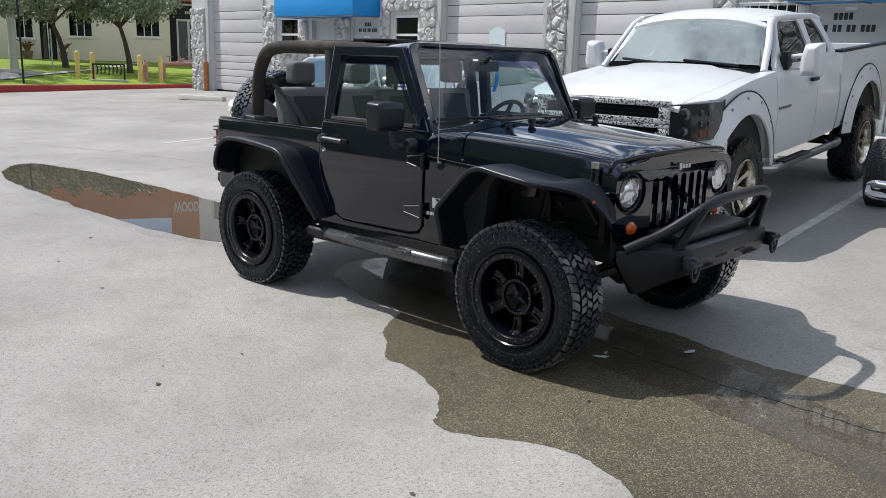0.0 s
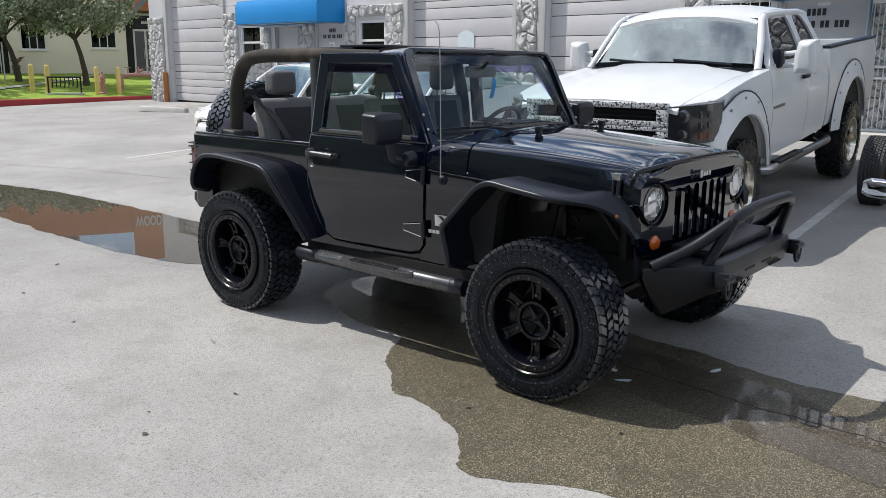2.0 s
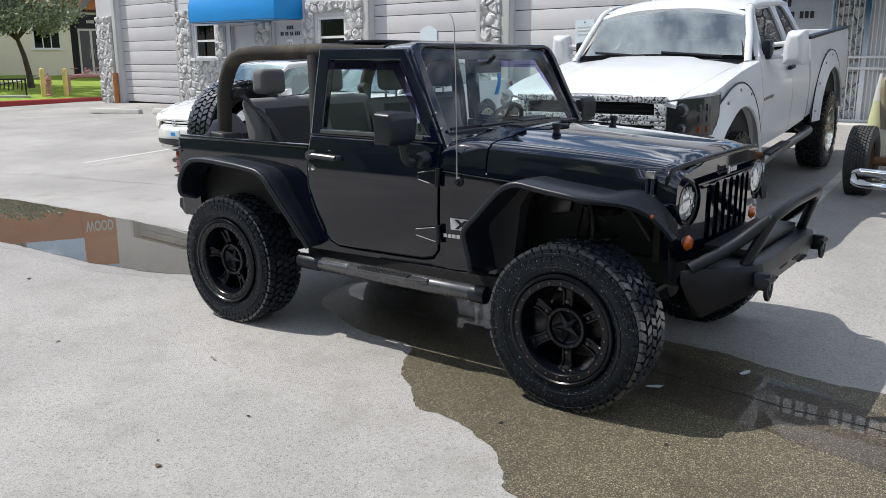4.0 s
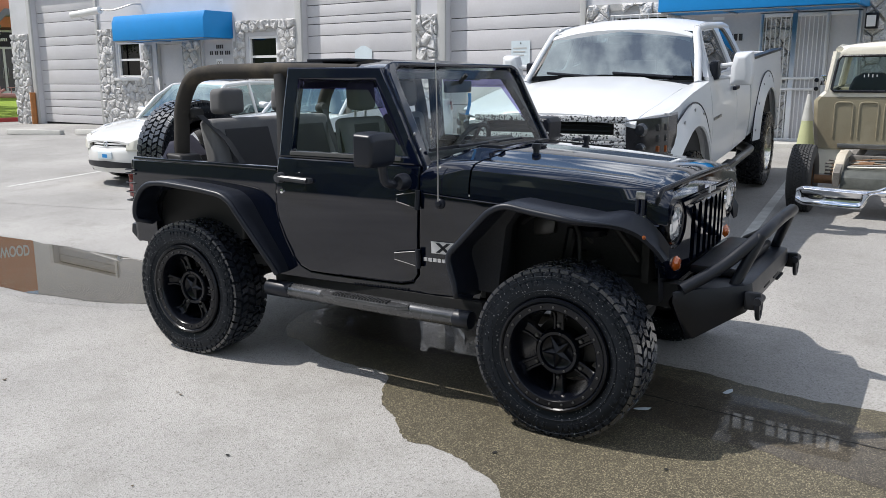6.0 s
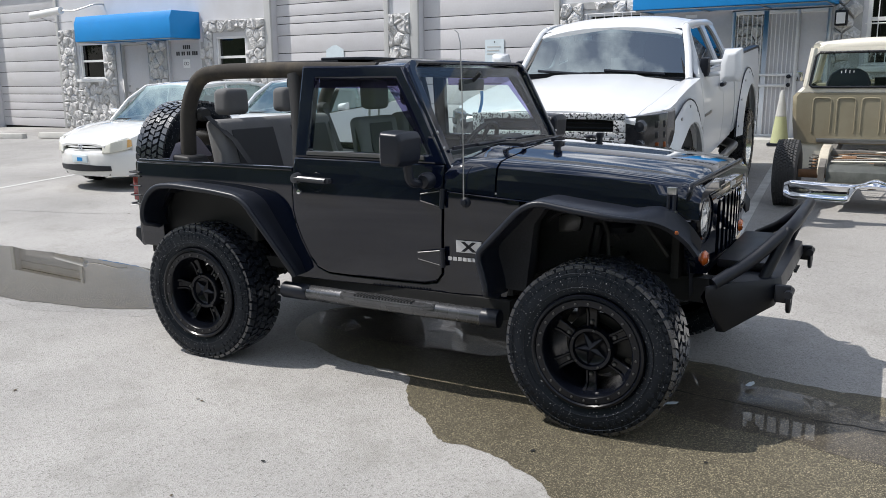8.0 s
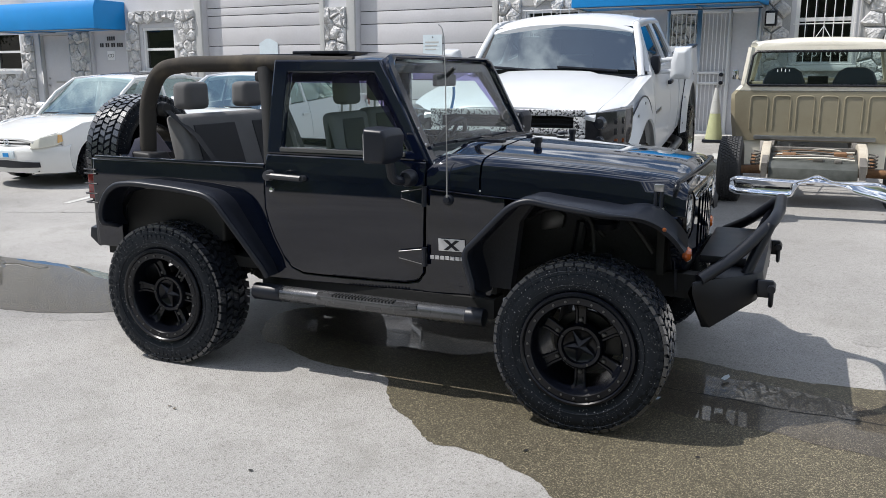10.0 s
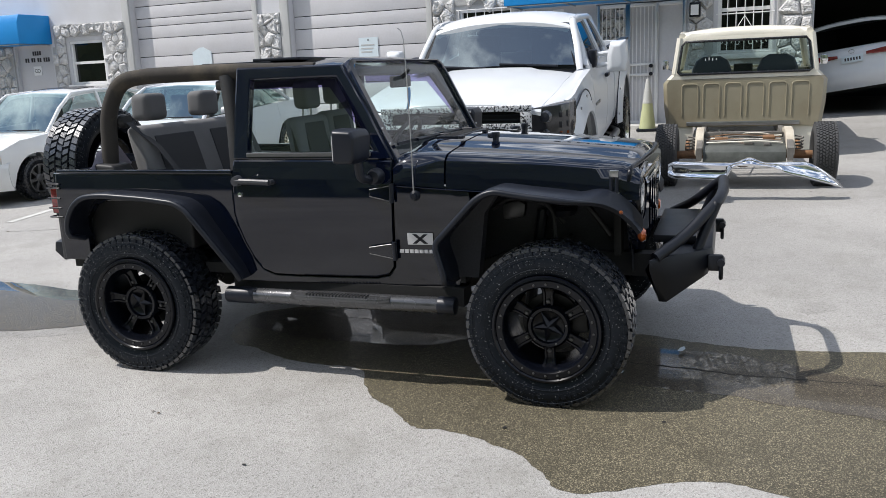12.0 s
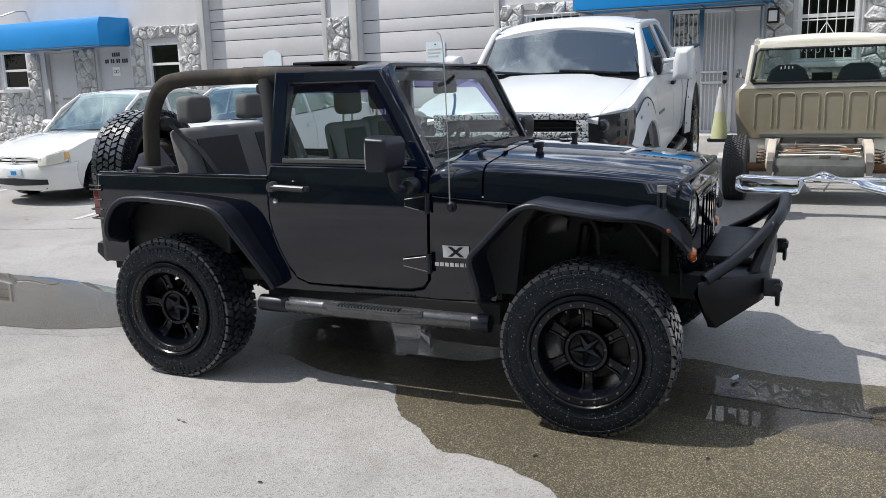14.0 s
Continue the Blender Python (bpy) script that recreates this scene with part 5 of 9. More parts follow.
        tube(bm, [(xa, s * 0.78, 0.462), (xb, s * 0.78, 0.462)], 0.047, 16)
        part("end_sleeve", bm, BLACK_PLASTIC, step, bevel=0.006)
    bm = B()
    sec = []
    for x, k in ((0.98, 0.3), (1.03, 0.9), (1.10, 1.0), (1.44, 1.0), (1.51, 0.9), (1.57, 0.3)):
        sec.append([(x, s * (0.81 - 0.050 * k), 0.504), (x, s * (0.81 + 0.048 * k), 0.494), (x, s * (0.81 + 0.050 * k), 0.474), (x, s * (0.81 - 0.052 * k), 0.482)])
    loft(bm, sec)
    pad = part("tread_pad", bm, STEP_METAL, step, bevel=0.004)
    for k in range(19):
        x = 1.08 + k * 0.0195
        part("rib", boxed(x, x + 0.009, min(s * 0.775, s * 0.845), max(s * 0.775, s * 0.845), 0.496, 0.5055), STEP_METAL, pad)
    for x in (0.9, 1.35, 1.78):
        bm = B()
        tube(bm, [(x, s * 0.79, 0.455), (x, s * 0.55, 0.50)], 0.018, 8)
        part("step_bracket", bm, BLACK_STEEL, step)
    # tail lamp in a wire guard
    bm = B()
    box(bm, -0.640, -0.560, min(s * 0.63, s * 0.745), max(s * 0.63, s * 0.745), 0.885, 1.075)
    tl = part("tail_lamp", bm, BLACK_PLASTIC, jeep, "red tail lamp behind a black guard", bevel=0.01)
    bm = B()
    box(bm, -0.655, -0.575, min(s * 0.645, s * 0.752), max(s * 0.645, s * 0.752), 0.905, 1.055)
    part("lens", bm, LENS_RED, tl, bevel=0.008)
    for z in (0.885, 0.94, 1.0, 1.06, 1.085):
        bm = B()
        tube(bm, rounded([(-0.57, s * 0.765, z), (-0.67, s * 0.765, z), (-0.67, s * 0.63, z)], 0.015, 2), 0.005, 6)
        part("guard_bar", bm, BLACK_STEEL, tl)
    # headlamp, turn lamp, side marker
    bm = B()
    lathe(bm, [(0.0, 0.045), (0.05, 0.042), (0.082, 0.028), (0.088, 0.012), (0.088, -0.03)], (2.800, s * 0.46, 0.99), "x", 32)
    hl = part("headlamp", bm, LENS_CLEAR, jeep, "round clear headlamp in a black ring")
    bm = B()
    lathe(bm, [(0.087, 0.01), (0.090, 0.034), (0.100, 0.038), (0.108, 0.02), (0.108, -0.03), (0.09, -0.03)], (2.800, s * 0.46, 0.99), "x", 36, True)
    part("ring", bm, BLACK_GLOSS, hl)
    for k in range(-3, 4):
        bm = B()
        hh = math.sqrt(max(0.0, 0.07 ** 2 - (k * 0.02) ** 2))
        box(bm, 2.838, 2.844 - abs(k) * 0.003, s * 0.46 + k * 0.02 - 0.002, s * 0.46 + k * 0.02 + 0.002, 0.997 - hh, 0.997 + hh)
        part("flute", bm, LENS_CLEAR, hl)
    bm = B()
    lathe(bm, [(0.0, 0.036), (0.026, 0.033), (0.038, 0.018), (0.040, -0.01)], (2.818, s * 0.43, 0.79), "x", 24)
    part("turn_lamp", bm, LENS_AMBER, jeep, "round amber turn lamp")
    bm = B()
    lathe(bm, [(0.0, -0.006), (0.008, -0.004), (0.010, 0.0)], (2.755, 0.672 * s, 0.950), "y", 12)
    part("side_marker", bm, LENS_MARKER, jeep)

# hood, cowl and front
def hood_section(x, zt, drop=0.0):
    w = half_width(x, 1.0)
    zb = 1.088 - (x - 1.6) * 0.072
    return [(x, -w, zb), (x, -w + 0.004, zb + 0.075), (x, -w + 0.022, zt - 0.055), (x, -w + 0.06, zt - 0.028), (x, -w + 0.14, zt - 0.016), (x, -w * 0.55, zt + 0.002), (x, -w * 0.5, zt + 0.014), (x, -w * 0.25, zt + 0.025), (x, 0, zt + 0.03), (x, w * 0.25, zt + 0.025), (x, w * 0.5, zt + 0.014), (x, w * 0.55, zt + 0.002), (x, w - 0.14, zt - 0.016), (x, w - 0.06, zt - 0.028), (x, w - 0.022, zt - 0.055), (x, w - 0.004, zb + 0.075), (x, w, zb)]


bm = B()
loft(bm, [hood_section(x, z) for x, z in ((1.868, 1.262), (2.0, 1.256), (2.2, 1.244), (2.4, 1.230), (2.6, 1.212), (2.74, 1.196), (2.80, 1.180), (2.835, 1.150))])
hood = part("hood", bm, BLACK_PAINT, jeep, "glossy black hood", sharp=38)
bm = B()
loft(bm, [hood_section(x, z) for x, z in ((1.585, 1.235), (1.62, 1.262), (1.70, 1.268), (1.858, 1.264))])
cowl = part("cowl", bm, BLACK_PAINT, jeep, sharp=38)
bm = B()
box(bm, 1.66, 1.79, -0.27, 0.27, 1.284, 1.297)
vent = part("cowl_vent", bm, BLACK_PLASTIC, cowl, bevel=0.002)
for k in range(13):
    y = -0.255 + k * 0.0400
    part("slot", boxed(1.675, 1.775, y, y + 0.02, 1.2955, 1.2985), DARK, vent)
for y in (-0.30, 0.30):
    bm = B()
    tube(bm, [(2.02, y, 1.26), (2.02, y, 1.315)], 0.017, 10)
    lathe(bm, [(0.022, -0.012), (0.024, 0.0), (0.022, 0.014), (0.0, 0.016)], (2.02, y, 1.305), "z", 12)
    part("hood_bumper", bm, BLACK_PLASTIC, hood)
for y in (-0.13, 0.33):
    bm = B()
    tube(bm, [(1.95 + 0.022 * math.cos(a * 0.785), y + 0.045 * math.sin(a * 0.785), 1.292) for a in range(8)], 0.008, 6, True)
    part("hood_loop", bm, BLACK_PLASTIC, hood)
for y, yy in ((-0.15, -0.40), (0.22, -0.03)):
    bm = B()
    tube(bm, [(1.70, y, 1.298), (1.62, y + 0.02, 1.296), (1.595, yy + 0.02, 1.292)], 0.008, 8)
    arm = part("wiper_arm", bm, BLACK_PLASTIC, cowl)
    bm = B()
    box(bm, 1.575, 1.587, yy - 0.22, yy + 0.24, 1.284, 1.300)
    part("wiper_blade", bm, BLACK_PLASTIC, arm)
for y in (-0.35, 0.05):
    bm = B()
    box(bm, 1.83, 1.855, y - 0.02, y + 0.02, 1.29, 1.306)
    part("washer_nozzle", bm, BLACK_PLASTIC, cowl, bevel=0.003)
for s in (-1, 1):
    w = half_width(2.71, 1.0)
    bm = B()
    box(bm, 2.690, 2.735, min(s * (w - 0.005), s * (w + 0.022)), max(s * (w - 0.005), s * (w + 0.022)), 1.115, 1.150)
    latch = part("hood_latch", bm, STEEL, jeep, "chrome and rubber hood latch", bevel=0.006)
    for dx in (-0.012, 0.014):
        bm = B()
        tube(bm, [(2.712 + dx, s * (w + 0.016), 1.115), (2.712 + dx, s * (w + 0.020), 1.04)], 0.009, 8)
        part("strap", bm, BLACK_PLASTIC, latch)
    bm = B()
    box(bm, 2.685, 2.740, min(s * w, s * (w + 0.028)), max(s * w, s * (w + 0.028)), 1.010, 1.042)
    part("catch", bm, STEEL, latch, bevel=0.006)
# dark lip that follows the hood's front edge
pts = [(2.785 + 0.062 * (1 - (k / 8) ** 2), 0.545 * math.copysign(abs(k / 8) ** 0.8, k), 1.186 - 0.034 * (k / 8) ** 2) for k in range(-8, 9)]
bm = B()
tube(bm, rounded([(2.775, -0.578, 1.06), (2.785, -0.572, 1.13)] + pts + [(2.785, 0.572, 1.13), (2.775, 0.578, 1.06)], 0.03, 3), 0.014, 12)
part("bug_deflector", bm, BLACK_GLOSS, jeep, "smoked black deflector round the hood edge", sharp=80)
# grille: one pressed face with seven round-ended slots and two lamp openings
def grille_x(y):
    return 2.862 - 0.14 * y * y


def slot_loop(y, z0, z1, h):
    lower = [(y + h * math.cos(a), z0 + h + h * math.sin(a)) for a in [math.pi + math.pi * k / 6 for k in range(7)]]
    return lower + [(y + h * math.cos(a), z1 - h + h * math.sin(a)) for a in [math.pi * k / 6 for k in range(7)]]


gr = part("grille", boxed(2.70, 2.74, -0.53, 0.53, 0.70, 1.16), DARK, jeep, "glossy black grille with seven upright slots", bevel=0.01)
face = [(-0.565, 0.84), (-0.52, 0.735), (-0.40, 0.705), (0.40, 0.705), (0.52, 0.735), (0.565, 0.84), (0.57, 1.05), (0.54, 1.13), (0.40, 1.165), (0.0, 1.178), (-0.40, 1.165), (-0.54, 1.13), (-0.57, 1.05)]
SLOT = [(-0.258 + 0.086 * k) for k in range(7)]
loops = [face] + [slot_loop(y, 0.765, 1.058 - 0.10 * y * y, 0.0275) for y in SLOT]
for s in (-1, 1):
    loops.append([(s * 0.452 + 0.112 * math.cos(a), 0.985 + 0.118 * math.sin(a)) for a in [2 * math.pi * k / 28 for k in range(28)]])
flat = [[Vector((y, z, 0)) for y, z in lp] for lp in loops]
every = [p for lp in loops for p in lp]
bm = B()
va = [bm.verts.new((grille_x(y) - 0.05 * max(0.0, z - 1.06), y, z)) for y, z in every]
vb = [bm.verts.new((grille_x(y) - 0.045, y, z)) for y, z in every]
for tri in tessellate_polygon(flat):
    bm.faces.new([va[i] for i in tri])
    bm.faces.new([vb[i] for i in reversed(tri)])
at = 0
for lp in loops:
    ring_faces(bm, va[at:at + len(lp)], vb[at:at + len(lp)])
    at += len(lp)
part("face", bm, BLACK_PAINT, gr, sharp=30)
for y in SLOT:
    bm = B()
    for z in range(13):
        tube(bm, [(grille_x(y) - 0.055, y - 0.028, 0.775 + z * 0.022), (grille_x(y) - 0.055, y + 0.028, 0.775 + z * 0.022)], 0.003, 5)
    part("slot_mesh", bm, BLACK_STEEL, gr)
    bm = B()
    box(bm, grille_x(y) - 0.040, grille_x(y) - 0.022, y + 0.012, y + 0.019, 0.80, 0.90)
    part("slot_insert", bm, SILVER, gr)
for s in (-1, 1):
    bm = B()
    lathe(bm, [(0.116, 0.0), (0.112, -0.05), (0.10, -0.075), (0.0, -0.08)], (grille_x(0.452) - 0.012, s * 0.452, 0.985), "x", 28)
    part("lamp_bucket", bm, BLACK_GLOSS, gr)
bm = B()
for k in range(4):
    box(bm, 2.860, 2.866, -0.058 + k * 0.030, -0.038 + k * 0.030, 1.085 - (0.006 if k == 0 else 0), 1.118 if k in (0,) else 1.108)
part("badge", bm, SILVER, gr, "small silver badge bars")

# windshield frame and glass
def ws(y, k):
    """A place on the windshield's plane: k from 0 at the base to 1 at the header."""
    far = max(0.0, y) * k
    return Vector((1.622 - 0.325 * k + 0.035 * far, y * (0.700 - 0.085 * k) + 0.075 * far, 1.185 + 0.565 * k))


bm = B()
outer = [ws(-1, 0), ws(1, 0), ws(1, 0.86), ws(0.985, 0.935), ws(0.95, 0.98), ws(0.88, 1.0), ws(-0.88, 1.0), ws(-0.95, 0.98), ws(-0.985, 0.935), ws(-1, 0.86)]
inner = [ws(-0.90, 0.10), ws(0.94, 0.10), ws(0.945, 0.84), ws(0.935, 0.91), ws(0.91, 0.945), ws(0.85, 0.962), ws(-0.80, 0.962), ws(-0.86, 0.925), ws(-0.885, 0.885), ws(-0.885, 0.80)]
off = Vector((-0.045, 0, -0.026))
A, A2 = [bm.verts.new(p) for p in outer], [bm.verts.new(p + off) for p in outer]
I, I2 = [bm.verts.new(p) for p in inner], [bm.verts.new(p + off) for p in inner]
for a, b in ((A, I), (A2, I2), (A, A2), (I, I2)):
    ring_faces(bm, a, b)
wsf = part("windshield_frame", bm, FRAME_PAINT, jeep, bevel=0.010, sharp=14)
for s, deep, wide in ((-1, 0.055, 0.045), (1, 0.012, 0.02)):
    bm = B()
    loft(bm, [[ws(s, k) + Vector((-0.046, 0, -0.026)), ws(s, k) + Vector((-0.046 - deep, 0, -0.03)), ws(s, k) + Vector((-0.046 - deep, -s * wide, -0.03)), ws(s, k) + Vector((-0.046, -s * wide, -0.026))] for k in (0.0, 0.3, 0.6, 0.95)])
    part("corner_post", bm, FRAME_PAINT, wsf, bevel=0.008)
bm = B()
bm.faces.new([bm.verts.new(p + off * 0.4) for p in inner])
pane = part("windshield", bm, GLASS_SHIELD, wsf)
pane.visible_shadow = False
bm = B()
sh = [ws(-0.875, 0.86), ws(0.925, 0.86), ws(0.86, 0.95), ws(-0.82, 0.95)]
bm.faces.new([bm.verts.new(p + off * 0.55) for p in sh])
part("shade_band", bm, VISOR_TINT, wsf)
for s in (-1, 1):
    for k in (0.04, 0.20, 0.34):
        p = ws(s * 0.985, k)
        bm = B()
        lathe(bm, [(0.0, 0.008), (0.007, 0.007), (0.009, 0.0)], p + Vector((0.004, s * 0.006, 0)), "x", 8)
        part("frame_bolt", bm, STEEL, wsf)
# header roof panel and folded canvas top
bm = B()
loft(bm, [[(x, y * w, z - 0.045 * abs(y) ** 3) for y in (-1, -0.9, -0.5, 0, 0.5, 0.9, 1)] + [(x, y * w, z - 0.05) for y in (1, -1)] for x, w, z in ((1.275, 0.60, 1.750), (1.20, 0.615, 1.765), (1.02, 0.62, 1.766), (0.98, 0.62, 1.756))])
roof = part("header_panel", bm, FRAME_PAINT, jeep, "smooth dark front roof panel", sharp=45)
bm = B()
sec = []
for x, z in ((0.985, 1.760), (0.90, 1.742), (0.78, 1.752), (0.66, 1.738), (0.55, 1.745)):
    sec.append([(x, y * 0.60, z - 0.03 * abs(y) ** 3 + 0.012 * math.sin(9 * y + 20 * x)) for y in (-1, -0.8, -0.6, -0.4, -0.2, 0, 0.2, 0.4, 0.6, 0.8, 1)] + [(x, y * 0.60, z - 0.045) for y in (1, 0.5, 0, -0.5, -1)])
loft(bm, sec)
part("canvas_top", bm, CANVAS, jeep, "sun-faded canvas bikini top", sharp=50)
for x0, x1, z in ((0.68, 0.98, 1.752), (0.34, 0.80, 1.737)):
    bm = B()
    box(bm, x0, x1, -0.52, 0.52, z, z + 0.018)
    part("top_bow", bm, BLACK_PLASTIC, jeep, "flat black folded top bow", bevel=0.007)
# padded sport bars under worn covers
for s in (-1, 1):
    bm = B()
    tube(bm, rounded([(-0.315, s * 0.60, 1.08), (-0.285, s * 0.60, 1.50), (-0.175, s * 0.60, 1.675), (0.0, s * 0.60, 1.70), (0.55, s * 0.595, 1.705), (1.10, s * 0.57, 1.69)], 0.14, 5), 0.048, 14, flat=0.9)
    part("sport_bar", bm, CANVAS, jeep, "padded roll bar in a sun-faded cover")
    bm = B()
    tube(bm, rounded([(0.56, s * 0.60, 1.68), (0.60, s * 0.63, 1.45), (0.62, s * 0.66, 1.10)], 0.1), 0.045, 12)
    part("b_pillar_bar", bm, VINYL, jeep)
bm = B()
tube(bm, [(-0.10, -0.56, 1.695), (-0.10, 0.56, 1.695)], 0.035, 12)
part("rear_cross_bar", bm, VINYL, jeep)
bm = B()
tube(bm, [(0.55, -0.56, 1.685), (0.55, 0.56, 1.685)], 0.05, 12)
part("middle_cross_bar", bm, CANVAS, jeep)
for s in (-1, 1):
    bm = B()
    lathe(bm, [(0.0, -0.03), (0.035, -0.03), (0.045, 0.0), (0.035, 0.03), (0.0, 0.03)], (-0.24, s * 0.53, 1.44), "x", 16)
    part("belt_reel", bm, VINYL, jeep)
    bm = B()
    loft(bm, [[(x, s * (y - 0.022), z), (x, s * (y + 0.022), z), (x + 0.003, s * (y + 0.022), z), (x + 0.003, s * (y - 0.022), z)] for x, y, z in ((-0.22, 0.53, 1.44), (-0.08, 0.45, 1.28), (0.06, 0.40, 1.05))])
    part("seat_belt", bm, SEAT_DARK, jeep)

# seats
def seat_block(name, parent, pts, y0, y1, material, bev=0.045, label=""):
    bm = B()
    prism(bm, pts, "y", y0, y1)
    return part(name, bm, material, parent, label, bevel=bev, seg=4, sharp=60)


def front_seat(y, slid=0.0):
    t = new("front_seat")
    t.parent = jeep
    t.matrix_basis = pose(slid, 0, 0)
    tagged(t, "grey and charcoal cloth front seat with a headrest")
    seat_block("cushion", t, [(0.84, 0.84), (1.34, 0.88), (1.36, 1.0), (0.86, 0.98)], y - 0.215, y + 0.215, SEAT_DARK)
    seat_block("seat_back", t, [(0.86, 0.95), (1.02, 0.97), (0.91, 1.25), (0.885, 1.44), (0.79, 1.43)], y - 0.205, y + 0.205, SEAT_GREY, 0.06)
    seat_block("centre_panel", t, [(0.985, 1.0), (1.012, 1.0), (0.918, 1.25), (0.893, 1.40), (0.86, 1.40)], y - 0.125, y + 0.125, SEAT_DARK, 0.012)
    seat_block("headrest", t, [(0.80, 1.475), (0.91, 1.475), (0.90, 1.645), (0.795, 1.64)], y - 0.092, y + 0.092, SEAT_MID, 0.045)
    bm = B()
    for dy in (-0.05, 0.05):
        tube(bm, [(0.845, y + dy, 1.38), (0.85, y + dy, 1.52)], 0.007, 6)
    part("headrest_post", bm, STEEL, t)


front_seat(-0.36, 0.02)
front_seat(0.36, -0.15)
bench = new("rear_bench")
bench.parent = jeep
tagged(bench, "grey cloth rear bench with a dark middle and two headrests")
seat_block("bench_back", bench, [(-0.19, 0.98), (-0.03, 1.0), (-0.15, 1.41), (-0.28, 1.40)], -0.50, 0.50, SEAT_GREY, 0.05)
for y in (-0.25, 0.25):
    seat_block("centre_panel", bench, [(-0.042, 1.0), (-0.022, 1.0), (-0.122, 1.34), (-0.144, 1.34)], y - 0.17, y + 0.17, SEAT_DARK, 0.006)
    seat_block("headrest", bench, [(-0.37, 1.425), (-0.23, 1.425), (-0.235, 1.60), (-0.365, 1.595)], y - 0.092, y + 0.092, SEAT_MID, 0.045)
seat_block("bench_cushion", bench, [(-0.08, 0.88), (0.42, 0.90), (0.44, 1.02), (-0.06, 1.02)], -0.50, 0.50, SEAT_GREY)
for s in (-1, 1):
    seat_block("side_box", jeep, [(-0.56, 0.70), (0.30, 0.70), (0.30, 1.10), (-0.18, 1.125), (-0.22, 1.19), (-0.36, 1.20), (-0.38, 1.11), (-0.56, 1.11)], min(s * 0.53, s * 0.70), max(s * 0.53, s * 0.70), VINYL, 0.02)
bm = B()
sec = []
for k in range(9):
    t = k / 8
    x, y = -0.46 + 0.13 * t, -0.55 + 0.10 * math.sin(5 * t)
    zt = 1.17 + 0.13 * math.sin(math.pi * t) + 0.02 * math.sin(17 * t)
    sec.append([(x, y - 0.10, 1.15), (x, y - 0.04, zt), (x + 0.02, y + 0.03, zt - 0.02), (x + 0.01, y + 0.12, 1.16)])
loft(bm, sec)
cl = part("crumpled_cloth", bm, CLOTH_MAUVE, jeep, "crumpled mauve cloth", sharp=70)

for s in (-1, 1):
    part("rocker", boxed(0.56, 1.95, min(s * 0.58, s * 0.715), max(s * 0.58, s * 0.715), 0.44, 0.54), DARK, jeep)
# floor, rear gate, dash, firewall
part("floor_pan", boxed(-0.60, 1.95, -0.68, 0.68, 0.56, 0.62), DARK, jeep)
part("tailgate", boxed(-0.635, -0.585, -0.74, 0.74, 0.62, 1.15), BLACK_PAINT, jeep, bevel=0.012)
bm = B()
tube(bm, [(-0.63, 0.06, 1.09), (-0.95, 0.06, 1.09)], 0.09, 12)
part("spare_carrier", bm, BLACK_STEEL, jeep)
part("firewall", boxed(1.60, 1.64, -0.64, 0.64, 0.60, 1.20), DARK, jeep)
bm = B()
prism(bm, [(1.22, 0.92), (1.60, 0.90), (1.60, 1.22), (1.36, 1.255), (1.24, 1.19)], "y", -0.62, 0.62)
dash = part("dashboard", bm, VINYL, jeep, "charcoal moulded dashboard", bevel=0.02)
bm = B()
prism(bm, [(1.26, 1.22), (1.44, 1.245), (1.40, 1.29), (1.30, 1.285)], "y", 0.22, 0.52)
part("instrument_hood", bm, VINYL, dash, bevel=0.02)
for y in (-0.50, -0.08, 0.10):
    bm = B()
    lathe(bm, [(0.0, -0.02), (0.045, -0.016), (0.052, 0.0), (0.052, 0.03)], (1.245, y, 1.13), "x", 18)
    part("air_vent", bm, BLACK_PLASTIC, dash)
sw = Matrix.Translation((1.17, 0.36, 1.20)) @ Matrix.Rotation(radians(-62), 4, "Y")
bm = B()
tube(bm, [sw @ Vector((0.185 * math.cos(a * math.pi / 14), 0.185 * math.sin(a * math.pi / 14), 0)) for a in range(28)], 0.015, 8, True)
stw = part("steering_wheel", bm, VINYL, jeep)
bm = B()
box(bm, -0.06, 0.06, -0.07, 0.07, -0.02, 0.02, sw)
for a in (0.0, 2.2, 4.1):
    box(bm, 0.0, 0.18, -0.014, 0.014, -0.008, 0.008, sw @ Matrix.Rotation(a, 4, "Z"))
part("wheel_spokes", bm, VINYL, stw)
bm = B()
box(bm, 1.315, 1.345, -0.125, 0.125, 1.575, 1.645)
rv = part("rear_view_mirror", bm, VINYL, jeep, bevel=0.012)
bm = B()
tube(bm, [(1.34, 0.0, 1.63), (1.39, 0.0, 1.68)], 0.012, 8)
part("mirror_stalk", bm, VINYL, rv)
for y in (-0.34, 0.34):
    bm = B()
    box(bm, 1.13, 1.27, y - 0.17, y + 0.17, 1.715, 1.73)
    part("sun_visor", bm, VINYL, jeep, bevel=0.006)
bm = B()
sec = []
for k in range(8):
    t = k / 7
    sec.append([(1.33 - 0.01 * t, 0.10 + 0.012 * math.sin(4 * t), 1.57 - 0.13 * t), (1.33 - 0.01 * t, 0.13 + 0.010 * math.sin(4 * t), 1.57 - 0.13 * t), (1.334 - 0.01 * t, 0.13 + 0.010 * math.sin(4 * t), 1.57 - 0.13 * t), (1.334 - 0.01 * t, 0.10 + 0.012 * math.sin(4 * t), 1.57 - 0.13 * t)])
loft(bm, sec)
part("ribbon", bm, AWNING_BLUE, jeep, "blue ribbon hanging from the mirror")
# footwell speaker bar
bm = B()
box(bm, 0.40, 0.56, -0.50, 0.50, 1.60, 1.66)
part("sound_bar", bm, VINYL, jeep, bevel=0.02)

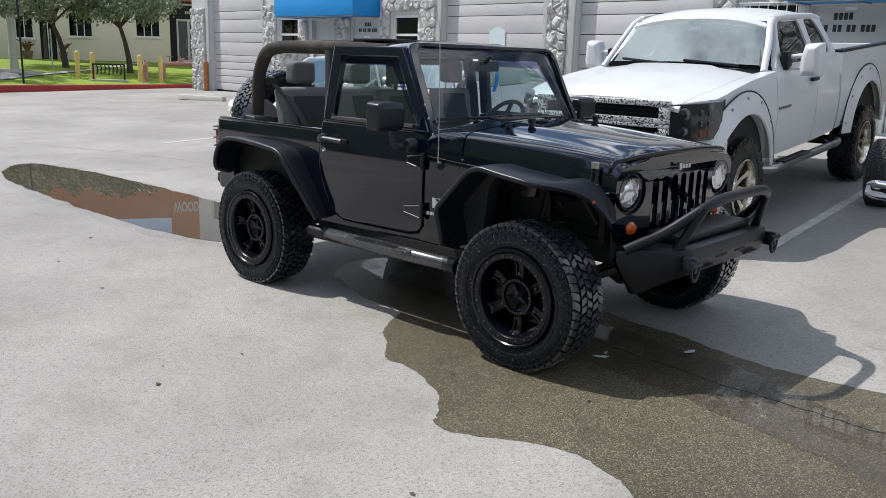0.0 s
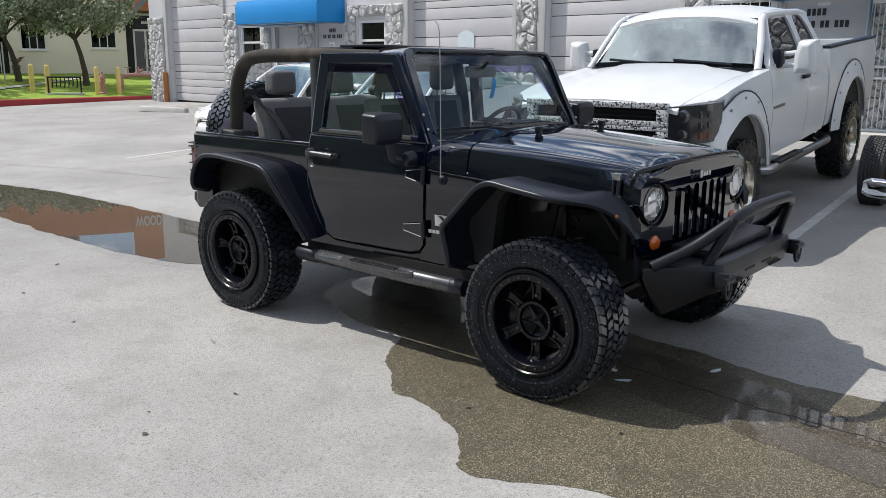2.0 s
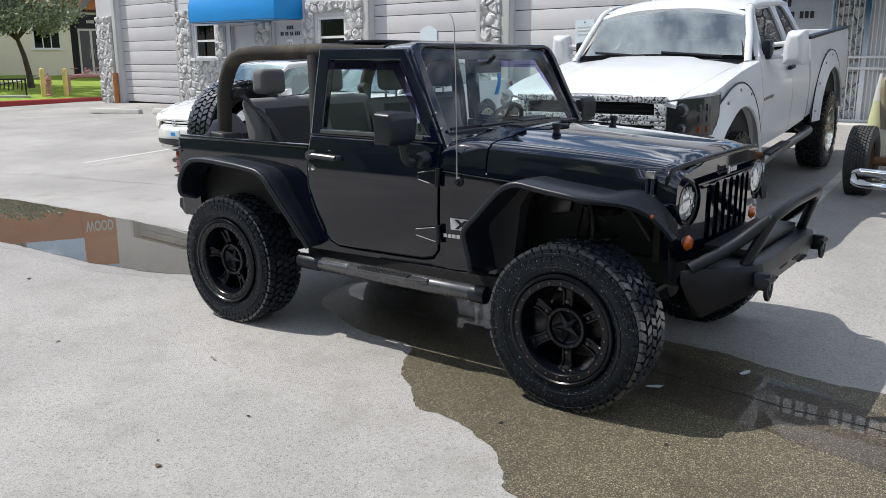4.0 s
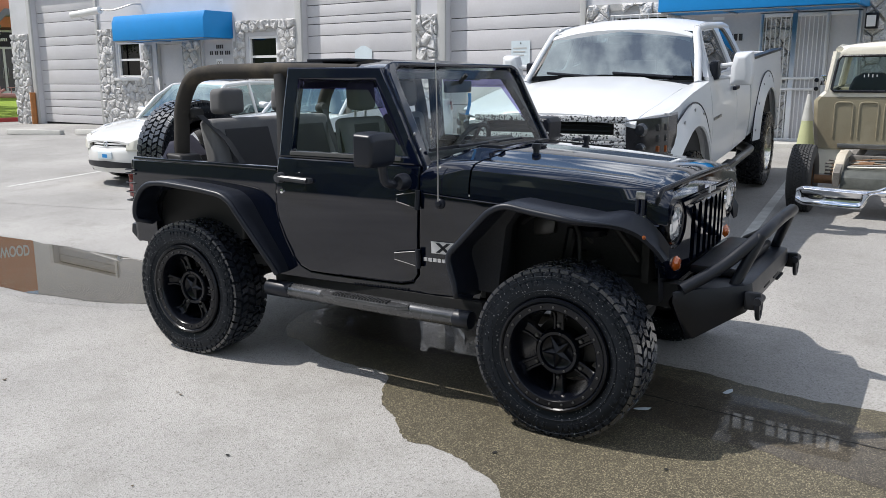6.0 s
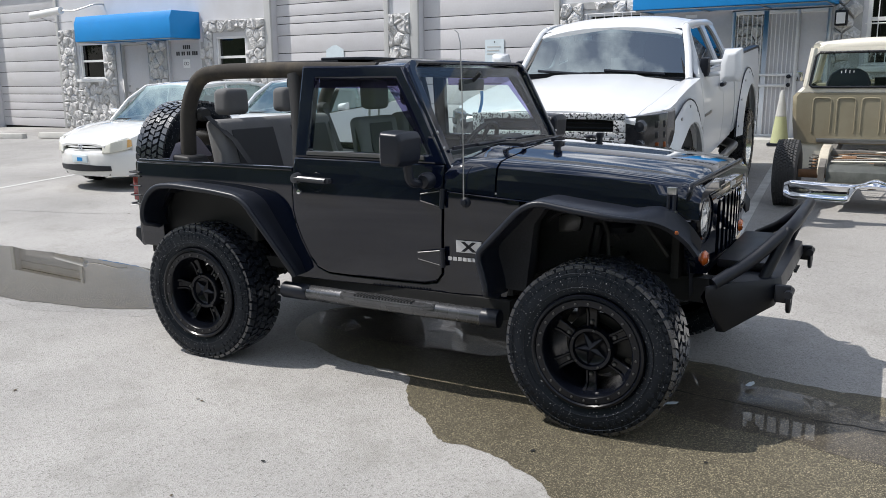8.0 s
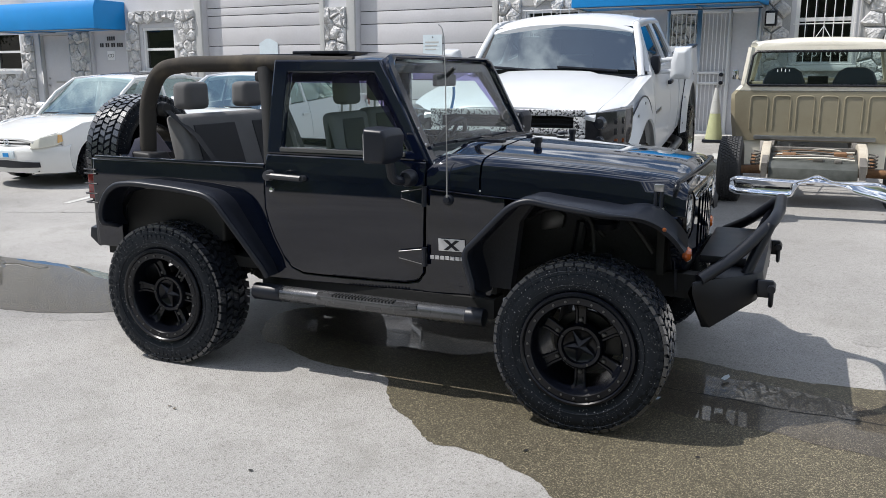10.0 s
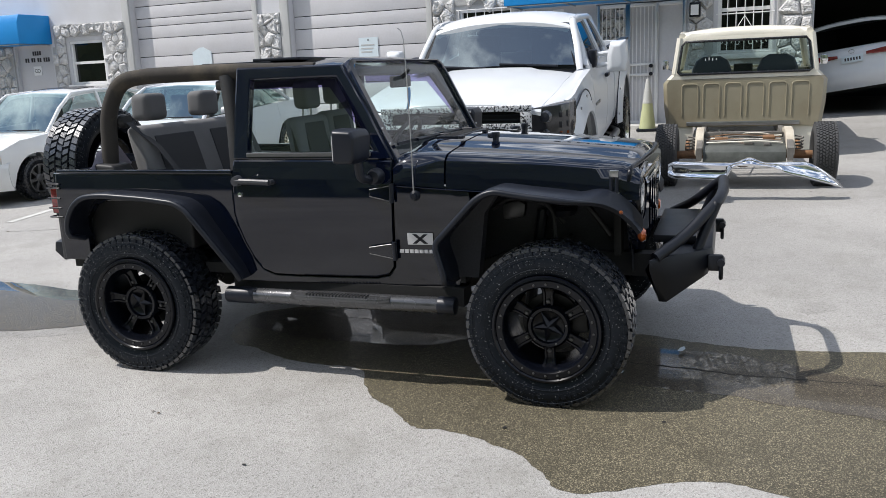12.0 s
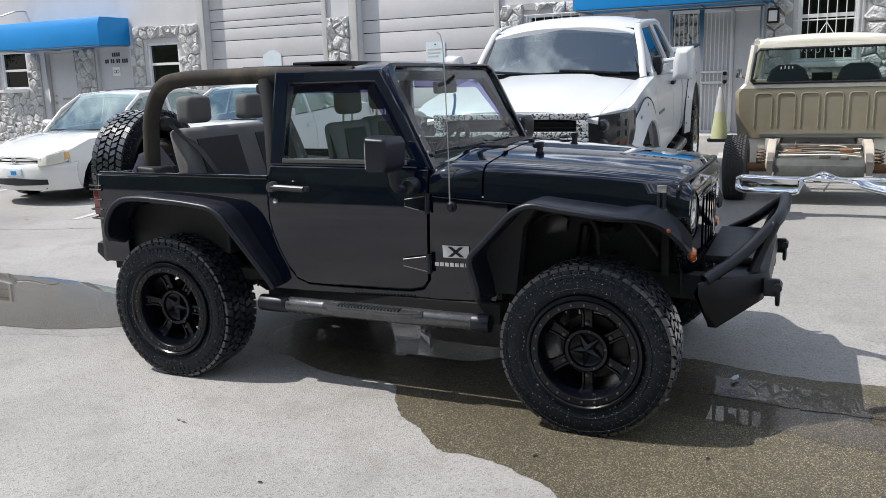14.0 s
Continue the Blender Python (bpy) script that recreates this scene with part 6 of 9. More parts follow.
# antenna
bm = B()
lathe(bm, [(0.0, -0.03), (0.014, -0.028), (0.018, -0.014), (0.026, -0.008), (0.03, 0.004)], (1.70, -half_width(1.7, 1.03), 1.03), "y", 18)
ant = part("antenna_base", bm, BLACK_PLASTIC, jeep, "rubber antenna mount")
bm = B()
y0 = -half_width(1.7, 1.03) - 0.02
tube(bm, [(1.70, y0, 1.035), (1.698, y0, 1.3), (1.692, y0, 1.6), (1.684, y0, 1.82), (1.672, y0, 1.865), (1.655, y0, 1.878)], [0.0042, 0.0032, 0.0028, 0.0026, 0.0024, 0.0034], 6)
part("mast", bm, STEEL, ant)
# trim line along the cowl, plates on the side
side_plate("cowl_seam", [(1.59, 1.092), (1.87, 1.078), (1.87, 1.086), (1.59, 1.100)], -0.004, 0.0, -1, SILVER, jeep)
for s in (-1, 1):
    pl = side_plate("trim_plate", [(1.648, 0.768), (1.788, 0.768), (1.788, 0.832), (1.648, 0.832)], -0.004, 0.0, s, SILVER, jeep, "silver badge plate with a crossed mark", bevel=0.002)
    for a, b in (((1.685, 0.774), (1.752, 0.826)), ((1.685, 0.826), (1.752, 0.774))):
        side_plate("cross_stroke", [(a[0] - 0.009, a[1]), (a[0] + 0.013, a[1]), (b[0] + 0.009, b[1]), (b[0] - 0.013, b[1])], -0.007, -0.0045, s, BLACK_PLASTIC, pl)
    for k in range(7):
        x = 1.602 + k * 0.027
        side_plate("name_bar", [(x, 0.722), (x + 0.021, 0.722), (x + 0.021, 0.741), (x, 0.741)], -0.004, 0.0, s, SILVER, jeep)

# bumpers
fb = new("front_bumper")
fb.parent = jeep
tagged(fb, "angular black steel bumper with a tubular hoop and two shackles")
bm = B()
sec = []
for y, xb, xf, z0, z1 in ((-0.635, 2.885, 2.905, 0.655, 0.705), (-0.555, 2.93, 3.0, 0.475, 0.715), (-0.44, 2.93, 3.165, 0.575, 0.725), (-0.40, 2.93, 3.19, 0.585, 0.73), (0.40, 2.93, 3.19, 0.585, 0.73), (0.44, 2.93, 3.165, 0.575, 0.725), (0.555, 2.93, 3.0, 0.475, 0.715), (0.635, 2.885, 2.905, 0.655, 0.705)):
    zm = z0 + (z1 - z0) * 0.55
    sec.append([(xb, y, z0), (xf - 0.03, y, z0), (xf, y, zm), (xf - 0.01, y, z1), (xb, y, z1)])
loft(bm, sec)
part("shell", bm, BLACK_STEEL, fb, bevel=0.006)
bm = B()
tube(bm, rounded([(2.915, -0.60, 0.712), (3.05, -0.47, 0.80), (3.205, -0.325, 0.955), (3.225, -0.20, 0.985), (3.225, 0.20, 0.985), (3.205, 0.325, 0.955), (3.05, 0.47, 0.80), (2.915, 0.60, 0.712)], 0.07), 0.029, 14)
part("hoop", bm, BLACK_STEEL, fb)
for s in (-1, 1):
    bm = B()
    tube(bm, [(3.10, s * 0.43, 0.70), (3.195, s * 0.345, 0.945)], 0.026, 12)
    part("strut", bm, BLACK_STEEL, fb)
    bm = B()
    box(bm, 3.16, 3.235, s * 0.44 - 0.016, s * 0.44 + 0.016, 0.615, 0.70)
    tab = part("shackle_tab", bm, BLACK_STEEL, fb, bevel=0.012)
    bm = B()
    tube(bm, [(3.225, s * 0.44 - 0.045, 0.665), (3.225, s * 0.44 + 0.045, 0.665)], 0.019, 10)
    tube(bm, [(3.225, s * 0.44 + 0.036 * math.cos(a), 0.665 - 0.012 - 0.075 * max(0.0, math.sin(a))) for a in [math.pi * k / 10 for k in range(11)]], 0.011, 8)
    part("shackle", bm, BLACK_STEEL, tab)
    part("winch_slot", boxed(3.18, 3.188, s * 0.10 - 0.055, s * 0.10 + 0.055, 0.645, 0.667), DARK, fb)
    part("grille_slash", boxed(3.172, 3.186, s * 0.24 - 0.07, s * 0.24 + 0.07, 0.604, 0.612), DARK, fb)
part("winch_plate", boxed(2.88, 3.10, -0.36, 0.36, 0.735, 0.775), BLACK_STEEL, fb, bevel=0.008)
bm = B()
sec = []
for y, xb, xf, z0, z1 in ((-0.70, -0.72, -0.58, 0.60, 0.715), (-0.52, -0.78, -0.60, 0.575, 0.73), (0.52, -0.78, -0.60, 0.575, 0.73), (0.70, -0.72, -0.58, 0.60, 0.715)):
    sec.append([(xb + 0.06, y, z0), (xf, y, z0 + 0.02), (xf, y, z1), (xb, y, z1), (xb - 0.01, y, z1 - 0.06)])
loft(bm, sec)
part("rear_bumper", bm, BLACK_STEEL, jeep, "angular black steel rear bumper", bevel=0.008)

# chassis
for s in (-1, 1):
    bm = B()
    sec = []
    for x, z in ((-0.62, 0.60), (-0.3, 0.66), (0.3, 0.66), (0.7, 0.50), (1.8, 0.50), (2.2, 0.66), (2.95, 0.64)):
        sec.append([(x, s * 0.40, z - 0.06), (x, s * 0.48, z - 0.06), (x, s * 0.48, z + 0.06), (x, s * 0.40, z + 0.06)])
    loft(bm, sec)
    part("frame_rail", bm, DARK, jeep)
    for x in (0.12, 2.30):
        bm = B()
        tube(bm, [(x - 0.05, s * 0.52, 0.36), (x + 0.02, s * 0.46, 0.92)], 0.03, 10)
        sh = part("shock_absorber", bm, BLACK_STEEL, jeep)
        bm = B()
        tube(bm, [(x + 0.12 + 0.055 * math.cos(a * 0.7), s * 0.47 + 0.055 * math.sin(a * 0.7), 0.46 + 0.006 * a) for a in range(60)], 0.008, 5)
        part("coil_spring", bm, BLACK_STEEL, jeep)
for x in (0.0, 2.424):
    bm = B()
    tube(bm, [(x, -0.64, HUB), (x, 0.64, HUB)], 0.045, 12)
    lathe(bm, [(0.0, -0.13), (0.09, -0.10), (0.13, 0.0), (0.09, 0.10), (0.0, 0.13)], (x, 0.15 if x > 1 else 0, HUB), "x", 18)
    part("axle", bm, DARK, jeep)
bm = B()
tube(bm, [(2.62, -0.60, 0.47), (2.66, 0.45, 0.55)], 0.02, 8)
part("drag_link", bm, BLACK_STEEL, jeep)
bm = B()
box(bm, 0.75, 1.5, -0.22, 0.22, 0.36, 0.56)
part("skid_plate", bm, DARK, jeep, bevel=0.03)
bm = B()
box(bm, -0.15, 0.55, -0.40, -0.05, 0.48, 0.62)
part("fuel_tank", bm, DARK, jeep, bevel=0.04)
bm = B()
tube(bm, [(0.0, 0, HUB), (0.95, 0.05, 0.46)], 0.035, 10)
part("drive_shaft", bm, DARK, jeep)
bm = B()
box(bm, 1.95, 2.75, -0.36, 0.36, 0.72, 1.12)
part("engine_block", bm, DARK, jeep, bevel=0.05)


# inside the front wheel openings: liner, steering gear, hoses, spring seat
for s in (-1, 1):
    bm = B()
    prism(bm, [(2.10, 0.86), (2.22, 0.88), (2.23, 0.95), (2.18, 0.98), (2.10, 0.95)], "y", min(s * 0.40, s * 0.47), max(s * 0.40, s * 0.47))
    part("steering_gear", bm, BOLT_GREY, jeep, "grimy cast-metal steering gear", bevel=0.02)
    bm = B()
    lathe(bm, [(0.0, 0.0), (0.075, 0.0), (0.085, 0.03), (0.07, 0.05), (0.0, 0.05)], (2.42, s * 0.47, 0.90), "z", 18)
    part("spring_seat", bm, BLACK_STEEL, jeep)
    for pts, r in (([(2.06, 0.50, 0.93), (2.16, 0.54, 1.0), (2.34, 0.53, 0.98), (2.44, 0.50, 0.86)], 0.012), ([(2.30, 0.52, 1.02), (2.40, 0.56, 0.94), (2.42, 0.60, 0.72), (2.42, 0.62, 0.56)], 0.010), ([(2.5, 0.48, 1.0), (2.6, 0.52, 0.92), (2.68, 0.50, 0.80)], 0.016)):
        bm = B()
        tube(bm, rounded([(x, s * y, z) for x, y, z in pts], 0.06), r, 8)
        part("hose", bm, VINYL, jeep)
    part("control_arm", boxed(1.62, 2.40, min(s * 0.44, s * 0.49), max(s * 0.44, s * 0.49), 0.40, 0.45), FRAME_DIRTY, jeep, bevel=0.01)


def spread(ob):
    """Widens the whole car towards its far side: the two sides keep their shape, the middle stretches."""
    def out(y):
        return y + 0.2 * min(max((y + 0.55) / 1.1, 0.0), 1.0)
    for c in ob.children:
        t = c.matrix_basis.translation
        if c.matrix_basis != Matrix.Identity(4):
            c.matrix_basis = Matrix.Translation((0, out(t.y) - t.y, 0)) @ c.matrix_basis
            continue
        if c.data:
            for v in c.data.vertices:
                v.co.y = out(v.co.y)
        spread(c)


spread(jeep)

# ---- parked vehicles ----
def parked(x, y, turn, pitch=0.0, z=None):
    """A pose on the lot: local x is ahead, y to the left. turn: heading from world +x; pitch: nose down, in degrees."""
    zz = ground_z(x, y) if z is None else z
    return Matrix.Translation((x, y, zz)) @ Matrix.Rotation(radians(turn), 4, "Z") @ Matrix.Rotation(radians(pitch), 4, "Y")


def shell(bm, P, Q):
    """A plate between an outer and an inner grid of places."""
    A, C = [[bm.verts.new(p) for p in row] for row in P], [[bm.verts.new(p) for p in row] for row in Q]
    n, k = len(A), len(A[0])
    for i in range(n - 1):
        for j in range(k - 1):
            bm.faces.new((A[i][j], A[i + 1][j], A[i + 1][j + 1], A[i][j + 1]))
            bm.faces.new((C[i][j], C[i][j + 1], C[i + 1][j + 1], C[i + 1][j]))
    for i in range(n - 1):
        bm.faces.new((A[i][0], C[i][0], C[i + 1][0], A[i + 1][0]))
        bm.faces.new((A[i][-1], A[i + 1][-1], C[i + 1][-1], C[i][-1]))
    for j in range(k - 1):
        bm.faces.new((A[0][j], A[0][j + 1], C[0][j + 1], C[0][j]))
        bm.faces.new((A[-1][j], C[-1][j], C[-1][j + 1], A[-1][j + 1]))


def interp(pts, x):
    if x <= pts[0][0]:
        return pts[0][1]
    for (xa, ya), (xb, yb) in zip(pts, pts[1:]):
        if x <= xb:
            return ya + (yb - ya) * (x - xa) / (xb - xa)
    return pts[-1][1]


def body_side(name, s, x0, x1, low, high, width, crown, arches, material, parent, nz=7, thick=0.04, step=0.045, label=""):
    """One panel of a car's side. low, high, width: lines over x; crown: the side's bulge over height; arches: (x, hub z, radius)."""
    n = max(4, int(abs(x1 - x0) / step))
    P, Q = [], []
    for i in range(n + 1):
        x = x0 + (x1 - x0) * i / n
        lo, hi = interp(low, x), interp(high, x)
        for cx, cz, r in arches:
            if abs(x - cx) < r:
                lo = max(lo, cz + math.sqrt(r * r - (x - cx) ** 2))
        lo = min(lo, hi - 0.02)
        a, b = [], []
        for j in range(nz + 1):
            z = lo + (hi - lo) * j / nz
            y = interp(width, x) - interp(crown, z)
            a.append((x, s * y, z))
            b.append((x, s * (y - thick), z))
        P.append(a)
        Q.append(b)
    bm = B()
    shell(bm, P, Q)
    return part(name, bm, material, parent, label, sharp=40)


def deck(name, xs, width, height, material, parent, fall=0.05, thick=0.03, ny=10, label="", crease=0.0):
    """A crowned plate across the car: hood, roof or boot lid."""
    P, Q = [], []
    for x in xs:
        w, z = interp(width, x), interp(height, x)
        a, b = [], []
        for j in range(ny + 1):
            t = -1 + 2 * j / ny
            zz = z - fall * abs(t) ** 2.6 + crease * (1 if abs(t) < 0.55 else 0)
            a.append((x, t * w, zz))
            b.append((x, t * w, zz - thick))
        P.append(a)
        Q.append(b)
    bm = B()
    shell(bm, P, Q)
    return part(name, bm, material, parent, label, sharp=40)


def pane_of(name, pts, parent, material):
    bm = B()
    bm.faces.new([bm.verts.new(p) for p in pts])
    ob = part(name, bm, material, parent)
    ob.visible_shadow = False
    return ob


def road_wheel(parent, m, r, rim, width, spokes, alloy, rubber, seed, rows=5, count=32, dish=0.0, lug=False):
    w = new("wheel")
    w.parent = parent
    w.matrix_basis = m
    tyre_parts(w, r, rim, width, rubber, count, rows, seed, lug)
    f = -width / 2 + 0.004
    bm = B()
    lathe(bm, [(rim + 0.004, f + 0.02), (rim + 0.002, f), (rim - 0.012, f - 0.002), (rim - 0.022, f + 0.02), (rim - 0.03, f + 0.10 + dish), (rim - 0.02, f + width * 0.8), (rim, f + width * 0.8)], (0, 0, 0), "y", 40, True)
    part("rim", bm, alloy, w)
    for i in range(spokes):
        rot = Matrix.Rotation(-2 * math.pi * i / spokes, 4, "Y")
        wd = min(0.03, 0.28 * rim * 3.2 / spokes)
        bm = B()
        loft(bm, [[rot @ vec(rr, d, -ww), rot @ vec(rr, d, ww), rot @ vec(rr, d + 0.03, ww), rot @ vec(rr, d + 0.03, -ww)] for rr, d, ww in ((0.03, f + 0.03 + dish, wd * 0.8), (rim * 0.55, f + 0.025 + dish * 0.8, wd * 0.7), (rim - 0.018, f + 0.018 + dish * 0.4, wd))])
        part("spoke", bm, alloy, w)
    bm = B()
    lathe(bm, [(0.0, f + 0.012 + dish), (0.04, f + 0.014 + dish), (0.06, f + 0.03 + dish), (0.06, f + 0.08 + dish)], (0, 0, 0), "y", 20)
    part("hub", bm, alloy, w)
    bm = B()
    lathe(bm, [(0.0, f + 0.13 + dish), (rim - 0.035, f + 0.13 + dish), (rim - 0.035, f + 0.15 + dish), (0.0, f + 0.15 + dish)], (0, 0, 0), "y", 28)
    part("brake_disc", bm, DARK, w)
    return w


def four_wheels(parent, xs, half, hubs, *a, **k):
    for x, z in zip(xs, hubs):
        for s in (-1, 1):
            road_wheel(parent, pose(x, s * half, z, 0, 17 * (x + s), 0 if s < 0 else 180), *a, **k)


# -- lifted white pickup --
truck = thing("pickup_truck", "lifted white extended-cab pickup with flecked chrome grille and bolt-on flares", "truck", parked(1.01, 2.95, -88.8, 4.6, 0.145))
TW = [(-4.8, 0.985), (-2.8, 0.995), (-0.2, 1.0), (0.3, 0.995), (0.46, 0.975), (0.62, 0.90), (0.74, 0.78)]
TC = [(0.55, 0.05), (0.8, 0.012), (1.05, 0.0), (1.25, 0.02), (1.42, 0.05), (1.55, 0.085)]
FTOP = [(-0.80, 1.425), (-0.2, 1.385), (0.2, 1.338), (0.5, 1.285), (0.62, 1.25)]
four_wheels(truck, (0.0, -3.65), 0.90, (0.455, 0.375), 0.455, 0.262, 0.30, 8, ALLOY, RUBBER, 21, dish=0.06, lug=True)
ARF, ARR = (0.0, 0.52, 0.60), (-3.65, 0.50, 0.62)
for s in (-1, 1):
    body_side("front_fender", s, 0.50, -0.80, [(-0.80, 0.62), (0.42, 0.62), (0.43, 0.93), (0.5, 0.95)], FTOP, TW, TC, [ARF], WHITE_PAINT, truck)
    d = body_side("front_door", s, -0.81, -1.90, [(-1.90, 0.62), (-0.81, 0.62)], [(-1.90, 1.46), (-0.81, 1.46)], TW, TC, [], WHITE_PAINT, truck)
    body_side("rear_door", s, -1.91, -2.64, [(-2.64, 0.64), (-1.91, 0.62)], [(-2.64, 1.48), (-1.91, 1.46)], TW, TC, [], WHITE_PAINT, truck)
    body_side("bed_side", s, -2.68, -4.78, [(-4.78, 0.76), (-2.68, 0.66)], [(-4.78, 1.50), (-2.68, 1.49)], TW, [(0.5, 0.05), (0.8, 0.01), (1.1, 0.0), (1.5, 0.03)], [ARR], WHITE_PAINT, truck)
    # bolt-on arch flares
    for cx, cz, r in (ARF, ARR):
        sec = []
        for k in range(21):
            a = radians(-8 + 196 * k / 20)
            c, sn = math.cos(a), math.sin(a)
            ring = []
            for rr, y in ((r + 0.19, 0.99), (r + 0.185, 1.004), (r + 0.06, 1.045), (r + 0.0, 1.055), (r - 0.01, 1.04), (r + 0.05, 0.97)):
                x, z = cx + rr * c, cz + rr * sn
                ring.append((x, s * (y - (1.0 - interp(TW, x))), max(z, 0.58)))
            sec.append(ring)
        bm = B()
        loft(bm, sec)
        fl = part("arch_flare", bm, WHITE_PAINT, truck, "white bolt-on arch flare")
        bm = B()
        rim_line = []
        for k in range(25):
            a = radians(4 + 172 * k / 24)
            x = cx + (r + 0.194) * math.cos(a)
            rim_line.append((x, s * (1.0 - (1.0 - interp(TW, x))), cz + (r + 0.194) * math.sin(a)))
        tube(bm, rim_line, 0.007, 6)
        part("gasket", bm, BLACK_PLASTIC, fl, "thin black rubber gasket")
        for k in range(7):
            a = radians(15 + 150 * k / 6)
            bm = B()
            x = cx + (r + 0.135) * math.cos(a)
            lathe(bm, [(0.0, -0.008), (0.012, -0.006), (0.014, 0.004)], (x, s * (1.024 - (1.0 - interp(TW, x))), cz + (r + 0.135) * math.sin(a)), "y", 8)
            part("flare_bolt", bm, STEEL, fl)
        bm = B()
        lathe(bm, [(r + 0.02, -0.16), (r + 0.03, 0.16)], (cx, s * 0.80, cz), "y", 36)
        for v in bm.verts:
            v.co.z = max(v.co.z, 0.62)
        part("wheel_well", bm, DARK, truck)
    # cab glass, handle, mirror, badge
    yb, yt = s * 0.915, s * 0.735
    # the cab's side above the belt, one plate with two rounded window openings
    def cab_side(pts, off=0.0):
        return [(x, s * (0.935 - (z - 1.45) * 0.43 - off), z) for x, z in pts]
    front_win = [(p.x, p.y) for p in rounded([(-1.20, 1.47, 0), (-1.0, 1.47, 0), (-1.13, 1.74, 0), (-1.24, 1.885, 0), (-1.58, 1.90, 0), (-1.78, 1.885, 0), (-1.83, 1.70, 0), (-1.84, 1.47, 0), (-1.20, 1.47, 0)], 0.09, 3)][:-1]
    rear_win = [(p.x, p.y) for p in rounded([(-2.2, 1.50, 0), (-1.98, 1.48, 0), (-1.96, 1.72, 0), (-1.94, 1.88, 0), (-2.22, 1.87, 0), (-2.36, 1.74, 0), (-2.46, 1.52, 0), (-2.2, 1.50, 0)], 0.07, 3)][:-1]
    frame_pts = [(-0.84, 1.462), (-1.0, 1.62), (-1.16, 1.84), (-1.22, 1.925), (-1.5, 1.945), (-2.2, 1.93), (-2.42, 1.90), (-2.54, 1.66), (-2.63, 1.462)]
    loops = [frame_pts, front_win, rear_win]
    bm = B()
    flat = [[Vector((x, z, 0)) for x, z in lp] for lp in loops]
    every = [p for lp in loops for p in lp]
    va, vb = [bm.verts.new(p) for p in cab_side(every)], [bm.verts.new(p) for p in cab_side(every, 0.05)]
    for tri in tessellate_polygon(flat):
        bm.faces.new([va[i] for i in tri])
        bm.faces.new([vb[i] for i in reversed(tri)])
    at = 0
    for lp in loops:
        ring_faces(bm, va[at:at + len(lp)], vb[at:at + len(lp)])
        at += len(lp)
    part("cab_side", bm, WHITE_PAINT, truck, sharp=40)
    pane_of("side_window", cab_side(front_win, 0.022), d, GLASS_SIDE)
    pane_of("quarter_window", cab_side(rear_win, 0.022), truck, GLASS_SIDE)
    bm = B()
    box(bm, -1.84, -1.66, min(s * 0.985, s * 1.025), max(s * 0.985, s * 1.025), 1.265, 1.305)
    part("door_handle", bm, BLACK_PLASTIC, d, bevel=0.012)
    bm = B()
    loft(bm, [[(x, s * y, z) for y, z in ((1.08 + a, 1.365 + a), (1.27 - a, 1.365 + a), (1.29 - a, 1.47), (1.27 - a, 1.68 - a), (1.11 + a, 1.67 - a), (1.08 + a, 1.53))] for x, a in ((-0.98, 0.05), (-1.01, 0.01), (-1.12, 0.0), (-1.15, 0.01))])
    mir = part("tow_mirror", bm, WHITE_PAINT, d, "large white telescopic tow mirror", bevel=0.03, seg=3)
    bm = B()
    for z in (1.45, 1.56):
        tube(bm, [(-1.06, s * 0.93, z - 0.02), (-1.07, s * 1.10, z)], 0.022, 8)
    part("mirror_arm", bm, WHITE_PAINT, mir)
    bm = B()
    box(bm, -1.12, -0.98, min(s * 0.90, s * 0.985), max(s * 0.90, s * 0.985), 1.42, 1.60)
    part("mirror_foot", bm, BLACK_PLASTIC, mir, bevel=0.03)
    bm = B()
    for k in range(6):
        box(bm, -0.86 - k * 0.055, -0.825 - k * 0.055, min(s * 0.99, s * 1.006), max(s * 0.99, s * 1.006), 1.065, 1.09)
    part("badge_bar", bm, STEEL, d)
    # running board
    bm = B()
    tube(bm, rounded([(-0.62, s * 0.86, 0.52), (-0.75, s * 1.0, 0.50), (-2.75, s * 1.0, 0.50), (-2.9, s * 0.86, 0.52)], 0.1), 0.06, 12, flat=0.7)
    sb_ = part("running_board", bm, STEEL, truck, "dark oval running board")
    part("step_pad", boxed(-1.7, -0.95, min(s * 0.96, s * 1.05), max(s * 0.96, s * 1.05), 0.535, 0.558), BLACK_PLASTIC, sb_, bevel=0.006)
    # lamps
    bm = B()
    sec = []
    for y, xf, z0, z1 in ((0.99, 0.45, 0.955, 1.285), (0.955, 0.58, 0.95, 1.285), (0.87, 0.67, 0.945, 1.28), (0.76, 0.725, 0.94, 1.272), (0.66, 0.75, 0.94, 1.262)):
        sec.append([(xf - 0.14, s * (y - 0.03), z0), (xf + 0.008, s * y, z0 + 0.01), (xf, s * y, z1 - 0.012), (xf - 0.14, s * (y - 0.03), z1)])
    loft(bm, sec)
    hl = part("headlamp", bm, LENS_SMOKE, truck, "smoked black projector headlamp", bevel=0.012)
    for y, z, r in ((0.77, 1.175, 0.058), (0.765, 1.03, 0.048)):
        bm = B()
        lathe(bm, [(0.0, 0.03), (r * 0.7, 0.024), (r, 0.0), (r, -0.03)], (0.715, s * y, z), "x", 20)
        part("projector", bm, LENS_DIM, hl)
    for k in range(6):
        bm = B()
        box(bm, 0.60 - 0.05 * (k % 2), 0.665 - 0.055 * (k % 2), min(s * (0.87 + 0.045 * (k % 2)), s * (0.905 + 0.045 * (k % 2))), max(s * (0.87 + 0.045 * (k % 2)), s * (0.905 + 0.045 * (k % 2))), 0.99 + 0.085 * (k // 2), 1.045 + 0.085 * (k // 2))
